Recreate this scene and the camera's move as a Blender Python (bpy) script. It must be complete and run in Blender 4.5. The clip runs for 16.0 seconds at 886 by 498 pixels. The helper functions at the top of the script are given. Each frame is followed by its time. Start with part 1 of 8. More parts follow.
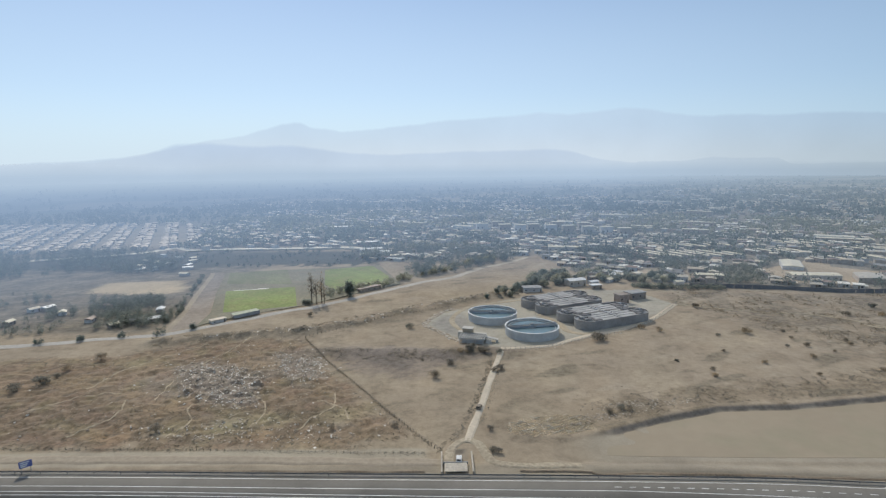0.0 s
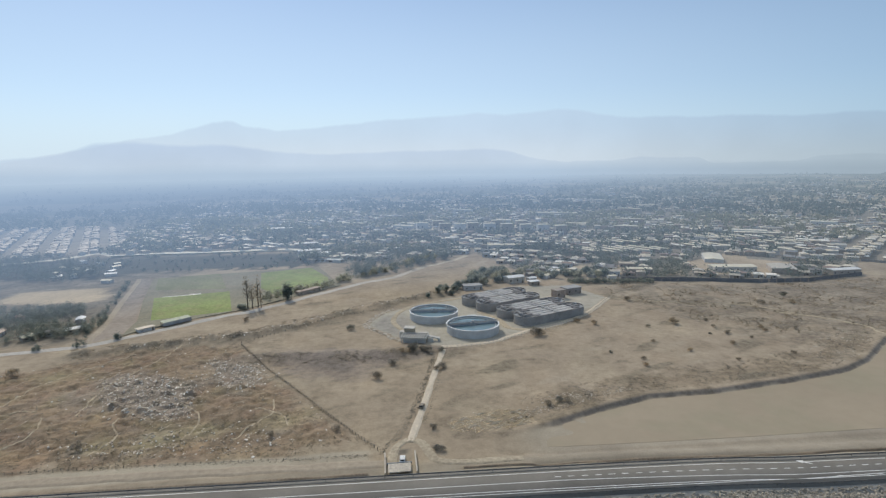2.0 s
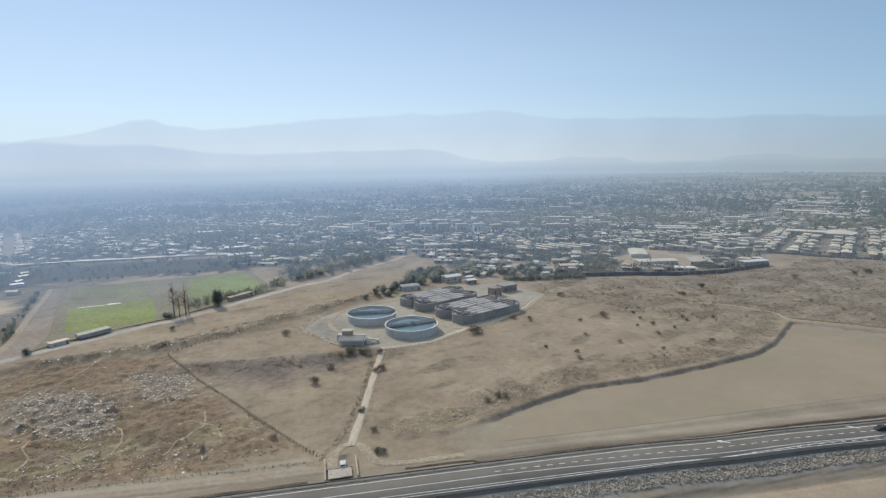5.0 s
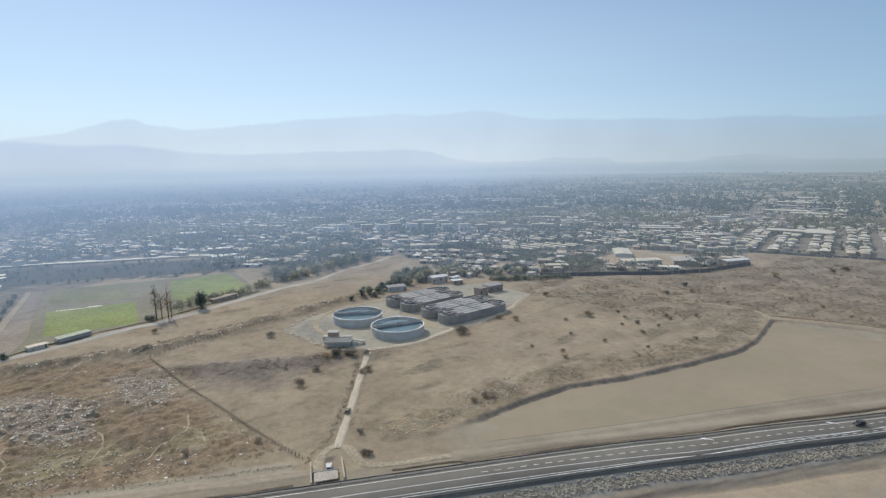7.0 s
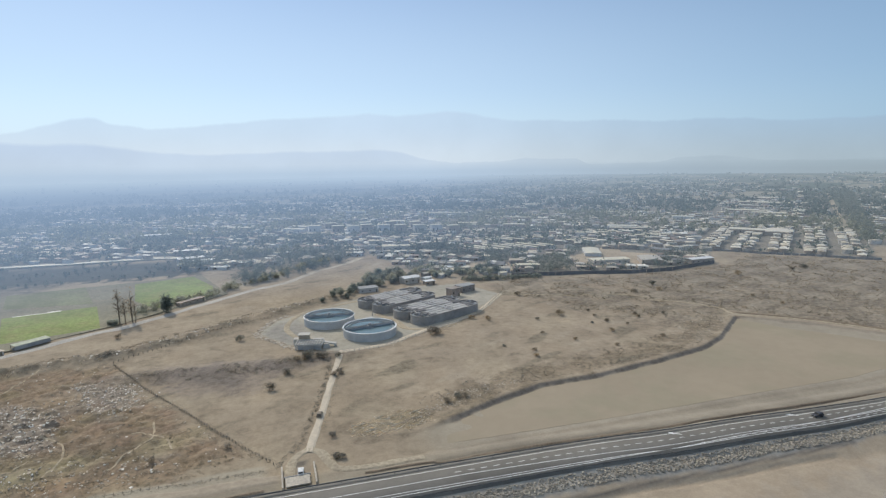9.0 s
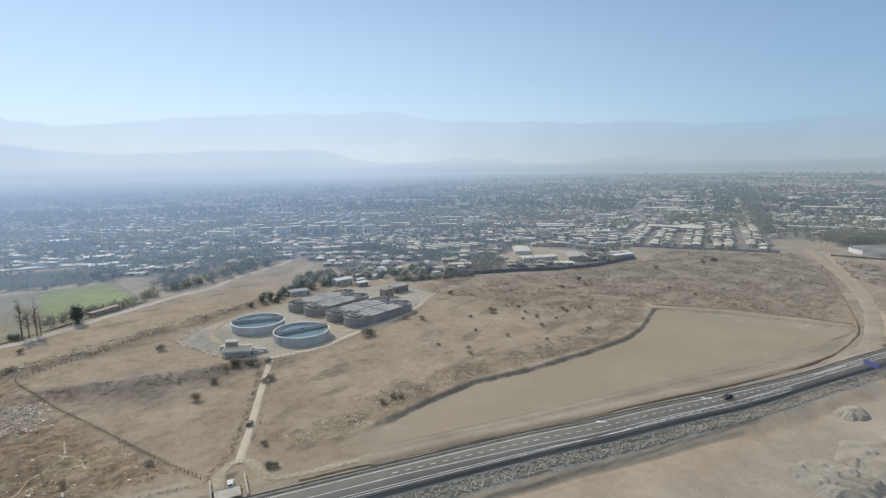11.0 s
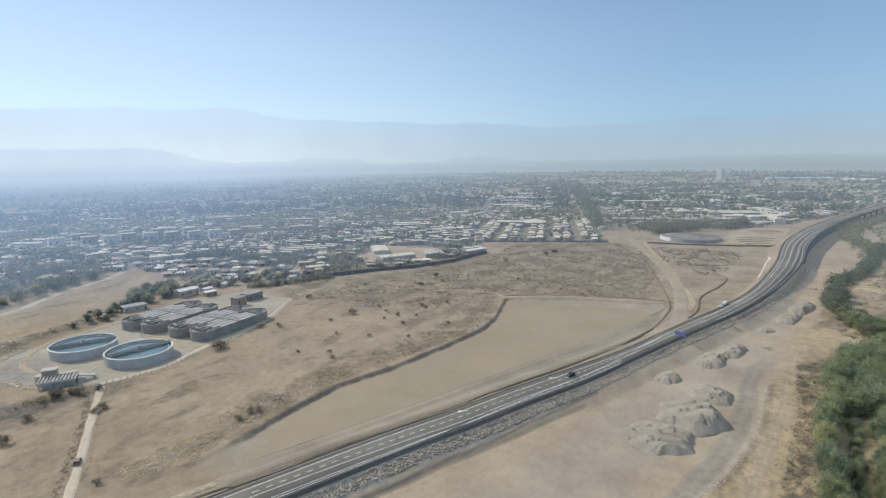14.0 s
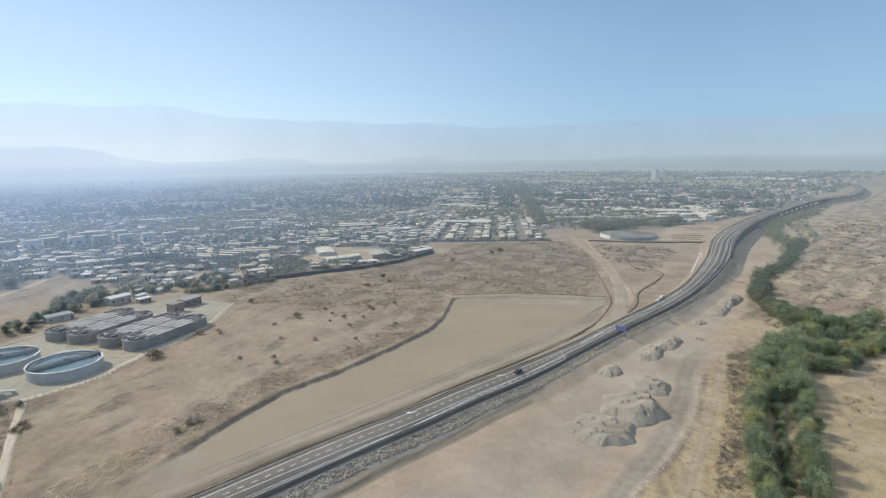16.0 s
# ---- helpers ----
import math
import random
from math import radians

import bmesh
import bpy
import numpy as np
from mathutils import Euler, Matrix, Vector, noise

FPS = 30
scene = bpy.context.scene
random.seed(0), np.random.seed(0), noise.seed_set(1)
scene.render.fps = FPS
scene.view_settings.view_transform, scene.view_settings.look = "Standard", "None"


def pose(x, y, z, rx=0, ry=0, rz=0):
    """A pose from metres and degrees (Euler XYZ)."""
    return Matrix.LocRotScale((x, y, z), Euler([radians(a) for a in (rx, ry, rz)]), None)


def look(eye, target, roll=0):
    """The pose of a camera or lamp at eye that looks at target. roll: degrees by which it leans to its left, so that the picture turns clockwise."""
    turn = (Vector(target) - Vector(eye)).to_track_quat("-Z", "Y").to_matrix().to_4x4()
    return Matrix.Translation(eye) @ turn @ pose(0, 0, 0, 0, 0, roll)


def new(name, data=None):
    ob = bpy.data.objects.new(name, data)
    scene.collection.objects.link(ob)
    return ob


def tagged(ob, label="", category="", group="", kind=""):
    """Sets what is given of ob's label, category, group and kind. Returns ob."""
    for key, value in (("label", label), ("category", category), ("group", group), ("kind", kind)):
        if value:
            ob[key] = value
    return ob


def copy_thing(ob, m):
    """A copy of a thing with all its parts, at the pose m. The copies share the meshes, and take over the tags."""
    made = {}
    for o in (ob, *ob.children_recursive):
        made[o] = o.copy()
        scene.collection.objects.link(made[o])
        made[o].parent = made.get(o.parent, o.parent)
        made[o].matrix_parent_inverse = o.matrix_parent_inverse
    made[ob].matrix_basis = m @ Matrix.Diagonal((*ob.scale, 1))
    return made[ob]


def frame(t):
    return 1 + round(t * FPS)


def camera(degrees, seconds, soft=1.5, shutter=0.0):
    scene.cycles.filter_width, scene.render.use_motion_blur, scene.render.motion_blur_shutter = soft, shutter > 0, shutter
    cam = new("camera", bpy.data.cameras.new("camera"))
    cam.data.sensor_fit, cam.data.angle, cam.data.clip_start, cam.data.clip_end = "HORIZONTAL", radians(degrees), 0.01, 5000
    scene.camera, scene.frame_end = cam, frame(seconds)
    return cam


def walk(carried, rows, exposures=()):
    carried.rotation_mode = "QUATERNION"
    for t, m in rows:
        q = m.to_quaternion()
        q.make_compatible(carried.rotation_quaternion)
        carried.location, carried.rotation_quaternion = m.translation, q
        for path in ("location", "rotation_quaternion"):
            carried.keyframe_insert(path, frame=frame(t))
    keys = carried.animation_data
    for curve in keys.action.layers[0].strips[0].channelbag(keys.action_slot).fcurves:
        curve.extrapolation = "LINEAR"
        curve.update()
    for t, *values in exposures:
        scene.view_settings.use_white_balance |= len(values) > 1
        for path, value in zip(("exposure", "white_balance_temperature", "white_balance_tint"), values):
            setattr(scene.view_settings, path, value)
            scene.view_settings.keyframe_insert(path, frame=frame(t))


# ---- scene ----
cam = camera(79.3, 16.0, 1.3)
PATH = [
    (0, (16.074, -0.315, 95.061), (16.08, 1.661, 94.751), -0.7),
    (0.5, (16.224, -0.311, 95.035), (16.294, 1.663, 94.724), -0.7),
    (1, (16.349, -0.289, 95.004), (16.479, 1.682, 94.691), -0.7),
    (1.5, (16.462, -0.231, 94.967), (16.647, 1.736, 94.654), -0.7),
    (2, (16.555, -0.226, 94.932), (16.781, 1.736, 94.618), -0.8),
    (2.5, (16.597, -0.211, 94.911), (16.872, 1.745, 94.596), -0.8),
    (3, (16.588, -0.197, 94.894), (16.906, 1.752, 94.58), -0.9),
    (3.5, (16.576, -0.24, 94.888), (16.939, 1.701, 94.572), -0.9),
    (4, (16.544, -0.218, 94.891), (16.95, 1.715, 94.575), -0.9),
    (6.5, (16.598, 0.03, 94.953), (17.091, 1.942, 94.636), -0.9),
    (7, (16.646, 0.153, 94.943), (17.154, 2.061, 94.627), -0.9),
    (7.5, (16.668, 0.235, 94.929), (17.192, 2.139, 94.613), -0.9),
    (8, (16.641, 0.284, 94.92), (17.181, 2.184, 94.605), -0.9),
    (10.5, (16.68, 0.098, 94.961), (17.458, 1.912, 94.643), -0.7),
    (11, (16.649, -0.021, 94.97), (17.49, 1.765, 94.652), -0.7),
    (11.5, (16.682, -0.179, 94.965), (17.59, 1.575, 94.647), -0.7),
    (12, (16.808, -0.282, 94.954), (17.79, 1.431, 94.636), -0.7),
    (12.5, (16.952, -0.277, 94.963), (18.015, 1.386, 94.643), -0.7),
    (13, (17.055, -0.208, 94.972), (18.22, 1.385, 94.65), -0.7),
    (13.5, (17.137, -0.081, 94.979), (18.367, 1.463, 94.655), -0.7),
    (14, (17.207, 0.068, 94.978), (18.487, 1.569, 94.653), -0.7),
    (14.5, (17.241, 0.163, 94.989), (18.547, 1.641, 94.663), -0.7),
    (15, (17.36, 0.265, 95.001), (18.705, 1.708, 94.675), -0.6),
    (15.5, (17.522, 0.373, 95.013), (18.913, 1.773, 94.686), -0.6),
    (16, (17.67, 0.5, 95.017), (19.095, 1.865, 94.69), -0.6),
]
walk(cam, [(r[0], look(r[1], r[2], r[3])) for r in PATH],
     [(0, 0.01), (8, 0.07), (11, 0.12), (12.5, 0.16), (14, 0.23), (16, 0.27)])

# ---- sky, sun ----
SUN_AZ, SUN_EL = -20.0, 38.0      # degrees east of +y, degrees above the plain
HAZE_SUNWARD, HAZE_AWAY = (5.6, 6.9, 8.1, 1), (2.45, 3.95, 5.55, 1)
world = bpy.data.worlds.new("world")
scene.world = world
world.use_nodes = True
wn = world.node_tree
sky = wn.nodes.new("ShaderNodeTexSky")
sky.sky_type, sky.sun_disc = "NISHITA", False
sky.sun_elevation, sky.sun_rotation = radians(SUN_EL), radians(SUN_AZ)
sky.altitude, sky.air_density, sky.dust_density, sky.ozone_density = 200, 0.85, 0.12, 3.0
# ground haze over the clear sky: thick at the horizon, pale towards the sun
coord, axes = wn.nodes.new("ShaderNodeTexCoord"), wn.nodes.new("ShaderNodeSeparateXYZ")
wn.links.new(coord.outputs["Generated"], axes.inputs[0])
sunward = wn.nodes.new("ShaderNodeVectorMath")
sunward.operation = "DOT_PRODUCT"
sunward.inputs[1].default_value = (math.sin(radians(SUN_AZ)), math.cos(radians(SUN_AZ)), 0)
wn.links.new(coord.outputs["Generated"], sunward.inputs[0])
glare = wn.nodes.new("ShaderNodeMapRange")
glare.interpolation_type = "SMOOTHSTEP"
glare.inputs[1].default_value, glare.inputs[2].default_value = -0.05, 1.0
wn.links.new(sunward.outputs["Value"], glare.inputs[0])
tone = wn.nodes.new("ShaderNodeMix")
tone.data_type = "RGBA"
tone.inputs[6].default_value, tone.inputs[7].default_value = HAZE_AWAY, HAZE_SUNWARD
wn.links.new(glare.outputs[0], tone.inputs[0])
depth = wn.nodes.new("ShaderNodeValToRGB")
depth.color_ramp.interpolation = "EASE"
for p in (0.14, 0.38):
    depth.color_ramp.elements.new(p)
for el, (p, v) in zip(depth.color_ramp.elements, ((0.0, 0.92), (0.14, 0.55), (0.38, 0.24), (1.0, 0.2))):
    el.position, el.color = p, (v, v, v, 1)
wn.links.new(axes.outputs[2], depth.inputs[0])
veil = wn.nodes.new("ShaderNodeMix")
veil.data_type = "RGBA"
wn.links.new(depth.outputs[0], veil.inputs[0])
wn.links.new(sky.outputs[0], veil.inputs[6])
wn.links.new(tone.outputs[2], veil.inputs[7])
dome, rise = wn.nodes.new("ShaderNodeMix"), wn.nodes.new("ShaderNodeMapRange")      # white haze overhead, out of view, added as fill to lift the shadows
dome.data_type, rise.interpolation_type = "RGBA", "SMOOTHSTEP"
rise.inputs[1].default_value, rise.inputs[2].default_value, rise.inputs[4].default_value = 0.4, 1.0, 0.6
dome.inputs[7].default_value = (6.3, 6.4, 6.3, 1)
wn.links.new(axes.outputs[2], rise.inputs[0])
wn.links.new(rise.outputs[0], dome.inputs[0])
wn.links.new(veil.outputs[2], dome.inputs[6])
wn.links.new(dome.outputs[2], wn.nodes["Background"].inputs[0])
wn.nodes["Background"].inputs[1].default_value = 0.108
sun = new("sun", bpy.data.lights.new("sun", "SUN"))
sun.data.energy, sun.data.angle, sun.data.color = 2.35, radians(2.0), (1.0, 0.91, 0.78)
a, e = radians(SUN_AZ), radians(SUN_EL)
sun.matrix_world = look((math.sin(a) * math.cos(e) * 500, math.cos(a) * math.cos(e) * 500, math.sin(e) * 500), (0, 0, 0))

# ---- materials ----
def shader(name):
    m = bpy.data.materials.new(name)
    m.use_nodes = True
    return m, m.node_tree, m.node_tree.nodes["Principled BSDF"]


def noise_node(nt, scale, detail=4.0, rough=0.6):
    pos = nt.nodes.new("ShaderNodeNewGeometry")
    n = nt.nodes.new("ShaderNodeTexNoise")
    n.inputs["Scale"].default_value, n.inputs["Detail"].default_value, n.inputs["Roughness"].default_value = scale, detail, rough
    nt.links.new(pos.outputs["Position"], n.inputs["Vector"])
    return n


def mixed(nt, a, b, fac, mode="MIX"):
    """A colour mix; a, b and fac are sockets or values."""
    n = nt.nodes.new("ShaderNodeMix")
    n.data_type, n.blend_type = "RGBA", mode
    for key, v in ((6, a), (7, b), (0, fac)):
        if isinstance(v, bpy.types.NodeSocket):
            nt.links.new(v, n.inputs[key])
        else:
            n.inputs[key].default_value = (*v, 1) if isinstance(v, tuple) else v
    return n.outputs[2]


def ramp(nt, fac, stops):
    n = nt.nodes.new("ShaderNodeValToRGB")
    while len(n.color_ramp.elements) < len(stops):
        n.color_ramp.elements.new(0.5)
    for el, (p, c) in zip(n.color_ramp.elements, stops):
        el.position, el.color = p, (*c, 1)
    nt.links.new(fac, n.inputs[0])
    return n.outputs[0]


def grey(v):
    return (v, v, v)


def surface(name, colour, rough=0.85, coarse=0.02, fine=0.5, spread=0.35, bump=0.3, metal=0.0, tint=None, sheen=0.0, vary=0.0, spec=0.3, grain=0.33):
    """A worn surface: colour with stains (coarse) and grain (fine, both in cycles a metre), vary: by piece."""
    m, nt, b = shader(name)
    lo, hi = tuple(c * (1 - spread) for c in colour), tuple(min(1, c * (1 + spread)) for c in colour)
    n1, n2 = noise_node(nt, coarse), noise_node(nt, fine, 6.0, 0.7)
    c = ramp(nt, n1.outputs[0], [(0.3, lo), (0.7, hi)])
    if tint:
        n3 = noise_node(nt, coarse * 2.7)
        c = mixed(nt, c, tint, ramp(nt, n3.outputs[0], [(0.48, grey(0)), (0.65, grey(0.7))]))
    c = mixed(nt, c, ramp(nt, n2.outputs[0], [(0.25, grey(1 - grain * 1.15)), (0.75, grey(1 + grain))]), 1.0, "MULTIPLY")
    if vary:
        info = nt.nodes.new("ShaderNodeObjectInfo")
        isl = nt.nodes.new("ShaderNodeNewGeometry")
        add = nt.nodes.new("ShaderNodeMath")
        add.operation = "ADD"
        nt.links.new(info.outputs["Random"], add.inputs[0])
        nt.links.new(isl.outputs["Random Per Island"], add.inputs[1])
        fr = nt.nodes.new("ShaderNodeMath")
        fr.operation = "FRACT"
        nt.links.new(add.outputs[0], fr.inputs[0])
        c = mixed(nt, c, ramp(nt, fr.outputs[0], [(0.0, grey(1 - vary)), (1.0, grey(1 + vary))]), 1.0, "MULTIPLY")
    nt.links.new(c, b.inputs["Base Color"])
    b.inputs["Roughness"].default_value, b.inputs["Metallic"].default_value = rough, metal
    b.inputs["Specular IOR Level"].default_value = spec
    b.inputs["Sheen Weight"].default_value, b.inputs["Sheen Roughness"].default_value = sheen, 0.4
    b.inputs["Sheen Tint"].default_value = (0.8, 0.9, 1.0, 1)
    if bump:
        bn = nt.nodes.new("ShaderNodeBump")
        bn.inputs["Strength"].default_value, bn.inputs["Distance"].default_value = bump, 0.3
        nt.links.new(n2.outputs[0], bn.inputs["Height"])
        nt.links.new(bn.outputs[0], b.inputs["Normal"])
    return m


def palette(name, stops, rough=0.8, grain=0.4, sheen=0.0, spread=0.25):
    """One of several colours for each piece, with stains."""
    m, nt, b = shader(name)
    info, isl = nt.nodes.new("ShaderNodeObjectInfo"), nt.nodes.new("ShaderNodeNewGeometry")
    add, fr = nt.nodes.new("ShaderNodeMath"), nt.nodes.new("ShaderNodeMath")
    add.operation, fr.operation = "ADD", "FRACT"
    nt.links.new(info.outputs["Random"], add.inputs[0])
    nt.links.new(isl.outputs["Random Per Island"], add.inputs[1])
    nt.links.new(add.outputs[0], fr.inputs[0])
    r = nt.nodes.new("ShaderNodeValToRGB")
    r.color_ramp.interpolation = "CONSTANT"
    while len(r.color_ramp.elements) < len(stops):
        r.color_ramp.elements.new(0.5)
    for el, (p, c) in zip(r.color_ramp.elements, stops):
        el.position, el.color = p, (*c, 1)
    nt.links.new(fr.outputs[0], r.inputs[0])
    n = noise_node(nt, grain, 5.0, 0.7)
    c = mixed(nt, r.outputs[0], ramp(nt, n.outputs[0], [(0.3, grey(1 - spread)), (0.7, grey(1 + spread))]), 1.0, "MULTIPLY")
    nt.links.new(c, b.inputs["Base Color"])
    b.inputs["Roughness"].default_value, b.inputs["Specular IOR Level"].default_value = rough, 0.3
    b.inputs["Sheen Weight"].default_value, b.inputs["Sheen Roughness"].default_value = sheen, 0.4
    b.inputs["Sheen Tint"].default_value = (0.8, 0.9, 1.0, 1)
    return m


def leaf_material(name, colour, spread=0.5):
    m, nt, b = shader(name)
    isl = nt.nodes.new("ShaderNodeNewGeometry")
    n = noise_node(nt, 0.35, 3.0)
    lo, hi = tuple(c * (1 - spread) for c in colour), tuple(c * (1 + spread) for c in colour)
    c = ramp(nt, n.outputs[0], [(0.3, lo), (0.7, hi)])
    own = nt.nodes.new("ShaderNodeObjectInfo")              # each plant has a tone of its own
    c = mixed(nt, c, ramp(nt, own.outputs["Random"], [(0.0, (0.62, 0.72, 0.78)), (0.5, (0.95, 0.97, 1.0)), (1.0, (1.25, 1.16, 1.02))]), 1.0, "MULTIPLY")
    c = mixed(nt, c, ramp(nt, isl.outputs["Random Per Island"], [(0.0, grey(0.78)), (1.0, grey(1.22))]), 1.0, "MULTIPLY")
    nt.links.new(c, b.inputs["Base Color"])
    b.inputs["Roughness"].default_value = 0.6
    tr = nt.nodes.new("ShaderNodeBsdfTranslucent")
    nt.links.new(c, tr.inputs[0])
    mx = nt.nodes.new("ShaderNodeMixShader")
    mx.inputs[0].default_value = 0.55
    nt.links.new(b.outputs[0], mx.inputs[1])
    nt.links.new(tr.outputs[0], mx.inputs[2])
    nt.links.new(mx.outputs[0], nt.nodes["Material Output"].inputs[0])
    return m


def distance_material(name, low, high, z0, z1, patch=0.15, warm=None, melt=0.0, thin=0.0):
    """The hazy distance: a plain backdrop whose haze is painted as glowing colour, from low (at height z0) to high (at
    z1); warm: its colours towards the east; thin: how far the sky shows through the crest.
    """
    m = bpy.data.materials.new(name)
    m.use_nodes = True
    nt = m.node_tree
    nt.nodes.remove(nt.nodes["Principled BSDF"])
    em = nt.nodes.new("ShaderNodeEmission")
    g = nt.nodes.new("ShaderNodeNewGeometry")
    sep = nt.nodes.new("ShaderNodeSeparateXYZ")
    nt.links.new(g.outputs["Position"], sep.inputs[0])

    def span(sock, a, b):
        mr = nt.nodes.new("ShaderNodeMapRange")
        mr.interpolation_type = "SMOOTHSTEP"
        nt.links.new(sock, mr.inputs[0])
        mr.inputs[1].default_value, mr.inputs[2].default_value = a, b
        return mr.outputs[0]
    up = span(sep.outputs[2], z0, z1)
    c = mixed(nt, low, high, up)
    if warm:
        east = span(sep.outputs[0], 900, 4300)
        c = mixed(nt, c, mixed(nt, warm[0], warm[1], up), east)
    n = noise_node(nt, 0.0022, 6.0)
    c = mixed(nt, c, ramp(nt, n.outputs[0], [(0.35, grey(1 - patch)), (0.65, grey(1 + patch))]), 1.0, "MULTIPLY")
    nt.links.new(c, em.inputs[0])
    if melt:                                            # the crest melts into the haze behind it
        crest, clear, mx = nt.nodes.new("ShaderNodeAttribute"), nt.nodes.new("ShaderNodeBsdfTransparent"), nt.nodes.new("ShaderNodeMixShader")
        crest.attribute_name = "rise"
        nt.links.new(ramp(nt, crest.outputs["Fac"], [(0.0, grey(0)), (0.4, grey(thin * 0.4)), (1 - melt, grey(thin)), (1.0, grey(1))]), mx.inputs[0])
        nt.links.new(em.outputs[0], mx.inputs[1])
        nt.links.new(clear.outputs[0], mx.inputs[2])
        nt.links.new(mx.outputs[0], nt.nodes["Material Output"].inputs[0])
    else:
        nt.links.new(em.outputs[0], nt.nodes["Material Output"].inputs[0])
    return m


def srgb(r, g, b):
    return tuple((v / 255 / 12.92) if v < 10.3 else ((v / 255 + 0.055) / 1.055) ** 2.4 for v in (r, g, b))


HAZE = 0.25      # bluish sheen that imitates haze, strongest where a surface is seen edgewise
ASPHALT = surface("asphalt", (0.175, 0.166, 0.145), 0.8, 0.03, 1.5, 0.25, 0.1, grain=0.12)
LINE = surface("road_paint", (0.86, 0.86, 0.83), 0.6, 0.3, 2.0, 0.15, 0.0, grain=0.12)
# rail steel darkened: the shadow along the road edge put into its colour
RAIL = surface("weathered_guard_rail", (0.15, 0.148, 0.14), 0.7, 0.3, 2.0, 0.25, 0.0)
STEEL = surface("galvanised_steel", (0.30, 0.285, 0.26), 0.65, 0.3, 2.0, 0.2, 0.0)
TRACK = surface("packed_earth", (0.44, 0.375, 0.275), 0.95, 0.05, 0.8, 0.15, 0.3)
CONCRETE = surface("concrete", (0.33, 0.33, 0.32), 0.85, 0.08, 1.2, 0.2, 0.15, grain=0.12)
TANKWALL = surface("tank_concrete", (0.52, 0.525, 0.515), 0.8, 0.15, 1.0, 0.15, 0.1, grain=0.12)
DARKWALL = surface("reactor_concrete", (0.36, 0.365, 0.365), 0.85, 0.15, 1.0, 0.2, 0.1, grain=0.12)
ROCK = surface("riprap_rock", (0.385, 0.345, 0.28), 0.9, 0.3, 3.0, 0.2, 0.4, vary=0.35)
GRAVEL = surface("quarry_gravel", (0.365, 0.33, 0.27), 0.95, 0.12, 1.5, 0.2, 0.5, grain=0.2)
RUBBLE = palette("rubble", [(0.0, (0.52, 0.45, 0.36)), (0.32, (0.31, 0.25, 0.19)), (0.46, (0.44, 0.37, 0.285)), (0.7, (0.84, 0.80, 0.72)), (0.88, (0.36, 0.29, 0.21))])
GRASS = surface("sports_turf", (0.245, 0.30, 0.105), 0.9, 0.03, 0.6, 0.2, 0.2, tint=(0.29, 0.29, 0.13))
DRYTURF = surface("worn_turf", (0.255, 0.24, 0.175), 0.9, 0.03, 0.6, 0.15, 0.2, tint=(0.27, 0.23, 0.16))
PALE = surface("bare_field", (0.45, 0.37, 0.27), 0.9, 0.03, 0.6, 0.15, 0.2)
BARK = surface("bark", (0.21, 0.175, 0.135), 0.9, 0.5, 4.0, 0.3, 0.5)
TWIG = leaf_material("dry_twigs", (0.33, 0.288, 0.225))
LEAF = leaf_material("broad_leaves", (0.345, 0.40, 0.245), 0.5)
LEAF2 = leaf_material("olive_leaves", (0.405, 0.43, 0.255), 0.55)
# GREYLEAF, NEEDLE and TOWNLEAF are lightened and greyed: haze put into the leaf colour
GREYLEAF = leaf_material("dusty_grey_leaves", (0.385, 0.39, 0.32))
BRUSH = leaf_material("grey_brush", (0.43, 0.375, 0.295))
NEEDLE = leaf_material("dark_foliage", (0.235, 0.255, 0.215))
TOWNLEAF = leaf_material("town_foliage", (0.237, 0.259, 0.22))
ROOFS = palette("roof_sheets", [(0.0, (0.50, 0.45, 0.36)), (0.20, (0.74, 0.65, 0.50)), (0.40, (0.30, 0.22, 0.17)), (0.56, (0.90, 0.85, 0.74)), (0.72, (0.25, 0.24, 0.225)), (0.85, (0.56, 0.47, 0.35))], 0.6, 0.4, HAZE)
WALLS = palette("painted_walls", [(0.0, (0.5, 0.47, 0.42)), (0.3, (0.38, 0.33, 0.28)), (0.55, (0.6, 0.58, 0.55)), (0.8, (0.42, 0.36, 0.3))], 0.85, 0.5, HAZE)
CREAM = surface("cream_roof", (0.74, 0.67, 0.50), 0.6, 0.1, 0.6, 0.12, 0.0, sheen=HAZE, grain=0.12)
WHITE = surface("white_paint", (0.78, 0.78, 0.76), 0.5, 0.3, 1.5, 0.08, 0.0, grain=0.12)
FOAM = surface("aerated_liquor", (0.30, 0.31, 0.31), 0.35, 0.12, 0.8, 0.3, 0.2)
BLUE = surface("sign_blue", (0.14, 0.17, 0.40), 0.4, 0.5, 3.0, 0.1, 0.0)
BLACK = surface("dark_rubber", (0.03, 0.03, 0.03), 0.7, 0.5, 3.0, 0.1, 0.0)
WOOD = surface("grey_fence_wood", (0.2, 0.17, 0.13), 0.9, 0.5, 4.0, 0.3, 0.3)


def water_material():
    m, nt, b = shader("clarifier_water")
    n = noise_node(nt, 0.15)
    nt.links.new(ramp(nt, n.outputs[0], [(0.3, (0.165, 0.25, 0.275)), (0.7, (0.22, 0.305, 0.33))]), b.inputs["Base Color"])
    b.inputs["Roughness"].default_value, b.inputs["IOR"].default_value = 0.12, 1.33
    n2 = noise_node(nt, 2.0)
    bn = nt.nodes.new("ShaderNodeBump")
    bn.inputs["Strength"].default_value, bn.inputs["Distance"].default_value = 0.15, 0.05
    nt.links.new(n2.outputs[0], bn.inputs["Height"])
    nt.links.new(bn.outputs[0], b.inputs["Normal"])
    return m


WATER = water_material()


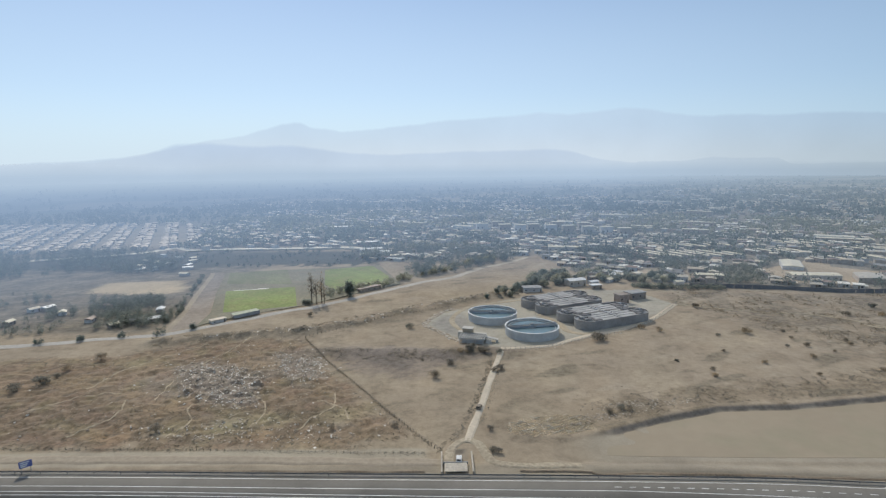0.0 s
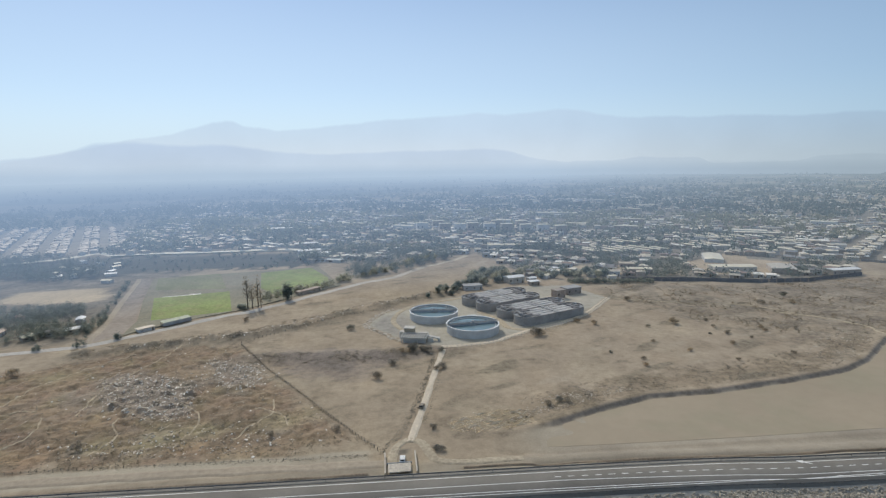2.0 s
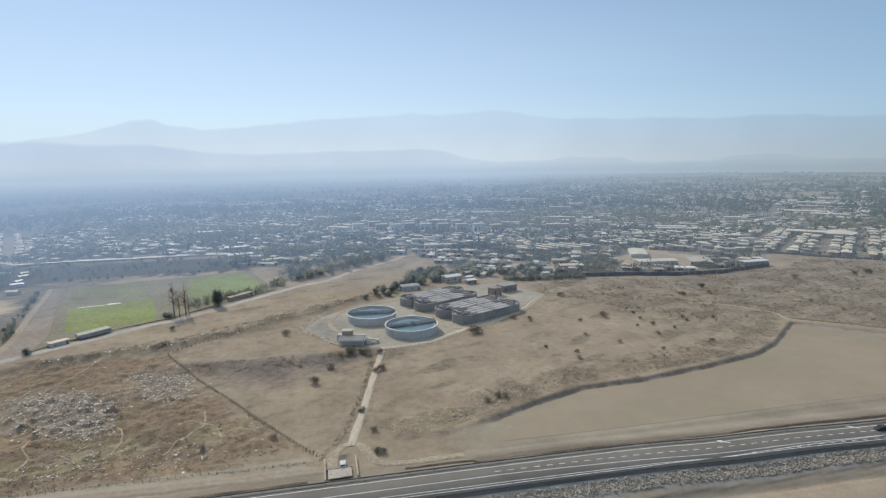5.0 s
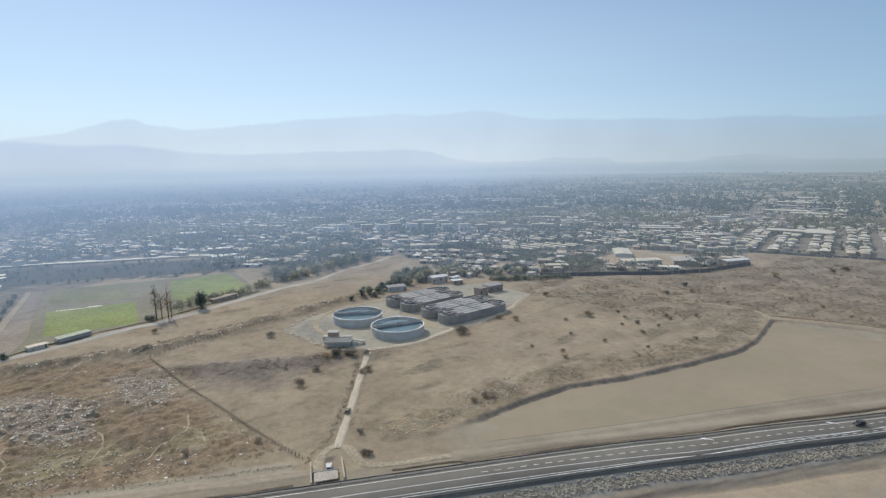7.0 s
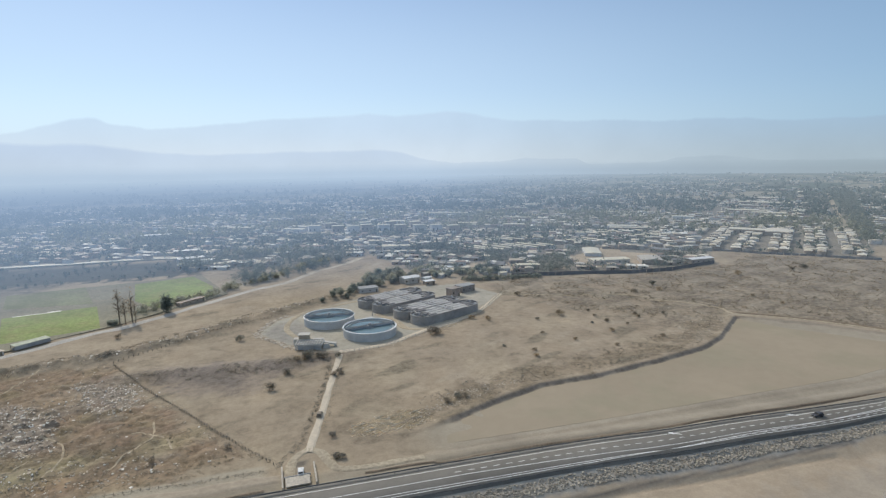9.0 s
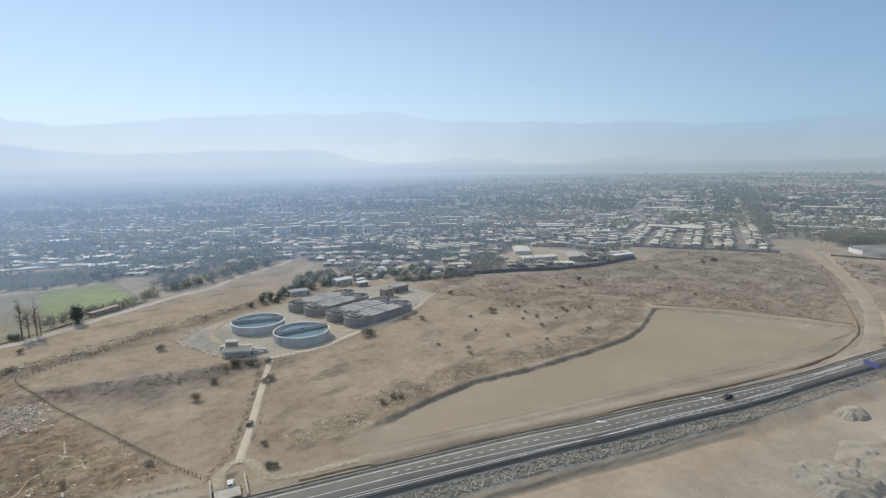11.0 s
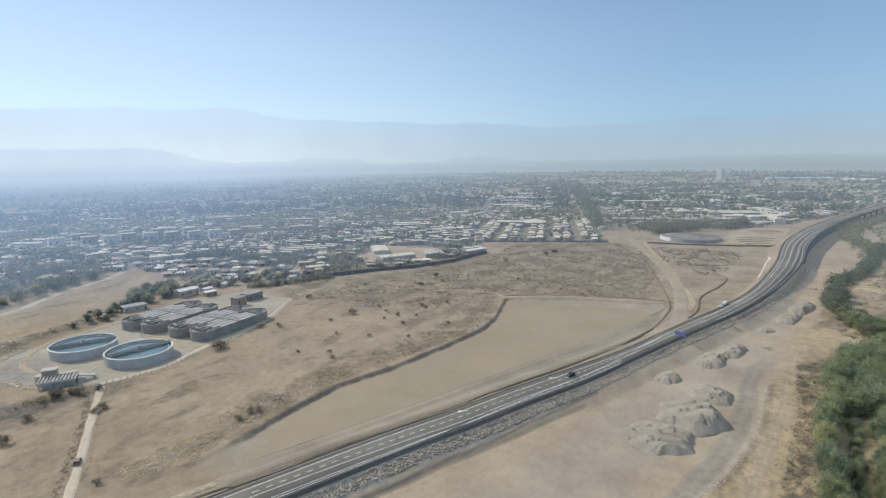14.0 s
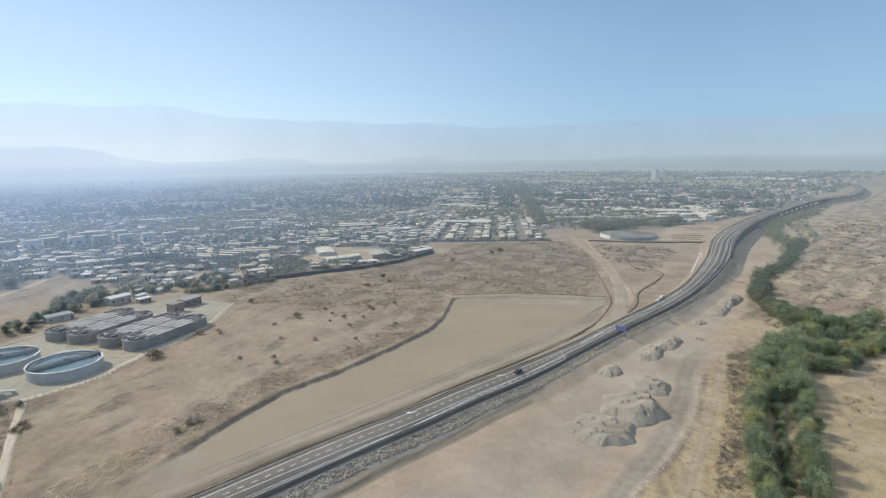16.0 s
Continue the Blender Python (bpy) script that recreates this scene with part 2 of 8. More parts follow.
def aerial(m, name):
    """The same surface with haze painted in: past some 400 m a blue emission replaces it more and more."""
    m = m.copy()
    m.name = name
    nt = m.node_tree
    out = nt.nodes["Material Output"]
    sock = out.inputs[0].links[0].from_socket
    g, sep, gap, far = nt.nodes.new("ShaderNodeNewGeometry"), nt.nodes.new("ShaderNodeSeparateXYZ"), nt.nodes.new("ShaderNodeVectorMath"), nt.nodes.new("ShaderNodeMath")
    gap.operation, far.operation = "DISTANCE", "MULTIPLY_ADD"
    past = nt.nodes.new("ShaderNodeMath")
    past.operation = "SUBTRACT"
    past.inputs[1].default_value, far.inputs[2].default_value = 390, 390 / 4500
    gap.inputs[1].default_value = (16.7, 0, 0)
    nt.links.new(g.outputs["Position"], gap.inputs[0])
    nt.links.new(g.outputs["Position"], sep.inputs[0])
    east = nt.nodes.new("ShaderNodeMapRange")          # the painted haze is thinner towards the east
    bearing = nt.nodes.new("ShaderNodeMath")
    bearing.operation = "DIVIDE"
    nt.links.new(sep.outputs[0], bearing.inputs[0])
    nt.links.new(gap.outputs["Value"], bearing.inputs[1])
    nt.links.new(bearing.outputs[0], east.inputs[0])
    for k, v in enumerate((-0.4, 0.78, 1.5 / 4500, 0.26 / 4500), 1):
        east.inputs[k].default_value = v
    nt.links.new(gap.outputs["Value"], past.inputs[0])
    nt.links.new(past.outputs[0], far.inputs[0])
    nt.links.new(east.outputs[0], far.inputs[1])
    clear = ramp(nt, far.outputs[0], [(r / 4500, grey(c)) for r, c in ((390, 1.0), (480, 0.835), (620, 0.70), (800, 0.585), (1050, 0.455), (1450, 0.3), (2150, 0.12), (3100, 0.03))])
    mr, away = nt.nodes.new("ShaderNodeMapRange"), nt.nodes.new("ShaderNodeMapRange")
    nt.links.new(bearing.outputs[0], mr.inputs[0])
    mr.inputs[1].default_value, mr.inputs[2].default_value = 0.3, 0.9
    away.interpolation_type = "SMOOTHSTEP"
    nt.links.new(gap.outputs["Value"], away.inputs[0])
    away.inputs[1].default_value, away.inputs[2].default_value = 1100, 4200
    # airlight painted as emission, one tone to the west and one to the east
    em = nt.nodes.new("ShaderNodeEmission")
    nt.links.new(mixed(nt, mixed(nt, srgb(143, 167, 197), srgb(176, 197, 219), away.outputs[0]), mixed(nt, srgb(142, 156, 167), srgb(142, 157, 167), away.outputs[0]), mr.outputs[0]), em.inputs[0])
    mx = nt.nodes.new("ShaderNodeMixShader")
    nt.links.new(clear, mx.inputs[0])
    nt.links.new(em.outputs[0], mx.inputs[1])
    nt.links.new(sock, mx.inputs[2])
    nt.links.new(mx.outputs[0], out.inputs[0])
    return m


def soil_material():
    m, nt, b = shader("dry_soil")
    at = nt.nodes.new("ShaderNodeAttribute")
    at.attribute_name = "soil"
    n1, n2, n3 = noise_node(nt, 0.035, 6.0, 0.65), noise_node(nt, 0.28, 8.0, 0.75), noise_node(nt, 1.3, 4.0, 0.7)
    c = mixed(nt, at.outputs["Color"], ramp(nt, n1.outputs[0], [(0.3, (0.86, 0.88, 0.885)), (0.7, (1.25, 1.285, 1.29))]), 1.0, "MULTIPLY")
    rough = nt.nodes.new("ShaderNodeAttribute")
    rough.attribute_name = "tufts"
    c = mixed(nt, c, mixed(nt, c, ramp(nt, n2.outputs[0], [(0.36, (0.52, 0.505, 0.48)), (0.53, grey(0.98)), (0.72, (1.28, 1.25, 1.2))]), 1.0, "MULTIPLY"), rough.outputs["Fac"])
    c = mixed(nt, c, ramp(nt, n3.outputs[0], [(0.3, grey(0.92)), (0.7, grey(1.07))]), 1.0, "MULTIPLY")
    nt.links.new(c, b.inputs["Base Color"])
    b.inputs["Roughness"].default_value, b.inputs["Specular IOR Level"].default_value = 0.95, 0.15
    b.inputs["Sheen Weight"].default_value, b.inputs["Sheen Roughness"].default_value = HAZE * 0.35, 0.4
    b.inputs["Sheen Tint"].default_value = (0.9, 0.95, 1.0, 1)
    bn = nt.nodes.new("ShaderNodeBump")
    bn.inputs["Strength"].default_value, bn.inputs["Distance"].default_value = 0.45, 0.5
    nt.links.new(n2.outputs[0], bn.inputs["Height"])
    nt.links.new(bn.outputs[0], b.inputs["Normal"])
    return m


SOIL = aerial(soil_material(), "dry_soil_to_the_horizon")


# ---- building blocks ----
class Shape:
    """Gathers vertices and faces for one mesh."""
    def __init__(self):
        self.v, self.f = [], []

    def add(self, verts, faces):
        n = len(self.v)
        self.v.extend(verts)
        self.f.extend(tuple(i + n for i in f) for f in faces)
        return self

    def box(self, x0, x1, y0, y1, z0, z1, turn=0.0, at=(0, 0, 0), taper=0.0):
        c, s = math.cos(turn), math.sin(turn)
        out = []
        for z, k in ((z0, 0.0), (z1, taper)):
            for x, y in ((x0 + k, y0 + k), (x1 - k, y0 + k), (x1 - k, y1 - k), (x0 + k, y1 - k)):
                out.append((at[0] + x * c - y * s, at[1] + x * s + y * c, at[2] + z))
        return self.add(out, [(3, 2, 1, 0), (4, 5, 6, 7), (0, 1, 5, 4), (1, 2, 6, 5), (2, 3, 7, 6), (3, 0, 4, 7)])

    def tube(self, pts, radii, sides=6):
        n0 = len(self.v)
        for i, p in enumerate(pts):
            p = Vector(p)
            d = (Vector(pts[min(i + 1, len(pts) - 1)]) - Vector(pts[max(i - 1, 0)])).normalized()
            u = d.cross(Vector((0.31, 0.9, 0.1)) if abs(d.z) > 0.5 else Vector((0, 0, 1))).normalized()
            w = d.cross(u)
            for k in range(sides):
                q = 2 * math.pi * k / sides
                self.v.append(tuple(p + (u * math.cos(q) + w * math.sin(q)) * radii[i]))
        for i in range(len(pts) - 1):
            for k in range(sides):
                a, b = n0 + i * sides + k, n0 + i * sides + (k + 1) % sides
                self.f.append((a, b, b + sides, a + sides))
        self.f.append(tuple(range(n0 + sides - 1, n0 - 1, -1)))
        self.f.append(tuple(range(n0 + (len(pts) - 1) * sides, n0 + len(pts) * sides)))
        return self

    def ring(self, loop_out, loop_in, z0, z1):
        """An upright wall between two closed outlines."""
        n, m = len(self.v), len(loop_out)
        for z in (z0, z1):
            for lp in (loop_out, loop_in):
                self.v.extend((x, y, z) for x, y in lp)
        for i in range(m):
            j = (i + 1) % m
            a, b, c, d = n, n + m, n + 2 * m, n + 3 * m
            self.f += [(a + i, a + j, c + j, c + i), (b + j, b + i, d + i, d + j), (c + i, c + j, d + j, d + i), (a + j, a + i, b + i, b + j)]
        return self

    def slab(self, loop, z0, z1):
        n, m = len(self.v), len(loop)
        self.v.extend((x, y, z) for z in (z0, z1) for x, y in loop)
        self.f.append(tuple(range(n + m - 1, n - 1, -1)))
        self.f.append(tuple(range(n + m, n + 2 * m)))
        self.f += [(n + i, n + (i + 1) % m, n + m + (i + 1) % m, n + m + i) for i in range(m)]
        return self

    def mesh(self, name, material, smooth=False):
        me = bpy.data.meshes.new(name)
        me.from_pydata([tuple(p) for p in self.v], [], self.f)
        me.materials.append(material)
        if smooth:
            me.polygons.foreach_set("use_smooth", [True] * len(me.polygons))
        me.update()
        return me


def part(name, shape, material, parent=None, label="", smooth=False, at=None):
    """ONE mesh object under a thing or a part."""
    ob = new(name, shape.mesh(name, material, smooth) if isinstance(shape, Shape) else shape)
    if parent:
        ob.parent = parent
    if at is not None:
        ob.matrix_basis = at
    if label:
        ob["label"] = label
    return ob


def thing(name, label, category, at=None, group="", kind=""):
    ob = new(name)
    ob.empty_display_size = 0.5
    ob.matrix_basis = at or Matrix()
    return tagged(ob, label, category, group, kind)


def big_mesh(name, verts, quads, material, smooth=False):
    """A mesh from arrays of vertices and of quads."""
    me = bpy.data.meshes.new(name)
    me.vertices.add(len(verts))
    me.vertices.foreach_set("co", np.asarray(verts, np.float32).ravel())
    q = np.asarray(quads, np.int32)
    k = q.shape[1]
    me.loops.add(q.size)
    me.loops.foreach_set("vertex_index", q.ravel())
    me.polygons.add(len(q))
    me.polygons.foreach_set("loop_start", np.arange(0, q.size, k, dtype=np.int32))
    me.update(calc_edges=True)
    me.materials.append(material)
    if smooth:
        me.polygons.foreach_set("use_smooth", np.ones(len(q), bool))
    me.validate()
    return me


# ---- lie of the land ----
EYE = np.array((16.7, 0.0))


def step(x):
    x = np.clip(x, 0, 1)
    return x * x * (3 - 2 * x)


def inside(poly, X, Y):
    r = np.zeros(np.shape(X), bool)
    for (x0, y0), (x1, y1) in zip(poly, poly[1:] + poly[:1]):
        if y0 != y1:
            r ^= ((y0 > Y) != (y1 > Y)) & (X < (x1 - x0) * (Y - y0) / (y1 - y0) + x0)
    return r


def to_line(line, X, Y):
    """Distance from a polyline."""
    d = np.full(np.shape(X), 1e9)
    for (x0, y0), (x1, y1) in zip(line, line[1:]):
        ux, uy = x1 - x0, y1 - y0
        t = np.clip(((X - x0) * ux + (Y - y0) * uy) / (ux * ux + uy * uy), 0, 1)
        d = np.minimum(d, np.hypot(X - x0 - t * ux, Y - y0 - t * uy))
    return d


def signed(poly, X, Y):
    """Distance from a closed outline, positive inside."""
    return np.where(inside(poly, X, Y), 1, -1) * to_line(poly + poly[:1], X, Y)


def wobble(X, Y, size, seed=0):
    """Smooth random relief in -1 to 1, with features of that size."""
    r = np.random.RandomState(seed)
    z = np.zeros(np.shape(X))
    for k in range(10):
        q, f, o = r.uniform(0, 6.283), r.uniform(0.6, 1.7) / size, r.uniform(0, 6.283)
        z = z + np.sin((X * np.cos(q) + Y * np.sin(q)) * f * 6.283 + o + 1.3 * np.sin((X * np.sin(q) - Y * np.cos(q)) * f * 3.1 + o))
    return z / 4.5


def smooth_line(pts, every=4.0):
    """A Catmull-Rom curve through points, cut into short steps."""
    p = [np.array(q, float) for q in pts]
    p = [2 * p[0] - p[1]] + p + [2 * p[-1] - p[-2]]
    out = []
    for a, b, c, d in zip(p, p[1:], p[2:], p[3:]):
        n = max(1, int(np.linalg.norm(c - b) / every))
        for i in range(n):
            t = i / n
            out.append(0.5 * (2 * b + (c - a) * t + (2 * a - 5 * b + 4 * c - d) * t * t + (3 * b - a - 3 * c + d) * t ** 3))
    out.append(p[-2])
    return np.array(out)


# the motorway: middle of the carriageway, its height and half its width
ROAD = smooth_line([(-420, 150.0, 1.0, 7.3), (-220, 149.0, 1.0, 7.3), (-115, 148.2, 1.0, 7.3), (-16, 144.6, 1.0, 7.3), (69, 141.4, 1.0, 7.3), (115, 139.0, 1.0, 7.3), (142, 136.4, 1.0, 7.2), (172, 134.7, 1.0, 7.1),
                    (206, 131.7, 1.0, 6.8), (250, 130.4, 1.0, 5.2), (302, 130.2, 1.2, 5.8), (363, 128.8, 1.8, 6.5), (430, 133.0, 3.0, 7.0), (535, 150.5, 5.0, 9.5), (655, 178.5, 7.5, 11.0), (805, 197, 8.5, 10.0),
                    (966, 204, 9.0, 8.5), (1182, 206, 9.0, 8.5), (1310, 203, 8.5, 8.5), (1425, 187, 8.0, 9.0), (1549, 172, 8.0, 9.5), (1733, 177, 8.0, 9.5), (1989, 209, 8.0, 9.5), (2179, 256, 8.0, 9.5), (2298, 318, 8.0, 9.5), (2600, 500, 8.0, 9.5)])
ROAD_Y = lambda X: np.interp(X, ROAD[:, 0], ROAD[:, 1])
ROAD_Z = lambda X: np.interp(X, ROAD[:, 0], ROAD[:, 2])
HALF = lambda X: np.interp(X, ROAD[:, 0], ROAD[:, 3])

BASIN = [(50, 166), (54, 173), (72.4, 179), (95.8, 188.5), (124.4, 197.7), (153.4, 198.4), (193.9, 204.5), (224.6, 211), (246, 221), (263, 233), (284.7, 248),
         (300, 235), (314.5, 221), (336.5, 189), (350, 167.7), (342, 158), (320, 148), (300, 143.5), (258, 144), (211, 146.5), (175, 149), (144, 150.5), (98, 154), (64, 156), (52, 158)]
DUMP = [(-150, 171), (-12, 168), (8, 178), (-2, 192), (-40, 252), (-60, 290), (-110, 292), (-150, 268), (-210, 262), (-230, 200)]
PAD = [(6, 311), (15.3, 295), (25, 280), (46, 266.5), (74, 270), (96, 282), (121, 295), (143, 313), (175, 352), (160, 395), (120, 400), (66, 372), (34, 352), (12, 335)]


def height(X, Y):
    X, Y = np.asarray(X, float), np.asarray(Y, float)
    ry, rz = ROAD_Y(X), ROAD_Z(X)
    near = step((700 - np.hypot(X - 100, Y - 200)) / 200)
    z = 0.25 * wobble(X, Y, 35, 3) * near
    z = np.where(Y > ry, z, z - 2.6 * step((ry - 11 - Y) / 10.0))
    far_south = step((ry - 60 - Y) / 40)
    z = z + far_south * 0.9 * wobble(X, Y, 60, 5) * near
    d = signed(DUMP, X, Y)
    z = z + step(d / 12) * (0.45 * wobble(X, Y, 9, 8) + 0.35 * wobble(X, Y, 4, 9))
    heaps = np.minimum(signed([(-106, 206), (-92, 198), (-76, 198), (-56, 208), (-48, 228), (-62, 244), (-84, 254), (-106, 242)], X, Y), 9) / 9
    z = z + np.clip(heaps, 0, 1) * 1.1 * np.maximum(0, wobble(X, Y, 8, 14) + 0.2)               # tipped heaps
    z = z + 1.3 * np.exp(-(to_line([(-40, 267), (0, 262), (48, 268)], X, Y) / 7.0) ** 2)                # low dark ridge
    z = z + 2.2 * np.exp(-(to_line([(-140, 285), (-61, 302), (-28, 322), (4, 350), (60, 385)], X, Y) / 6.0) ** 2) * (1 + 0.4 * wobble(X, Y, 12, 4))
    z = np.where(signed(PAD, X, Y) > -4, z * step(-signed(PAD, X, Y) / 4), z)
    b = signed(BASIN, X, Y)
    soft = np.where(Y < 160, 6.0, 2.4 + 14 * step((X - 283) / 14))
    z = z * (1 - step((b + 2) / 4)) - 1.35 * step(b / soft) * step((X - 44 + 6 * wobble(X, Y, 16, 77) - 0.9 * (Y - 167)) / 34)
    z = z + 0.2 * np.exp(-((b + 1.2) / 1.2) ** 2) * (Y > 168) * step((X - 60) / 20)                   # spoil along the rim
    # embankment: flat under the carriageway, then falling to the land beside it
    off = np.abs(Y - ry)
    steep = np.where((Y < ry) & (X > 540), 0.25, 1.6)                         # a retaining wall holds the river side of the raised bend
    bank = rz - 0.25 - np.maximum(0, off - HALF(X) - np.where((Y < ry) & (X > 540), -1.2, 1.2)) / steep
    emb = (X < 980) | (X > 1340)
    z = np.where(emb & (off < 30), np.maximum(z, bank), z)
    z = np.where(emb & (off < HALF(X) + 1.2), np.minimum(z, rz - 0.25), z)
    z = z - 0.7 * np.exp(-((Y - ry - 11.6) / 0.9) ** 2) * (X > 62) * (X < 300) - 0.6 * np.exp(-((Y - ry + 18) / 0.8) ** 2) * (X < 190)   # drains
    return z


def ground_z(x, y):
    return float(height(np.array([x]), np.array([y]))[0])


def axis(breaks):
    out = [breaks[0][0]]
    for a, b, s in breaks:
        n = max(1, int(round((b - a) / s)))
        out += [a + (b - a) * (i + 1) / n for i in range(n)]
    return np.array(out)


GX = axis([(-5200, -1400, 130), (-1400, -500, 36), (-500, -160, 6), (-160, 50, 1.4), (50, 330, 0.85), (330, 380, 1.4), (380, 620, 3.0), (620, 1100, 8), (1100, 1700, 30), (1700, 5200, 120)])
GY = axis([(-5200, -400, 500), (-400, -40, 40), (-40, 20, 6), (20, 255, 0.85), (255, 320, 1.4), (320, 560, 4), (560, 900, 15), (900, 1700, 40), (1700, 4500, 110), (4500, 5200, 350)])
X, Y = np.meshgrid(GX, GY)
Z = height(X, Y)
nx, ny = len(GX), len(GY)
idx = np.arange(nx * ny).reshape(ny, nx)
quads = np.stack([idx[:-1, :-1], idx[:-1, 1:], idx[1:, 1:], idx[1:, :-1]], -1).reshape(-1, 4)
ground_mesh = big_mesh("ground", np.stack([X, Y, Z], -1).reshape(-1, 3), quads, SOIL, True)

# where the town begins, all along its edge
FRONT = [(-1500, 700), (-600, 600), (-275, 625), (-78, 618), (-62, 528), (0, 520), (70, 545), (118, 548), (130, 475), (142, 445), (166, 428), (204, 414), (300, 390), (350, 383), (412, 396), (460, 448), (493, 412), (527, 380), (557, 348), (600, 420), (690, 360), (800, 275), (970, 245), (1200, 238), (1700, 225), (4200, 230)]
front_az = np.array([math.atan2(x - EYE[0], y) for x, y in FRONT])
front_r = np.array([math.hypot(x - EYE[0], y) for x, y in FRONT])


def town_zone(x, y):
    """How far a place lies inside the town's edge, and its bearing."""
    az, r = np.arctan2(x - EYE[0], y), np.hypot(x - EYE[0], y)
    return r - np.interp(az, front_az, front_r), az, r


# kinds of soil
soil = np.empty((ny, nx, 3))
soil[:] = (0.342, 0.270, 0.190)
tufts = np.full((ny, nx), 0.24)


def lay(weight, colour, rough=None):
    global soil, tufts
    w = np.clip(weight, 0, 1)
    soil = soil * (1 - w[..., None]) + np.array(colour) * w[..., None]
    if rough is not None:
        tufts = tufts * (1 - w) + rough * w


edge = 3.0 * wobble(X, Y, 18, 21) + 1.5 * wobble(X, Y, 6, 22)
blot = wobble(X, Y, 28, 31)
lay(step(blot - 0.1) * 0.5, (0.265, 0.208, 0.142), 0.7)
lay(step(wobble(X, Y, 11, 41) * 1.5 - 0.5) * 0.4, (0.225, 0.18, 0.125), 0.9)
lay(step(wobble(X, Y, 70, 33) * 1.2) * 0.5, (0.38, 0.305, 0.21))
field = step((signed([(170, 380), (200, 395), (300, 372), (410, 380), (480, 415), (570, 325), (500, 250), (420, 200), (350, 175), (290, 252), (225, 240), (190, 300), (175, 350)], X, Y) + edge) / 12)
lay(field * (0.55 + 0.45 * step(blot + 0.5)), (0.245, 0.198, 0.14), 0.95)
streak = wobble(X * 0.5 + Y * 0.5, Y * 1.6 - X * 0.6, 40, 47)
lay(field * step(streak * 1.5 - 0.1) * 0.55, (0.345, 0.285, 0.208), 0.6)
lay(field * step(wobble(X * 0.6 + Y * 0.3, Y * 1.4 - X * 0.5, 13, 75) * 1.6 - 0.3) * 0.5, (0.20, 0.16, 0.115), 1.0)
lay(field * step(wobble(X * 0.6 + Y * 0.3, Y * 1.4 - X * 0.5, 8, 76) * 1.6 - 0.5) * 0.5, (0.37, 0.31, 0.235), 0.4)
lay(field * step(-streak * 1.5 - 0.35) * 0.5, (0.185, 0.15, 0.112), 1.0)
lay(step((to_line([(60, 185), (95, 197), (125, 207), (190, 214), (228, 224), (265, 246)], X, Y) * -1 + 12 + edge * 2) / 9) * 0.75, (0.225, 0.175, 0.115), 0.95)
d = signed(DUMP, X, Y) + edge
lay(step(d / 8), (0.292, 0.218, 0.142), 0.85)
lay(step(d / 6) * step((215 - Y + 8 * blot) / 14) * step((-20 - X + 9 * blot) / 20), (0.262, 0.198, 0.134), 0.95)
lay(step(d / 6) * step((to_line([(-110, 225), (-75, 232), (-45, 262)], X, Y) * -1 + 22 + 8 * blot) / 10) * 0.6, (0.31, 0.27, 0.215), 0.8)
hue = wobble(X, Y, 22, 43)
lay(step(d / 6) * step(hue * 1.6 - 0.35) * 0.6, (0.29, 0.205, 0.142), 0.95)
lay(step(d / 6) * step(-hue * 1.6 - 0.35) * 0.45, (0.275, 0.235, 0.135), 0.9)
for heap in ([(-118, 253), (-103, 257), (-82, 250), (-65, 233), (-57, 202), (-65, 198), (-87, 206), (-102, 221)], [(-72, 268), (-45, 256), (-35, 230), (-53, 226), (-66, 247)], [(-81, 198), (-61, 192), (-54, 179), (-69, 176)], [(-101, 187), (-81, 188), (-76, 177), (-93, 176)], [(-27, 191), (-15, 187), (-15, 180), (-28, 180)]):
    lay(step((signed(heap, X, Y) + 1.2 * edge) / 7) * 0.8, (0.315, 0.268, 0.215), 0.7)
for spot, tone in (((-104, 180), (0.38, 0.265, 0.16)), ((-116, 216), (0.37, 0.27, 0.165)), ((-96, 204), (0.36, 0.265, 0.16)), ((-73, 248), (0.35, 0.26, 0.16)), ((-50, 180), (0.37, 0.265, 0.16)), ((-32, 174), (0.37, 0.28, 0.175)), ((-66, 186), (0.33, 0.29, 0.16)), ((-48, 192), (0.32, 0.285, 0.165)), ((-134, 254), (0.36, 0.31, 0.185)), ((-24, 194), (0.35, 0.305, 0.185)), ((-150, 232), (0.36, 0.27, 0.165)), ((-84, 184), (0.33, 0.28, 0.155))):
    lay(np.exp(-(np.hypot(X - spot[0], (Y - spot[1]) * 1.3) / (9 + 3 * blot)) ** 2) * 0.75 * (d > 0), tone, 0.6)
lay(step(d / 6) * step(wobble(X, Y, 13, 44) * 1.6 - 0.4) * 0.55, (0.19, 0.155, 0.112), 1.0)
lay(step(d / 6) * step(wobble(X * 0.8, Y, 6, 45) * 1.6 - 0.6) * 0.3, (0.36, 0.30, 0.225), 0.7)
lay(np.exp(-(to_line([(-42, 262), (0, 258), (44, 262)], X, Y) / 12.0) ** 2) * (0.75 + 0.35 * blot), (0.165, 0.135, 0.105), 0.9)
lay(np.exp(-(to_line([(-140, 283), (-61, 300), (-28, 320), (4, 348), (60, 385)], X, Y) / 9.0) ** 2) * (0.5 + 0.4 * blot), (0.19, 0.165, 0.125), 1.0)
lay(step((signed(PAD, X, Y) + 0.4 * edge) / 3), (0.392, 0.352, 0.28), 0.2)
lay(step(signed([(6, 311), (15, 295), (26, 281), (34, 300), (36, 322), (30, 340), (14, 332)], X, Y) / 5), (0.315, 0.285, 0.24), 0.3)
b = signed(BASIN, X, Y)
lay(step(b / 3) * step((X - 52) / 24), (0.335, 0.282, 0.21), 0.0)
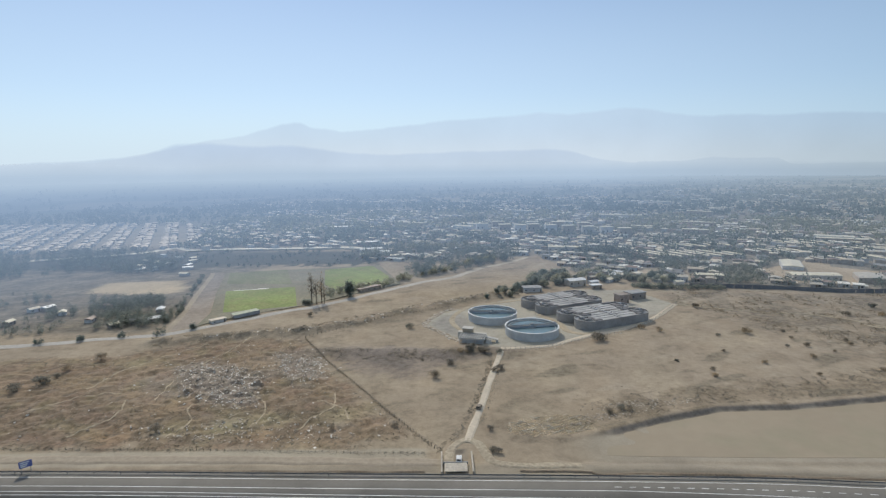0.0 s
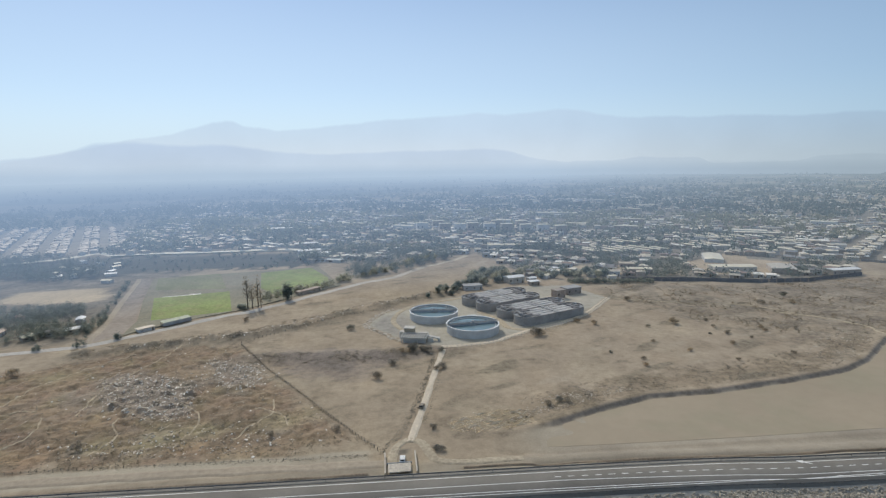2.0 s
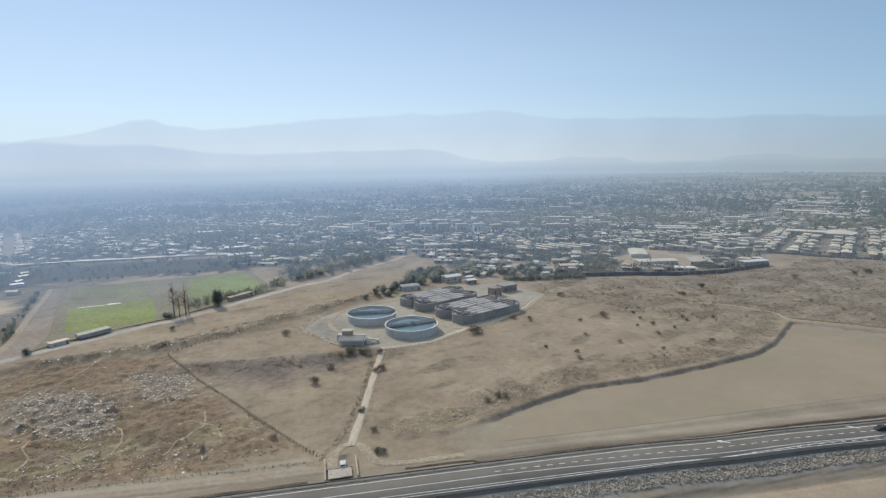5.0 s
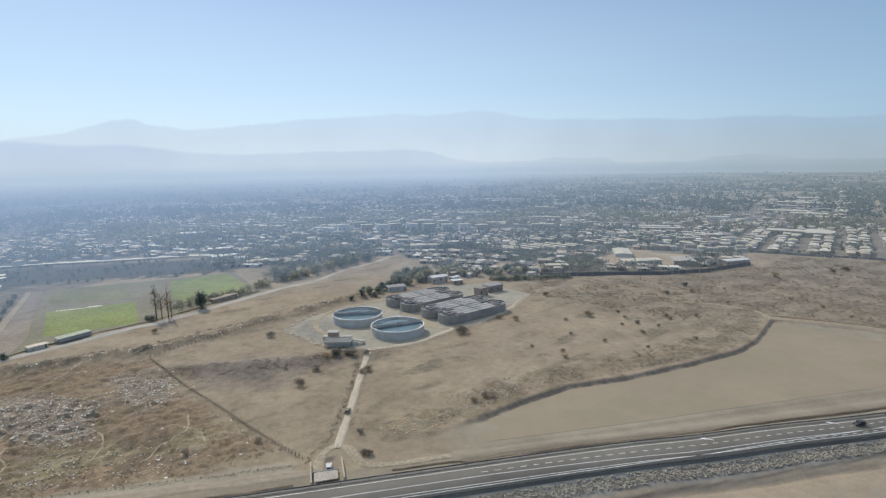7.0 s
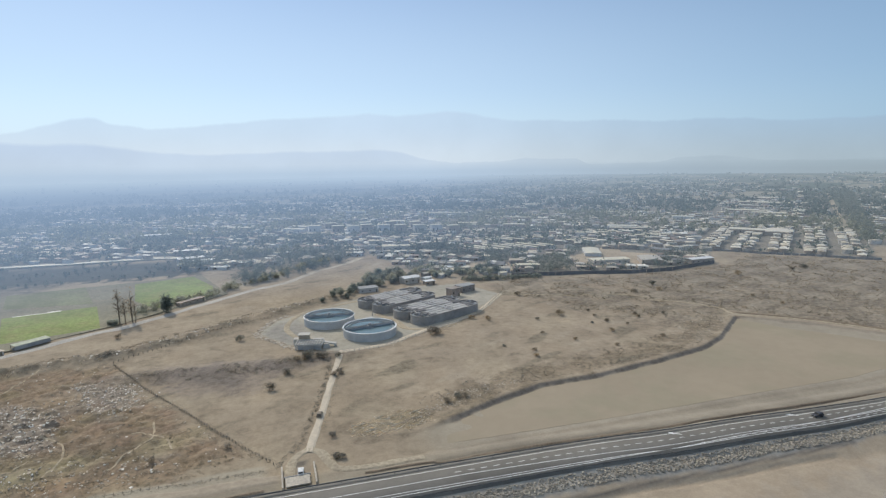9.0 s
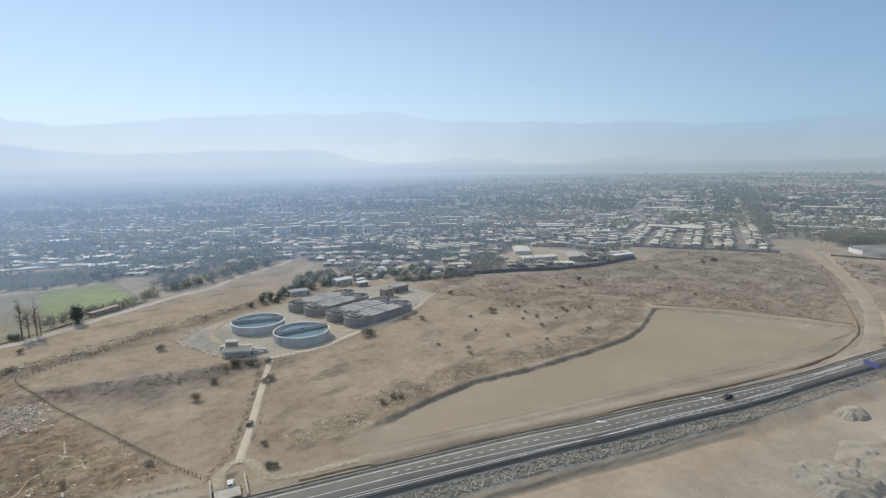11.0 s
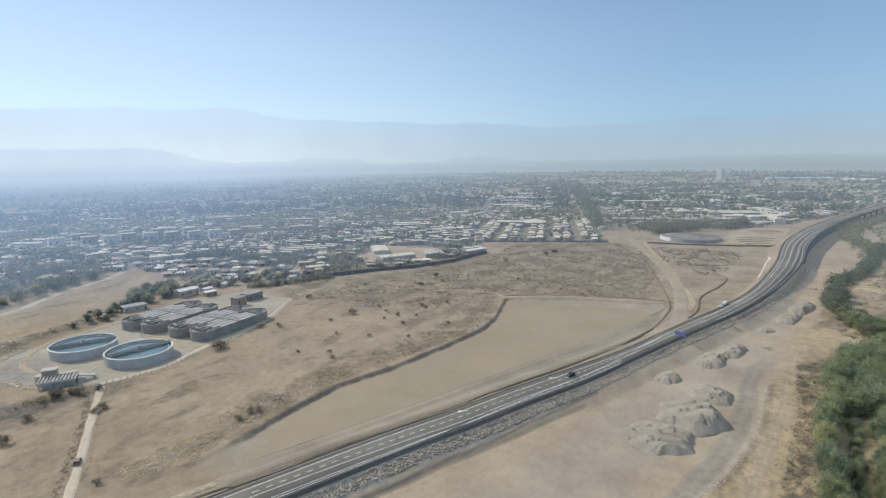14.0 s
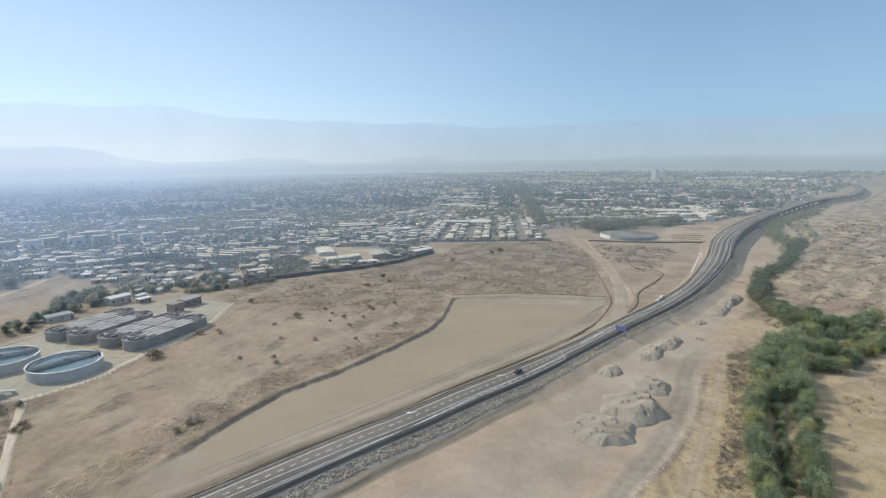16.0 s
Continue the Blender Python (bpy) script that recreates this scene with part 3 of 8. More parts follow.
lay(step((b - 8 + edge) / 25) * step((Y - 160) / 10) * 0.8, (0.335, 0.284, 0.212), 0.0)
# dark band down the basin bank: its shade and wet earth in one soil colour
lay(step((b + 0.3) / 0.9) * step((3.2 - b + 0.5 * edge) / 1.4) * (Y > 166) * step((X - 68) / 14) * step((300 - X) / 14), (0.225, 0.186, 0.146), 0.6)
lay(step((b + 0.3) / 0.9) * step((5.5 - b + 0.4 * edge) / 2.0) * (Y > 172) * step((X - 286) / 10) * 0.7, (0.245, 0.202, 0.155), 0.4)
lay(step((160 - Y) / 3) * step((Y - ROAD_Y(X) - 8) / 1) * step((350 - X) / 20), (0.298, 0.25, 0.185), 0.08)
lay(np.exp(-(to_line([(30, 157), (84, 160.5), (128, 158.5), (170, 157.5), (209, 156.5), (258, 154), (300, 154)], X, Y) / 1.0) ** 2) * 0.5, (0.25, 0.20, 0.145), 0.3)
lay(step((170 + 0 * X - Y) / 2) * step((Y - 159) / 1.5) * step((12 - X) / 4), (0.395, 0.335, 0.25), 0.05)
south = step((ROAD_Y(X) - 9 - Y) / 2)
lay(south, (0.392, 0.317, 0.232), 0.1)
lay(south * step((to_line([(110, 90), (230, 95), (310, 104), (420, 112)], X, Y) * -1 + 22 + 2 * edge) / 14), (0.372, 0.315, 0.245), 0.08)
lay(step((ROAD_Y(X) - HALF(X) + 1 - Y) / 1.0) * step((Y - ROAD_Y(X) + HALF(X) + 8.5 + 0.3 * edge) / 2.0) * step((560 - X) / 30), (0.305, 0.285, 0.25), 0.35)
lay(np.exp(-(to_line([(60, 124.5), (95, 123.5), (121.5, 122.3), (139, 120.8), (162, 120.2), (178, 119.2), (201, 118.2)], X, Y) / 0.55) ** 2) * 0.9, (0.17, 0.145, 0.12), 0.3)
grass_zone = step((to_line([(160.5, 61), (187.6, 61.5), (217.8, 64.4), (250.5, 73), (267, 77.5), (300, 78)], X, Y) - 1 + 0.3 * edge) / 3) * step((np.interp(X, [120, 160, 188, 218, 250, 267, 330, 420, 900], [52, 61, 61.5, 64.4, 73, 77.5, 84, 96, 150]) - Y) / 2)
near_grass = step((330 - X) / 70)
lay(grass_zone * (1 - near_grass), (0.36, 0.285, 0.20), 0.6)
lay(grass_zone * (1 - near_grass) * step(wobble(X, Y * 2.2, 90, 58) * 1.5 - 0.1) * step((X - 340) / 60) * 0.8, (0.215, 0.175, 0.13), 0.8)
lay(grass_zone * (1 - near_grass) * step(wobble(X * 0.5, Y * 1.8, 34, 72) * 1.6 - 0.3) * 0.75, (0.20, 0.175, 0.12), 0.95)
lay(grass_zone * (1 - near_grass) * step(-wobble(X * 0.4 + Y * 0.2, Y * 1.6, 40, 73) * 1.6 - 0.4) * 0.7, (0.47, 0.39, 0.28), 0.3)
lay(grass_zone * (1 - near_grass) * step(-wobble(X, Y * 2.5, 70, 59) * 1.5 - 0.2) * 0.8, (0.47, 0.385, 0.25), 0.5)
lay(step((signed([(352, 60), (374, 66), (380, 84), (366, 92), (340, 86), (330, 70)], X, Y) + edge) / 6) * 0.85, (0.42, 0.335, 0.222), 0.3)
lay(np.exp(-(to_line([(346, 121), (341, 117), (330, 104), (322, 95), (319, 86)], X, Y) / 3.0) ** 2) * 0.8, (0.42, 0.335, 0.225), 0.2)
lay(np.exp(-(to_line([(552, 136), (500, 116), (446, 106), (400, 99), (360, 91), (328, 87)], X, Y) / (4.0 + 1.5 * blot)) ** 2) * 0.7, (0.42, 0.335, 0.228), 0.2)
lay(step((signed([(562, 291), (597, 224), (576, 200), (491, 182), (441, 178), (479, 212), (489, 239)], X, Y) + 3 * edge) / 14) * step(blot + 0.75) * 0.85, (0.265, 0.215, 0.165), 0.95)
lay(step((signed([(360, 94), (383, 84), (355, 57), (333, 60), (313, 88)], X, Y) + edge) / 9) * 0.75, (0.43, 0.335, 0.215), 0.3)
lay(step((signed([(272, 24), (270, 8), (220, 2), (216, 15)], X, Y) + 2 * edge) / 8) * step(blot + 0.6) * 0.5, (0.385, 0.295, 0.195), 0.8)
grass_zone = grass_zone * near_grass
lay(grass_zone, (0.41, 0.325, 0.20), 0.45)
lay(grass_zone * step(wobble(X * 0.35 + Y * 0.2, Y * 1.5 - X * 0.45, 9, 53) * 1.5 - 0.2) * 0.6, (0.30, 0.24, 0.16), 0.6)
lay(grass_zone * step(wobble(X, Y, 26, 54) * 1.5 - 0.2) * 0.6, (0.44, 0.36, 0.225), 0.35)
lay(np.exp(-(to_line([(150, 42), (175, 49.6), (206, 55.7), (247, 63.7), (286, 74), (330, 82)], X, Y) / 3.2) ** 2) * 0.85, (0.435, 0.355, 0.25), 0.2)
for o in (-1.1, 1.1):
    lay(np.exp(-(to_line([(150, 42 + o), (175, 49.6 + o), (206, 55.7 + o), (247, 63.7 + o), (286, 74 + o), (330, 82 + o)], X, Y) / 0.8) ** 2) * 0.6, (0.35, 0.285, 0.205), 0.3)
haul = [(110, 52), (140, 60), (158, 63.5), (183, 64.3), (211, 68), (241, 74.8), (259, 81), (283, 86), (310, 84), (380, 90), (430, 104)]
lay(step((4.0 - to_line(haul, X, Y) + 0.12 * edge) / 0.9) * step((330 - X) / 60) * 0.85, (0.308, 0.271, 0.218), 0.3)
lay(np.exp(-((to_line(haul, X, Y) - 1.7) / 0.7) ** 2) * step((320 - X) / 60) * 0.5, (0.265, 0.233, 0.188), 0.3)
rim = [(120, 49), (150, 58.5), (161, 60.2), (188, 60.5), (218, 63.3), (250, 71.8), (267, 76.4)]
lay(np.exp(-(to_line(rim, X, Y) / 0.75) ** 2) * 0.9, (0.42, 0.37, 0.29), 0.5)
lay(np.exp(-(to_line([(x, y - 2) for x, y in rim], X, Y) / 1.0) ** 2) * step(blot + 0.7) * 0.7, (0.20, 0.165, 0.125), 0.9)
# dark strip between the willow rows: tree shade and wet bed painted together
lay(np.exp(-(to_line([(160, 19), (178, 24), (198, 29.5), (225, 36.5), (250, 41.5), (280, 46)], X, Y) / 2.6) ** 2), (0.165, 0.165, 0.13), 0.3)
inward, bearing, reach = town_zone(X, Y)
town = step((inward + 4) / 12) * (Y > 150) * (np.abs(bearing) < 1.6)
lay(town * 0.9, (0.25, 0.225, 0.185), 0.9)
plain = town * step((reach - 1100) / 500)
lay(plain, (0.17, 0.165, 0.125), 0.6)
cells = np.random.RandomState(64).uniform(0, 1, (64, 64))
slant = (X * 0.94 + Y * 0.34, Y * 0.94 - X * 0.34)
patchwork = cells[np.floor(slant[0] / 260 + 0.3 * np.sin(slant[1] / 400)).astype(int) % 64, np.floor(slant[1] / 150).astype(int) % 64]
lay(plain * (patchwork > 0.62), (0.36, 0.31, 0.225), 0.6)
lay(plain * (patchwork < 0.3), (0.115, 0.13, 0.085), 0.6)
lay(step((X - 1000) / 400) * step((ROAD_Y(X) - 60 - Y) / 60) * 0.7, (0.33, 0.25, 0.185), 0.9)
plainside = step((X - 380) / 60) * step((ROAD_Y(X) - 55 - 0.02 * X - Y) / 20)
lay(plainside * step(wobble(X * 0.5 + Y * 0.3, Y * 1.5, 70, 93) * 1.7 - 0.15) * 0.75, (0.335, 0.245, 0.18), 0.9)
lay(plainside * step(wobble(X * 0.5, Y * 1.4, 45, 94) * 1.7 - 0.5) * 0.6, (0.25, 0.235, 0.16), 0.95)
lay(plainside * step(wobble(X * 0.4, Y * 1.6, 55, 95) * 1.7 - 0.5) * 0.7, (0.46, 0.375, 0.27), 0.3)
west = step((-140 - X) / 30) * step((Y - 296) / 14) * step((760 - Y) / 200)
lay(west * (0.8 + 0.25 * blot), (0.155, 0.138, 0.11), 0.9)
lay(west * step(wobble(X, Y, 34, 81) * 1.6 - 0.2) * 0.7, (0.27, 0.225, 0.165), 0.8)
lay(west * step(wobble(X, Y, 15, 82) * 1.6 - 0.5) * 0.5, (0.36, 0.31, 0.25), 0.6)
lay(step((signed([(-262, 404), (-222, 396), (-187, 400), (-187, 416), (-200, 452), (-230, 450), (-272, 442)], X, Y) + 0.8 * edge) / 5) * 0.95, (0.52, 0.405, 0.265), 0.2)
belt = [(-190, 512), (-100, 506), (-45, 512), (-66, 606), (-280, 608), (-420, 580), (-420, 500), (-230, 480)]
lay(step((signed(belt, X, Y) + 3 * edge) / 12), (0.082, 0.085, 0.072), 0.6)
lay(step((signed([(-147, 303), (-133, 312), (-137, 343), (-158, 404), (-180, 478), (-194, 482), (-171, 400), (-153, 337)], X, Y) + 2) / 4) * 0.8, (0.315, 0.262, 0.215), 0.3)
NEW_TOWN = [(-760, 600), (-420, 606), (-310, 632), (-302, 700), (-400, 900), (-760, 900)]
lay(step((signed(NEW_TOWN, X, Y) + 2 * edge) / 15) * 0.9, (0.36, 0.31, 0.25), 0.2)
lay(step((signed([(-20, 398), (0, 426), (30, 450), (53, 480), (84, 512), (104, 536), (124, 516), (118, 478), (104, 452), (84, 436), (72, 404), (44, 380), (10, 366)], X, Y) + edge) / 9) * 0.85, (0.335, 0.262, 0.178), 0.35)
lay(step((signed([(84, 436), (104, 452), (120, 480), (122, 512), (106, 520), (92, 480)], X, Y) + edge) / 10) * step(blot + 0.5) * 0.6, (0.40, 0.33, 0.24), 0.3)
lay(step((signed([(-38, 440), (-6, 446), (14, 462), (30, 486), (14, 498), (-24, 474)], X, Y) + edge) / 8) * 0.9, (0.40, 0.33, 0.25), 0.3)
lay(step(signed([(16, 159.2), (24.8, 159.2), (25.2, 169), (18.5, 169)], X, Y) / 1.2) * 0.8, (0.26, 0.215, 0.16), 0.2)
# the dark of an opening behind the portal, painted as a patch of soil
lay(step(signed([(18.8, 164.6), (23.4, 164.6), (23.6, 168.2), (18.8, 168.2)], X, Y) / 0.8) * 0.9, (0.13, 0.11, 0.088), 0.2)
vines = signed([(39, 185), (45, 187.5), (60, 193), (69.5, 190.5), (71.5, 180), (63, 177.5), (48, 176), (40, 178)], X, Y)
lay(step((vines + 0.5 * edge) / 3) * 0.6, (0.285, 0.232, 0.155), 0.9)
lay(step((signed([(-12, 172), (22, 175), (31, 200), (22, 216), (-8, 198)], X, Y) + edge) / 7) * 0.45, (0.285, 0.226, 0.16), 0.6)
lay(step((signed([(33, 176), (40, 171), (62, 170), (74, 178), (60, 178.5), (40, 180)], X, Y) + 0.6 * edge) / 4) * 0.65, (0.25, 0.202, 0.145), 0.9)
contour = wobble(X * 0.55 + Y * 0.1, Y * 1.7 - X * 0.55, 30, 57)
slope_zone = step((Y - 172) / 8) * step((X + 60) / 20) * step((300 - X) / 30) * (signed(PAD, X, Y) < 0) * (b < -2)
lay(slope_zone * step(wobble(X, Y, 48, 55) * 1.3 - 0.1) * 0.55, (0.36, 0.278, 0.19), 0.2)
lay(slope_zone * step(contour * 1.6 - 0.75) * 0.65, (0.205, 0.172, 0.12), 0.95)
lay(slope_zone * step(-contour * 1.6 - 0.8) * 0.35, (0.385, 0.318, 0.232), 0.25)
lay(step((signed([(-46, 264), (-11, 273), (20, 268), (23, 259), (9, 249), (3, 240), (-9, 243), (-40, 250)], X, Y) + 1.5 * edge) / 6) * (0.6 + 0.3 * blot), (0.175, 0.142, 0.112), 0.9)
lay(step((signed([(-40, 277), (11, 272), (28, 262), (48, 262), (46, 254), (22, 250), (12, 226), (-15, 226), (-34, 245)], X, Y) + 1.5 * edge) / 9) * 0.5, (0.24, 0.198, 0.168), 0.6)
soil = soil * (1 + (step(d / 8) * (Y < 300))[..., None] * np.array((-0.065, -0.095, -0.105)))
soil = soil * (1 + step((X - 40) / 70)[..., None] * (1 - south[..., None]) * np.array((-0.004, 0.0, 0.02)))
soil = soil * np.array((1.04, 1.045, 1.055)) * (1 - south[..., None] * np.array((-0.01, 0.01, 0.02)))
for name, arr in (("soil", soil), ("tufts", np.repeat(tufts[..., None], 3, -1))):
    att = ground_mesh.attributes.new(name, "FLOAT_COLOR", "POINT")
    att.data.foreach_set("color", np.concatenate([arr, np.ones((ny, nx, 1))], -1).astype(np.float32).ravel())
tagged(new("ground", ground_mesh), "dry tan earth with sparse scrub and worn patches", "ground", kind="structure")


# ---- hazy distance ----
def ridge(name, label, r, profile, material, base, seed, jag):
    az = np.linspace(profile[0][0], profile[-1][0], 1100)
    el = np.interp(az, [p[0] for p in profile], [p[1] for p in profile])
    k = np.ones(7) / 7
    el = np.convolve(np.pad(el, 3, "edge"), k, "valid")
    rs = np.random.RandomState(seed)
    for f in (0.5, 1.1, 2.3, 4.1, 7.3, 12.7):
        el = el + jag * (0.5 / f if f < 3 else 0.9 / f) * np.sin(az * f * 1.7 + rs.uniform(0, 6)) * np.sin(az * f * 0.9 + rs.uniform(0, 6))
    a = np.radians(az)
    rows = []
    for t in np.linspace(0, 1, 5):
        rad = r - 180 * (1 - t)
        top = 95 + r * np.tan(np.radians(el))
        rows.append(np.stack([EYE[0] + rad * np.sin(a), rad * np.cos(a), base + (np.maximum(top, base + 2) - base) * t], -1))
    n = len(az)
    i = np.arange(n * 5).reshape(5, n)
    q = np.stack([i[:-1, :-1], i[:-1, 1:], i[1:, 1:], i[1:, :-1]], -1).reshape(-1, 4)
    me = big_mesh(name, np.concatenate(rows), q, material, True)
    me.attributes.new("rise", "FLOAT", "POINT").data.foreach_set("value", np.repeat(np.linspace(0, 1, 5), n).astype(np.float32))
    return tagged(new(name, me), label, "mountains", kind="structure")


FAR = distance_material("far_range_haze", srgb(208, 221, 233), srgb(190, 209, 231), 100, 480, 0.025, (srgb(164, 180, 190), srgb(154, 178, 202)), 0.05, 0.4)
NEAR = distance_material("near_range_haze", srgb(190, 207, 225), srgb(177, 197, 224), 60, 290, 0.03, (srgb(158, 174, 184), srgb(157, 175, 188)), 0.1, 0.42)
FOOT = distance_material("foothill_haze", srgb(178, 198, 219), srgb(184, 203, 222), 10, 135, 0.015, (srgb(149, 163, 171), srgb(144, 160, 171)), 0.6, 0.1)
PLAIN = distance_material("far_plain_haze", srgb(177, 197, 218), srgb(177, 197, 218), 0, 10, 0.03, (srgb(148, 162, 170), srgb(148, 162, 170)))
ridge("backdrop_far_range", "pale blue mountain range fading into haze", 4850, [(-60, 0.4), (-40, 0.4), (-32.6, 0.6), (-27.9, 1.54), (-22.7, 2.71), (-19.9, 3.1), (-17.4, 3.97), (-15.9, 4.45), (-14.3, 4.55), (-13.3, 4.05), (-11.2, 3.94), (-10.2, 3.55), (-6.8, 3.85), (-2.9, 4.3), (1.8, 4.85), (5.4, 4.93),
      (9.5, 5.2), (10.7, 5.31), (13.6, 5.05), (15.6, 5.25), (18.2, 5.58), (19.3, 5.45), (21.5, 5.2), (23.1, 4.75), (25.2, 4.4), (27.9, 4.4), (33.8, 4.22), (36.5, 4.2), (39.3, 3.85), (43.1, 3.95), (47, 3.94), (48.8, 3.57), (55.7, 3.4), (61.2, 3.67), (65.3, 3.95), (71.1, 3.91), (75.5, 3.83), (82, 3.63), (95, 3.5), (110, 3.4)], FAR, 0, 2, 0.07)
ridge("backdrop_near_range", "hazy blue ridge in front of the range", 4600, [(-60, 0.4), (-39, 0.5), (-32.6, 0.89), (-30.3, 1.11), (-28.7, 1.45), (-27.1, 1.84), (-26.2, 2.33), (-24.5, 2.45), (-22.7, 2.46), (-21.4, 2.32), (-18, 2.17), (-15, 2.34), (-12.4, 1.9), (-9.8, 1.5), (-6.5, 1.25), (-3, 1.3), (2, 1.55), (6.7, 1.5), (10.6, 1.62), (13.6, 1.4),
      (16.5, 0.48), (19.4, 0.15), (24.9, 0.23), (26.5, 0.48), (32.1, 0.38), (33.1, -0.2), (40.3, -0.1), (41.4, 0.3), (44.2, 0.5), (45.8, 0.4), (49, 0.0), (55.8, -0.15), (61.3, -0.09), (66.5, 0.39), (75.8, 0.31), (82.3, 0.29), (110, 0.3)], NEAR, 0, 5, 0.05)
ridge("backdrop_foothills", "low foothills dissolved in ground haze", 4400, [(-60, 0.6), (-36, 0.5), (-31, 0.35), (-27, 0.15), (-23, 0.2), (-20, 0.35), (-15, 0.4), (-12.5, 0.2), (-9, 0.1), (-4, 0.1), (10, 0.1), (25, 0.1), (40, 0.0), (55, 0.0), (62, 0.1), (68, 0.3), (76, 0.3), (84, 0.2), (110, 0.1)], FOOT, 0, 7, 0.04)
rr, aa = np.linspace(4340, 4420, 3), np.radians(np.linspace(-60, 110, 120))
R, A = np.meshgrid(rr, aa, indexing="ij")
i = np.arange(R.size).reshape(R.shape)
q = np.stack([i[:-1, :-1], i[1:, :-1], i[1:, 1:], i[:-1, 1:]], -1).reshape(-1, 4)
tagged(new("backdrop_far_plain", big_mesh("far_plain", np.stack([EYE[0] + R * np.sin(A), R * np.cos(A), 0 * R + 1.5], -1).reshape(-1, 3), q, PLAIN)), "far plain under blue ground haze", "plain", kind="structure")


# ---- roads ----
def offset_line(line, off):
    """A line beside another, off metres to its left (one number or one for each point)."""
    p = np.asarray(line)[:, :2]
    t = np.gradient(p, axis=0)
    t /= np.linalg.norm(t, axis=1)[:, None] + 1e-9
    return p + np.stack([-t[:, 1], t[:, 0]], -1) * np.reshape(off, (-1, 1))


def ribbon(name, left, right, zs, material, rows=1, thick=0.0):
    """A strip between two lines."""
    n = len(left)
    pts = []
    for k in range(rows + 1):
        m = left + (right - left) * k / rows
        pts.append(np.column_stack([m, zs(m[:, 0], m[:, 1])]))
    i = np.arange(n * (rows + 1)).reshape(rows + 1, n)
    q = np.stack([i[:-1, :-1], i[1:, :-1], i[1:, 1:], i[:-1, 1:]], -1).reshape(-1, 4)
    v = np.concatenate(pts)
    if thick:
        low = v - np.array((0, 0, thick))
        m = len(v)
        a, b = i[0], i[-1]
        side1 = np.stack([a[:-1], a[1:], a[1:] + m, a[:-1] + m], -1)
        side2 = np.stack([b[1:], b[:-1], b[:-1] + m, b[1:] + m], -1)
        q = np.concatenate([q, q[:, ::-1] + m, side1, side2])
        v = np.concatenate([v, low])
    return big_mesh(name, v, q, material)


def earth_track(name, label, pts, width, material, lift=0.3, every=2.0):
    line = smooth_line(pts, every)
    w = width / 2 * (1 + 0.12 * np.sin(np.arange(len(line)) * 0.7) * np.sin(np.arange(len(line)) * 0.23))
    a, b = offset_line(line, w), offset_line(line, -w)
    n = len(line)
    k = np.repeat(np.array((-0.35, 1, 1, 0.8, 1, 1, -0.35)) * lift, n)       # the edges run into the ground
    me = ribbon(name, a, b, lambda x, y: height(x, y), material, 6)
    co = np.empty(len(me.vertices) * 3, np.float32)
    me.vertices.foreach_get("co", co)
    co[2::3] += k
    me.vertices.foreach_set("co", co)
    me.polygons.foreach_set("use_smooth", np.ones(len(me.polygons), bool))
    me.update()
    return tagged(new(name, me), label, "track", kind="structure")


road_line = ROAD[ROAD[:, 0] < 2400]
half = road_line[:, 3]
deck = lambda dz: (lambda x, y: ROAD_Z(x) + dz)
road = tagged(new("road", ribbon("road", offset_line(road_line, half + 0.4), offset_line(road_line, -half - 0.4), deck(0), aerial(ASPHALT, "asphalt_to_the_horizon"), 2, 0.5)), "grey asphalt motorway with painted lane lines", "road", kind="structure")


def lane_line(off, x0, x1, width=0.22):
    keep = (road_line[:, 0] > x0) & (road_line[:, 0] < x1)
    ln, o = road_line[keep], np.broadcast_to(off, len(road_line))[keep]
    part("lane_line", ribbon("lane_line", offset_line(ln, o + width / 2), offset_line(ln, o - width / 2), deck(0.006), LINE), None, road)


lane_line(half - 2.3, -420, 2300)
lane_line(np.interp(road_line[:, 0], [70, 130], [0.4, -1.6]), -420, 240)
lane_line(np.interp(road_line[:, 0], [-60, 110], [-2.3, -3.9]), -420, 236)
lane_line(np.interp(road_line[:, 0], [-60, 110, 240, 300], [-4.0, -4.8, -0.4, 0]), -420, 2300)
lane_line(-half + 1.0, 244, 2300)
for f in (0.5, -0.5):
    lane_line(half * f, 330, 2300)
dash = Shape().box(-1.0, 1.0, -0.11, 0.11, 0, 0.006).mesh("lane_dash", LINE)


def dashes(off, x0, x1, gap=4.2):
    ln = np.column_stack([offset_line(road_line, off), road_line[:, 2]])
    s = np.concatenate([[0], np.cumsum(np.hypot(*np.diff(ln[:, :2], axis=0).T))])
    p = np.arange(0, s[-1], gap)
    xs, ys = np.interp(p, s, ln[:, 0]), np.interp(p, s, ln[:, 1])
    for x, y, x2, y2 in zip(xs, ys, xs[1:], ys[1:]):
        if x0 < x < x1:
            part("lane_dash", dash, None, road, at=Matrix.Translation((x, y, ROAD_Z(x) + 0.006)) @ Matrix.Rotation(math.atan2(y2 - y, x2 - x), 4, "Z"))


dashes(np.interp(road_line[:, 0], [70, 130], [2.3, 1.7]), 66, 420)
dashes(np.interp(road_line[:, 0], [160, 235], [-3.2, -2.6]), 150, 236)


for x, y in ((146, 140.9), (196.5, 137.6)):
    arrow = Shape().add([(-3.6, 1.9, 0), (-3.0, 0.9, 0), (0.2, -0.55, 0), (0.2, 0.55, 0), (0.0, -1.5, 0), (3.6, -0.95, 0), (0.9, 1.5, 0)], [(0, 1, 2, 3), (4, 5, 6)])
    part("lane_arrow", arrow, LINE, road, "white painted merging arrow", at=Matrix.Translation((x, y, float(ROAD_Z(x)) + 0.009)) @ Matrix.Rotation(2.9, 4, "Z") @ Matrix.Scale(0.6, 4))
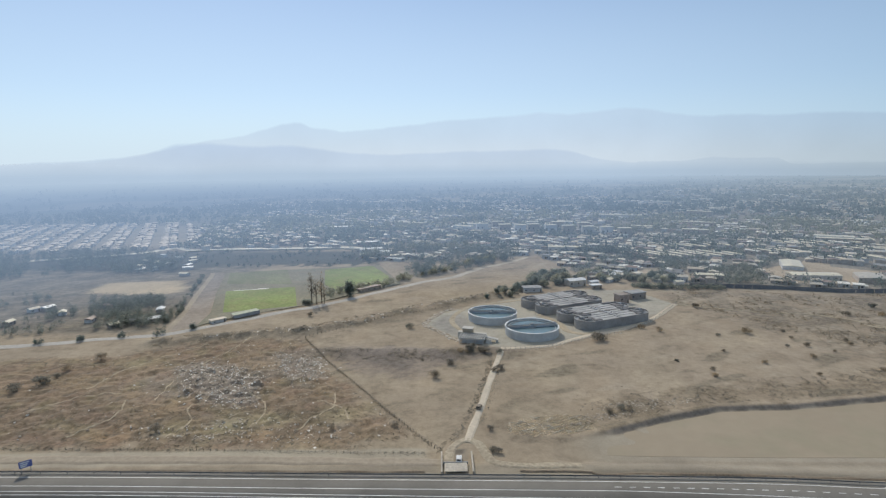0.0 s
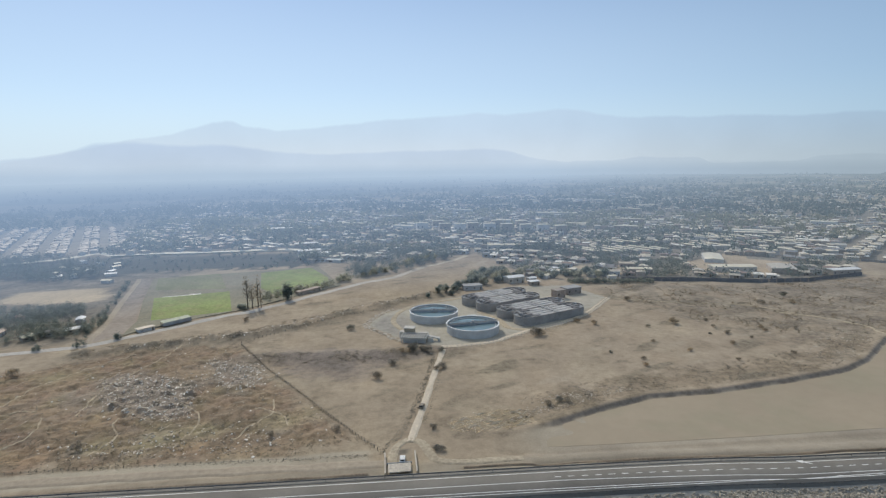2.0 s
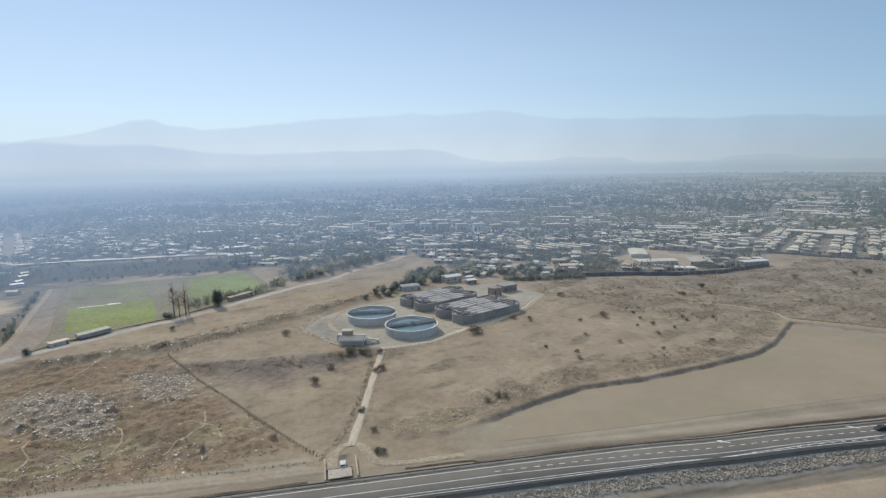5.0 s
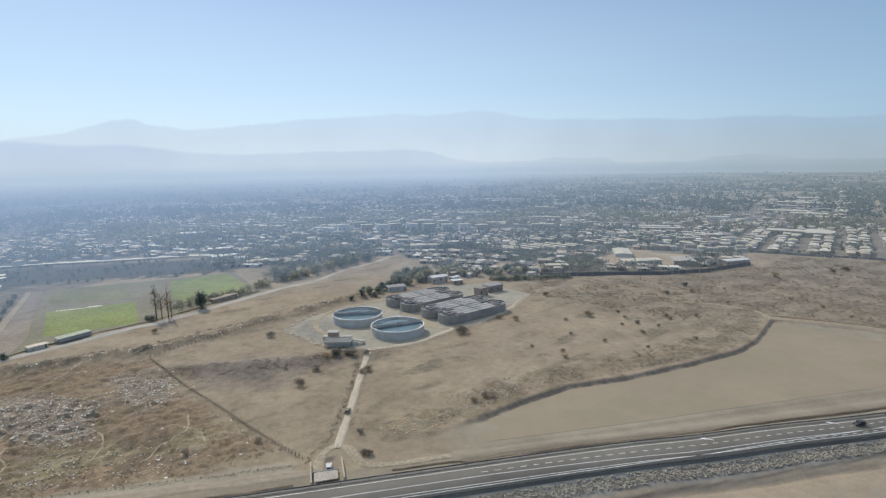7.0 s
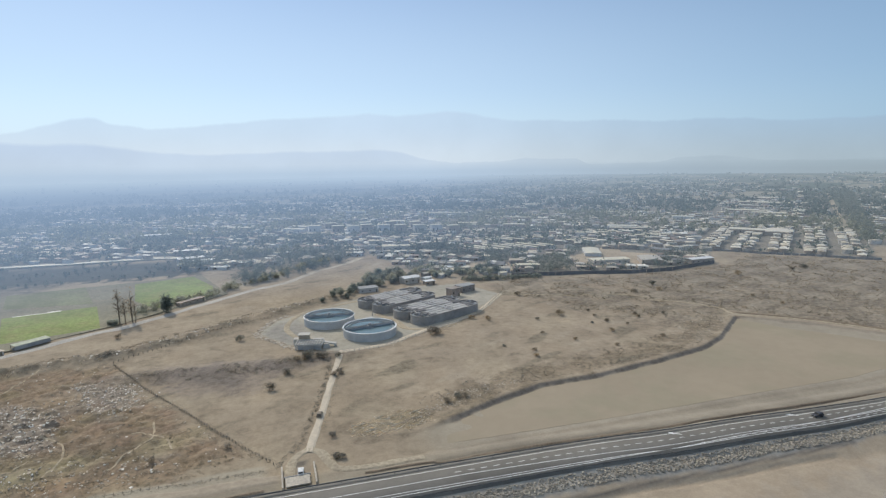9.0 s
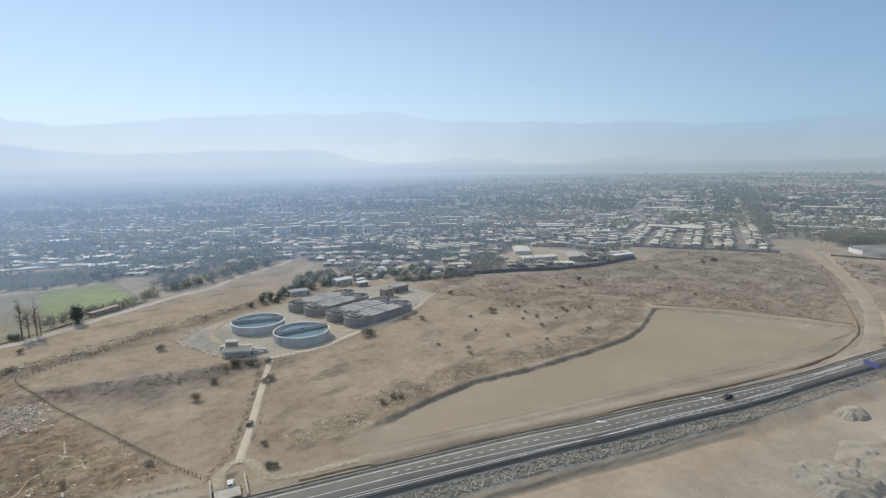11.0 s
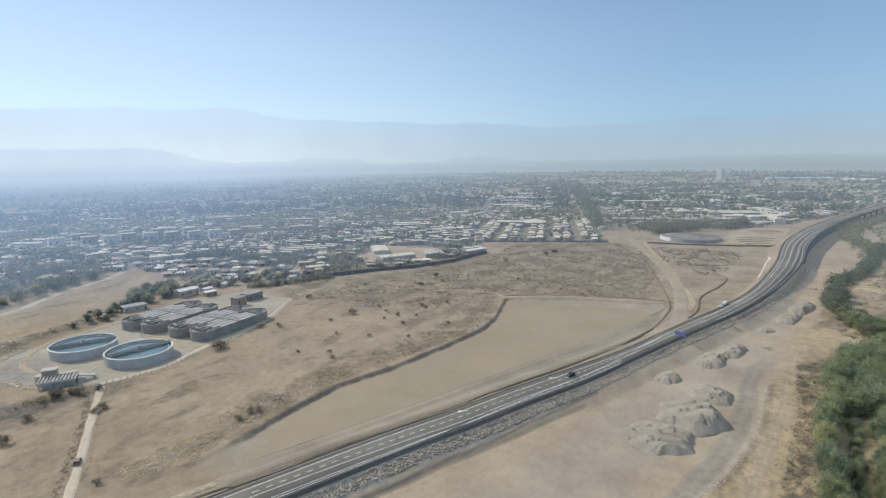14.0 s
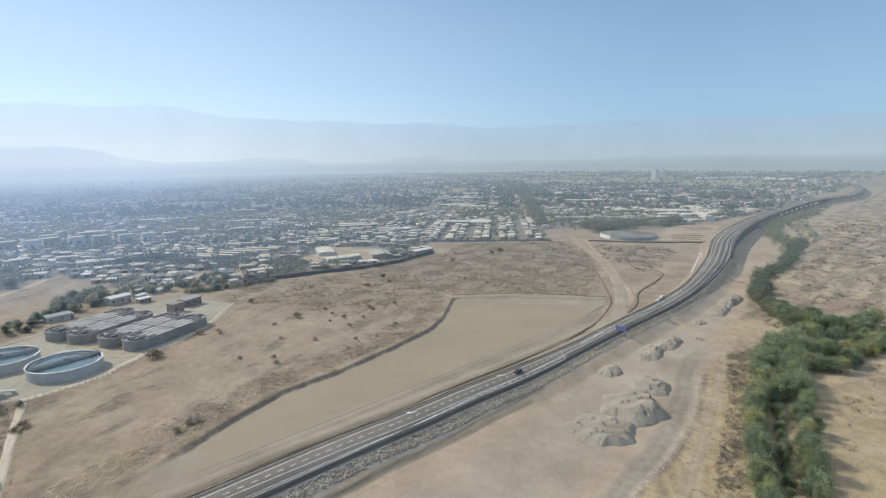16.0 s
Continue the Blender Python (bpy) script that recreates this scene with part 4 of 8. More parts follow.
stripe = Shape().box(-2.2, 2.2, -0.12, 0.12, 0, 0.005).mesh("hatch_stripe", LINE)
for k in range(8):
    x = 259 + 3.2 * k
    part("hatch_stripe", stripe, None, road, at=Matrix.Translation((x, float(ROAD_Y(x)) + float(HALF(x)) - 3.3, float(ROAD_Z(x)) + 0.007)) @ Matrix.Rotation(0.3, 4, "Z"))


def guard_rail(name, label, off, x0, x1):
    keep = (road_line[:, 0] > x0) & (road_line[:, 0] < x1)
    ln = np.column_stack([offset_line(road_line, off)[keep], road_line[keep][:, 2]])
    root = thing(name, label, "guard rail", Matrix.Translation((*ln[0, :2], ln[0, 2])))
    rel = ln - ln[0]
    beam = Shape()
    for (xa, ya, za), (xb, yb, zb) in zip(rel[:-1], rel[1:]):
        n = np.array((-(yb - ya), xb - xa)) / (math.hypot(xb - xa, yb - ya) + 1e-9) * 0.08
        beam.add([(xa + n[0], ya + n[1], za + 0.45), (xb + n[0], yb + n[1], zb + 0.45), (xb + n[0], yb + n[1], zb + 0.85), (xa + n[0], ya + n[1], za + 0.85),
                  (xa - n[0], ya - n[1], za + 0.45), (xb - n[0], yb - n[1], zb + 0.45), (xb - n[0], yb - n[1], zb + 0.85), (xa - n[0], ya - n[1], za + 0.85)],
                 [(0, 1, 2, 3), (5, 4, 7, 6), (3, 2, 6, 7), (1, 0, 4, 5)])
    part("beam", beam, RAIL, root)
    post = Shape().box(-0.09, 0.09, -0.09, 0.09, -0.2, 0.8).mesh("post", RAIL)
    for p in rel[::2] if x1 < 500 else rel[::4]:
        part("post", post, None, root, at=Matrix.Translation(p))
    return root


guard_rail("guard_rail", "dark galvanised guard rail along the motorway shoulder", half - 0.3, -300, 420)
guard_rail("guard_rail", "dark galvanised guard rail along the motorway shoulder", -half + 0.25, -300, 480)
guard_rail("guard_rail", "long guard rail on the raised motorway bend", half - 0.3, 420, 2200)
guard_rail("guard_rail", "long guard rail on the raised motorway bend", -half + 0.25, 480, 2200)

# the raised deck past the embankment
viaduct = thing("viaduct", "grey concrete viaduct on round piers", "viaduct", Matrix.Translation((1000, 206, 0)))
keep = (road_line[:, 0] > 965) & (road_line[:, 0] < 1370)
ln = road_line[keep]
part("deck", ribbon("deck", offset_line(ln, ln[:, 3] + 0.3), offset_line(ln, -ln[:, 3] - 0.3), deck(-0.5), CONCRETE, 1, 1.4), None, viaduct, at=Matrix.Translation((-1000, -206, 0)))
for x in range(1000, 1350, 40):
    for o in (-4.5, 4.5):
        h = float(ROAD_Z(x)) - 1.9
        part("pier", Shape().tube([(x - 1000, ROAD_Y(x) + o - 206, -3), (x - 1000, ROAD_Y(x) + o - 206, h)], [0.8, 0.8], 10), CONCRETE, viaduct)

# concrete darkened to carry the shade on the bend's river side
DARK_CONCRETE = aerial(surface("stained_dark_concrete", (0.13, 0.13, 0.135), 0.9, 0.1, 0.8, 0.3, 0.2), "stained_concrete_in_haze")
retaining = thing("retaining_wall", "dark concrete retaining wall under the motorway bend", "retaining wall", Matrix.Translation((545, 140, 0)))
keep = (road_line[:, 0] > 545) & (road_line[:, 0] < 985)
edge_pts, edge_z = offset_line(road_line, -half - 0.55)[keep], road_line[keep][:, 2]
for (xa, ya), (xb, yb), za in list(zip(edge_pts, edge_pts[1:], edge_z))[::1]:
    part("wall_panel", Shape().box(0, math.hypot(xb - xa, yb - ya) + 0.05, -0.2, 0.2, -4.0, za + 0.15, math.atan2(yb - ya, xb - xa), (xa - 545, ya - 140, 0)), DARK_CONCRETE, retaining)

# median and parallel strips of the raised bend
MEDIAN = surface("pale_median_concrete", (0.33, 0.315, 0.285), 0.85, 0.08, 1.2, 0.15, 0.1, grain=0.12)
for off, w in ((4.6, 0.8), (0.2, 1.1), (-4.2, 0.8), (-8.0, 0.7)):
    keep = (road_line[:, 0] > 520) & (road_line[:, 0] < 960)
    ln = road_line[keep]
    part("median_strip", ribbon("median_strip", offset_line(ln, off + w), offset_line(ln, off - w), deck(0.08), MEDIAN, 1, 0.1), None, road, "pale concrete median")

FAR_TRACK = aerial(TRACK, "packed_earth_in_haze")
ROADBED = surface("pale_gravel_road", (0.60, 0.525, 0.41), 0.95, 0.05, 0.8, 0.12, 0.2, grain=0.15)
earth_track("road_access", "pale packed-earth access road", [(46, 262), (40.4, 240), (34.8, 216), (29.8, 195), (26, 179.5), (24.2, 172)], 3.2, ROADBED)
earth_track("track_turning_loop", "dusty turning loop beside the underpass", [(17.5, 158), (17.6, 164), (19.5, 170), (23.4, 173.5), (27.8, 171.3), (30.5, 163), (33, 159), (44, 157.5), (60, 157)], 3.6, TRACK)
FRONTAGE = surface("frontage_earth", (0.385, 0.325, 0.245), 0.95, 0.03, 0.6, 0.12, 0.2, grain=0.18)
earth_track("track_frontage", "dusty frontage track beside the motorway", [(-300, 168), (-200, 166.5), (-130, 165), (-57, 163), (-18, 161.5), (6, 160.2), (17, 160)], 5.4, FRONTAGE)
WORKSROAD = surface("dusty_works_road", (0.395, 0.34, 0.262), 0.95, 0.05, 0.8, 0.12, 0.2, grain=0.2)
earth_track("road_works", "wide pale dirt road to the motorway", [(600, 338), (530, 278), (481, 237), (440, 207), (403, 182), (370, 164), (345, 152), (318, 142), (280, 138.5)], 10, WORKSROAD)
earth_track("track_works", "second dirt road parallel to the works road", [(588, 312), (520, 262), (462, 217), (420, 190), (391, 169), (365, 154), (345, 147)], 5, PALE)
earth_track("track_basin", "double-rutted track on the basin edge", [(262, 300), (282, 280), (290, 262), (289, 250), (318, 224), (341, 190), (354, 168)], 2.4, TRACK)
earth_track("track_field", "thin footpath over the scrub", [(175, 350), (215, 330), (252, 318), (282, 280)], 1.6, TRACK)
earth_track("road_town", "grey paved road along the sports field", [(-420, 268), (-300, 275), (-224, 280), (-185, 289.5), (-146, 299.5), (-118, 320), (-90, 344), (-68, 359), (-38, 391), (0, 430), (27, 450), (52, 487), (82, 515), (104, 545)], 6.6,
            surface("worn_asphalt", (0.47, 0.445, 0.40), 0.9, 0.05, 1.0, 0.15, 0.1), 0.18, 4.0)
earth_track("road_side", "pale lane beside the sports field", [(-147, 303), (-153.7, 337), (-171, 400), (-188, 464), (-194, 482)], 4.2, aerial(WORKSROAD, "dusty_lane_in_haze"), 0.15)
earth_track("road_town_edge", "pale street along the first houses", [(-420, 560), (-330, 602), (-305, 640), (-275, 620), (-235, 626), (-169, 625), (-104, 629), (-66, 618)], 13.0, aerial(CREAM, "pale_street_in_haze"), 0.2, 5.0)
earth_track("road_avenue", "straight tree-lined avenue", [(600, 385), (637, 418), (790, 540), (1127, 802), (1500, 1090)], 9.0, FAR_TRACK, 0.2, 20.0)
for k, (dy, w) in enumerate(((0, 1.6), (5.5, 1.3), (-6, 1.4))):
    earth_track("track_compound", "pale service track round the works", [(30 + dy, 290 + dy), (22 + dy * 0.5, 320), (33, 349 - dy * 0.5), (54, 360 - dy), (72, 368 - dy)] if k == 0 else
                ([(46, 268), (60, 268.5), (76, 273), (98, 287), (122, 299), (145, 317), (174, 351)] if k == 1 else [(78, 330), (86, 312), (88, 296), (95, 290), (104, 292)]), 3.6 + k * 0.5, ROADBED if k == 1 else TRACK)


# ---- rocks along the motorway toe ----
def stone(rs, size):
    b = bmesh.new()
    bmesh.ops.create_icosphere(b, subdivisions=1, radius=0.5)
    for v in b.verts:
        v.co *= size * rs.uniform(0.7, 1.25)
        v.co.z *= 0.75
    s = Shape()
    s.add([tuple(v.co) for v in b.verts], [tuple(v.index for v in f.verts) for f in b.faces])
    b.free()
    return s


rs = np.random.RandomState(4)
kinds = [stone(rs, 1.0) for _ in range(8)]
riprap = tagged(new("riprap"), "band of grey riprap boulders below the motorway", "riprap", kind="structure")
stone_meshes = [k.mesh("boulder", ROCK) for k in kinds]
heap_v = []
singles = 0
for x in np.arange(60, 545, 0.42):
    for _ in range(7 if x < 340 else 3):
        px = x + rs.uniform(-0.5, 0.5)
        o = float(HALF(px)) + 1.3 + 5.0 * rs.uniform(0, 1)
        py = float(ROAD_Y(px)) - o
        size = rs.uniform(0.35, 0.85)
        k = rs.randint(8)
        m = Matrix.Translation((px, py, 0)) @ Matrix.Rotation(rs.uniform(0, 6.28), 4, "Z") @ Matrix.Scale(size, 4)
        heap_v.append((m, k, px, py))
zs = height(np.array([h[2] for h in heap_v]), np.array([h[3] for h in heap_v]))
loose = Shape()
for (m, k, px, py), z in zip(heap_v, zs):
    m = Matrix.Translation((0, 0, z + 0.15)) @ m
    if 112 < px < 150 and singles < 280:
        singles += 1
        part("boulder", stone_meshes[k], None, riprap, at=m)
    else:
        loose.add([tuple(m @ Vector(v)) for v in kinds[k].v], kinds[k].f)
tagged(part("boulders", loose, ROCK, riprap), kind="stuff")


# ---- gravel heaps ----
def gravel_mound(x, y, rx, ry, h, turn, seed, piles, label):
    """Gravel tipped from lorries: a ramp that rises to a steep face, and small cones tipped on top of it."""
    U, V = np.meshgrid(np.linspace(-1.3, 1.3, 96) * rx, np.linspace(-1.3, 1.3, 96) * ry)
    r = np.random.RandomState(seed)
    ang = np.arctan2(V / ry, U / rx)
    rim = 1 + 0.09 * np.sin(2 * ang + seed) + 0.07 * np.sin(5 * ang + 2 * seed) + 0.03 * np.sin(11 * ang + seed)
    inner = (1 - np.hypot(U / rx, V / ry) / rim) * min(rx, ry)               # metres inside the foot
    t = np.clip((U / rx + 1) / 2, 0, 1)
    climb = h * (0.04 + 0.82 * t + 0.04 * np.sin(V * 1.1 + seed) * t)
    zz = np.minimum(climb, inner * (0.35 + 0.5 * t))
    for _ in range(piles):
        a, o = r.uniform(-0.62, 0.66) * rx, r.uniform(-0.7, 0.7) * ry
        top = h * (0.04 + 0.82 * (a / rx + 1) / 2) + r.uniform(0.05, 0.24) * h
        d = np.hypot((U - a) * np.where(U > a, 1.0, 0.55), (V - o) * r.uniform(0.7, 1.1))
        zz = np.maximum(zz, np.minimum(top - 0.72 * d, inner * 0.9 + 0.1))
    for _ in range(piles // 2):                                               # gaps where the loader dug in
        a, o, w = r.uniform(0.1, 0.8) * rx, r.uniform(-0.8, 0.8) * ry, r.uniform(0.5, 1.1)
        d = np.maximum(np.abs(V - o), (a - U) * 0.6) / w
        zz = np.where(U > a - w, np.minimum(zz, 0.3 * h + 0.75 * d), zz)
    zz = zz + 0.09 * wobble(U, V, 1.3, seed) + 0.06 * wobble(U, V, 0.5, seed + 1)
    zz = np.where(inner <= 0.0, -0.4, zz)
    i = np.arange(U.size).reshape(U.shape)
    q = np.stack([i[:-1, :-1], i[:-1, 1:], i[1:, 1:], i[1:, :-1]], -1).reshape(-1, 4)
    keep = (zz.ravel()[q] > -0.3).any(1)
    ob = new("gravel_mound", big_mesh("gravel_mound", np.stack([U, V, zz], -1).reshape(-1, 3), q[keep], GRAVEL))
    ob.matrix_basis = Matrix.Translation((x, y, ground_z(x, y) - 0.05)) @ Matrix.Rotation(turn, 4, "Z")
    return tagged(ob, label, "gravel heap", "gravel heaps")


for x, y, rx, ry, h, turn, seed, pk, label in (
        (241, 108.5, 5.0, 7.0, 3.2, -1.3, 1, 5, "small steep grey gravel heap"), (297, 103, 5.5, 13.0, 3.8, -1.5, 2, 12, "long grey gravel ridge near the motorway"), (276, 104, 5.5, 13.0, 3.4, -1.4, 8, 9, "low grey gravel ridge near the motorway"), (237, 88, 8.0, 8.5, 3.6, -1.2, 3, 9, "broad grey gravel heap with a ramp"),
        (212, 84, 11.5, 11.5, 5.4, -1.3, 4, 9, "largest grey gravel heap with a steep dark flank"), (188, 85, 12.0, 10.0, 3.9, -1.3, 5, 20, "low rippled grey gravel heap"),
        (410, 104.5, 5.5, 19, 4.2, -1.5, 6, 12, "long far gravel ridge"), (382, 103, 5.0, 15, 3.0, -1.5, 9, 9, "low far gravel ridge"), (346, 103.5, 3.5, 5, 2.0, -1.5, 7, 2, "low far gravel heap")):
    gravel_mound(x, y, rx * 1.15, ry * 1.15, h * 1.12, turn, seed, pk + 6, label)


# ---- fences ----
def fence(label, pts, gap, h, rails=2, mat=None, thick=0.12):
    line = smooth_line(pts, 1.0)
    s = np.concatenate([[0], np.cumsum(np.hypot(*np.diff(line[:, :2], axis=0).T))])
    p = np.arange(0, s[-1], gap)
    xs, ys = np.interp(p, s, line[:, 0]), np.interp(p, s, line[:, 1])
    zs = height(xs, ys)
    root = thing("fence", label, "fence", Matrix.Translation((xs[0], ys[0], zs[0])))
    post = Shape().box(-thick, thick, -thick, thick, -0.3, h, taper=0.02).mesh("post", mat or WOOD)
    for x, y, z in zip(xs, ys, zs):
        part("post", post, None, root, at=Matrix.Translation((x - xs[0], y - ys[0], z - zs[0])))
    for k in range(rails):
        part("wire", Shape().tube([(x - xs[0], y - ys[0], z - zs[0] + h * (0.45 + 0.45 * k)) for x, y, z in zip(xs, ys, zs)], [0.025] * len(xs), 4), STEEL, root)
    return root


fence("grey wooden post fence down the slope", [(-60.7, 288), (-40.6, 252), (-18.9, 217.7), (-2.1, 191.2), (13.2, 168.5)], 2.0, 1.1, mat=WOOD, thick=0.09)
fence("post fence along the rubble ridge", [(-61, 290), (-44.5, 303), (-30, 315.5), (2.3, 339.5), (23, 350)], 2.4, 1.2, mat=WOOD, thick=0.11)
fence("wire fence along the frontage track", [(-200, 171.5), (-136, 171.2), (-97, 170.2), (-58, 168.7), (-19, 166.8), (11, 165)], 2.4, 0.9, 1, WOOD, 0.06)
fence("wire fence round the treatment works", [(46, 266), (58, 265), (74, 269.3), (96, 281.5), (121, 294.3), (143.5, 313.3), (175, 352)], 2.6, 1.6, mat=CONCRETE, thick=0.09)


# ---- underpass portal ----
PORTAL_SLAB = surface("dusty_pale_concrete", (0.52, 0.47, 0.39), 0.9, 0.2, 1.2, 0.15, 0.1)
portal = thing("underpass_portal", "concrete underpass portal with flared wing walls", "underpass", Matrix.Translation((20, 156, 0.55)))
part("slab", Shape().box(-3.8, 3.4, -2.6, 2.4, 0.02, 0.28), PORTAL_SLAB, portal, "pale concrete approach slab")
part("headwall", Shape().box(-4.2, 3.8, 2.4, 2.7, -0.3, 0.42), DARKWALL, portal)
for sx in (-4.7, 5.2):
    part("wing_wall", Shape().box(sx - 0.25, sx + 0.25, -3.0, 9.0, -0.5, 0.45), PORTAL_SLAB, portal)


# ---- vehicles ----
def vehicle(name, label, category, x, y, z, turn, paint, van=False):
    """A car or van: body with cabin, glass, four wheels with rims."""
    root = thing(name, label, category, Matrix.Translation((x, y, z)) @ Matrix.Rotation(turn, 4, "Z"))
    l, w, h = (5.2, 1.95, 2.1) if van else (4.3, 1.75, 1.45)
    prof = ([(-l / 2, 0.45), (l / 2, 0.45), (l / 2, 1.05), (l / 2 - 0.5, 1.2), (l / 2 - 1.2, h), (-l / 2 + 0.1, h), (-l / 2, 1.1)] if van else
            [(-l / 2, 0.4), (l / 2, 0.4), (l / 2, 0.75), (l / 2 - 0.25, 0.9), (0.85, 0.98), (0.25, h), (-1.35, h), (-1.95, 0.98), (-l / 2 + 0.05, 0.92)])
    m = len(prof)
    body = Shape()
    body.add([(px, -w / 2 * (0.9 if pz > 1.0 else 1), pz) for px, pz in prof] + [(px, w / 2 * (0.9 if pz > 1.0 else 1), pz) for px, pz in prof],
             [tuple(range(m)), tuple(range(2 * m - 1, m - 1, -1))] + [(i, i + m, (i + 1) % m + m, (i + 1) % m) for i in range(m)])
    part("body", body, paint, root)
    glass = BLACK
    if van:
        part("windscreen", Shape().add([(l / 2 - 0.52, -0.75, 1.25), (l / 2 - 0.52, 0.75, 1.25), (l / 2 - 1.12, 0.7, h - 0.08), (l / 2 - 1.12, -0.7, h - 0.08), (l / 2 - 0.47, -0.75, 1.25), (l / 2 - 0.47, 0.75, 1.25), (l / 2 - 1.07, 0.7, h - 0.08), (l / 2 - 1.07, -0.7, h - 0.08)],
                                       [(0, 3, 2, 1), (4, 5, 6, 7), (0, 1, 5, 4), (2, 3, 7, 6)]), glass, root)
    else:
        part("windscreen", Shape().add([(0.82, -0.7, 1.02), (0.82, 0.7, 1.02), (0.32, 0.66, h - 0.05), (0.32, -0.66, h - 0.05), (0.86, -0.7, 1.03), (0.86, 0.7, 1.03), (0.36, 0.66, h - 0.04), (0.36, -0.66, h - 0.04)],
                                       [(0, 3, 2, 1), (4, 5, 6, 7), (0, 1, 5, 4), (2, 3, 7, 6)]), glass, root)
        part("rear_window", Shape().box(-1.9, -1.45, -0.66, 0.66, 1.03, h - 0.1, taper=0.02), glass, root)
    for sy in (-1, 1):
        part("side_window", Shape().box(-1.2, 0.15 if not van else 1.2, sy * w * 0.452 - 0.02, sy * w * 0.452 + 0.02, 1.08, h - 0.12), glass, root)
    for sx in (-l * 0.31, l * 0.31):
        for sy in (-w / 2 + 0.1, w / 2 - 0.1):
            t = part("wheel", Shape().tube([(sx, sy - 0.11, 0.33), (sx, sy + 0.11, 0.33)], [0.33, 0.33], 12), BLACK, root)
            part("rim", Shape().tube([(sx, sy - 0.12, 0.33), (sx, sy + 0.12, 0.33)], [0.19, 0.19], 8), STEEL, t)
    for sy in (-0.6, 0.6):
        part("headlight", Shape().box(l / 2 - 0.03, l / 2 + 0.02, sy - 0.16, sy + 0.16, 0.62, 0.76), WHITE, root)
    return root


DARKCAR = surface("dark_car_paint", (0.05, 0.05, 0.055), 0.35, 0.5, 2.0, 0.1, 0.0, spec=0.5)
TANCAR = surface("dusty_car_paint", (0.22, 0.18, 0.13), 0.5, 0.5, 2.0, 0.1, 0.0, spec=0.5)
rz = 1.01
vehicle("car", "dark car driving on the motorway", "car", 204, 133.6, rz, 3.08, DARKCAR)
vehicle("car", "white car on the motorway near the works road", "car", 362, 135.0, float(ROAD_Z(362)) + 0.01, 0.03, WHITE)
vehicle("van", "white van following close on the motorway", "van", 370, 135.6, float(ROAD_Z(370)) + 0.01, 0.05, WHITE, True)
vehicle("car", "dusty brown car on the earth access road", "car", 30.1, 198.5, ground_z(30, 198) + 0.13, 1.3, TANCAR)
vehicle("car", "white car waiting at the underpass", "car", 20.9, 160.6, ground_z(20.9, 160.6) + 0.3, 1.5, WHITE)


# ---- motorway signs ----
def road_sign(label, x, y, z, turn, w=5.0, h=3.0, clear=2.5):
    root = thing("road_sign", label, "road sign", Matrix.Translation((x, y, z)) @ Matrix.Rotation(turn, 4, "Z"))
    for sx in (-w * 0.35, w * 0.35):
        part("post", Shape().tube([(sx, 0.1, -0.5), (sx, 0.1, clear + h)], [0.12, 0.1], 8), STEEL, root)
    panel = part("panel", Shape().box(-w / 2, w / 2, -0.06, 0.02, clear, clear + h), BLUE, root)
    for k, q in enumerate((0.78, 0.5, 0.22)):
        part("text_bar", Shape().box(-w * 0.4, w * (0.3 - 0.12 * k), -0.075, -0.065, clear + h * q - 0.2, clear + h * q + 0.2), WHITE, panel, "white bar of unreadable lettering")
    return root


road_sign("blue motorway sign with white lettering on two posts", -115.5, 155.8, ground_z(-115.5, 155.8), 0.7, 3.4, 2.2, 2.0)
road_sign("blue motorway sign over the verge", 284.5, 123.5, ground_z(284.5, 123.5), 1.4, 6.5, 2.2, 2.6)


# ---- treatment works ----
def circle(r, n=72, cx=0.0, cy=0.0):
    return [(cx + r * math.cos(6.283185 * k / n), cy + r * math.sin(6.283185 * k / n)) for k in range(n)]


def stadium(l, w, n=16):
    """Outline of a long tank with round ends."""
    r = w / 2
    out = []
    for k in range(n + 1):
        q = -math.pi / 2 + math.pi * k / n
        out.append((l / 2 - r + r * math.cos(q), r * math.sin(q)))
    for k in range(n + 1):
        q = math.pi / 2 + math.pi * k / n
        out.append((-l / 2 + r + r * math.cos(q), r * math.sin(q)))
    return out


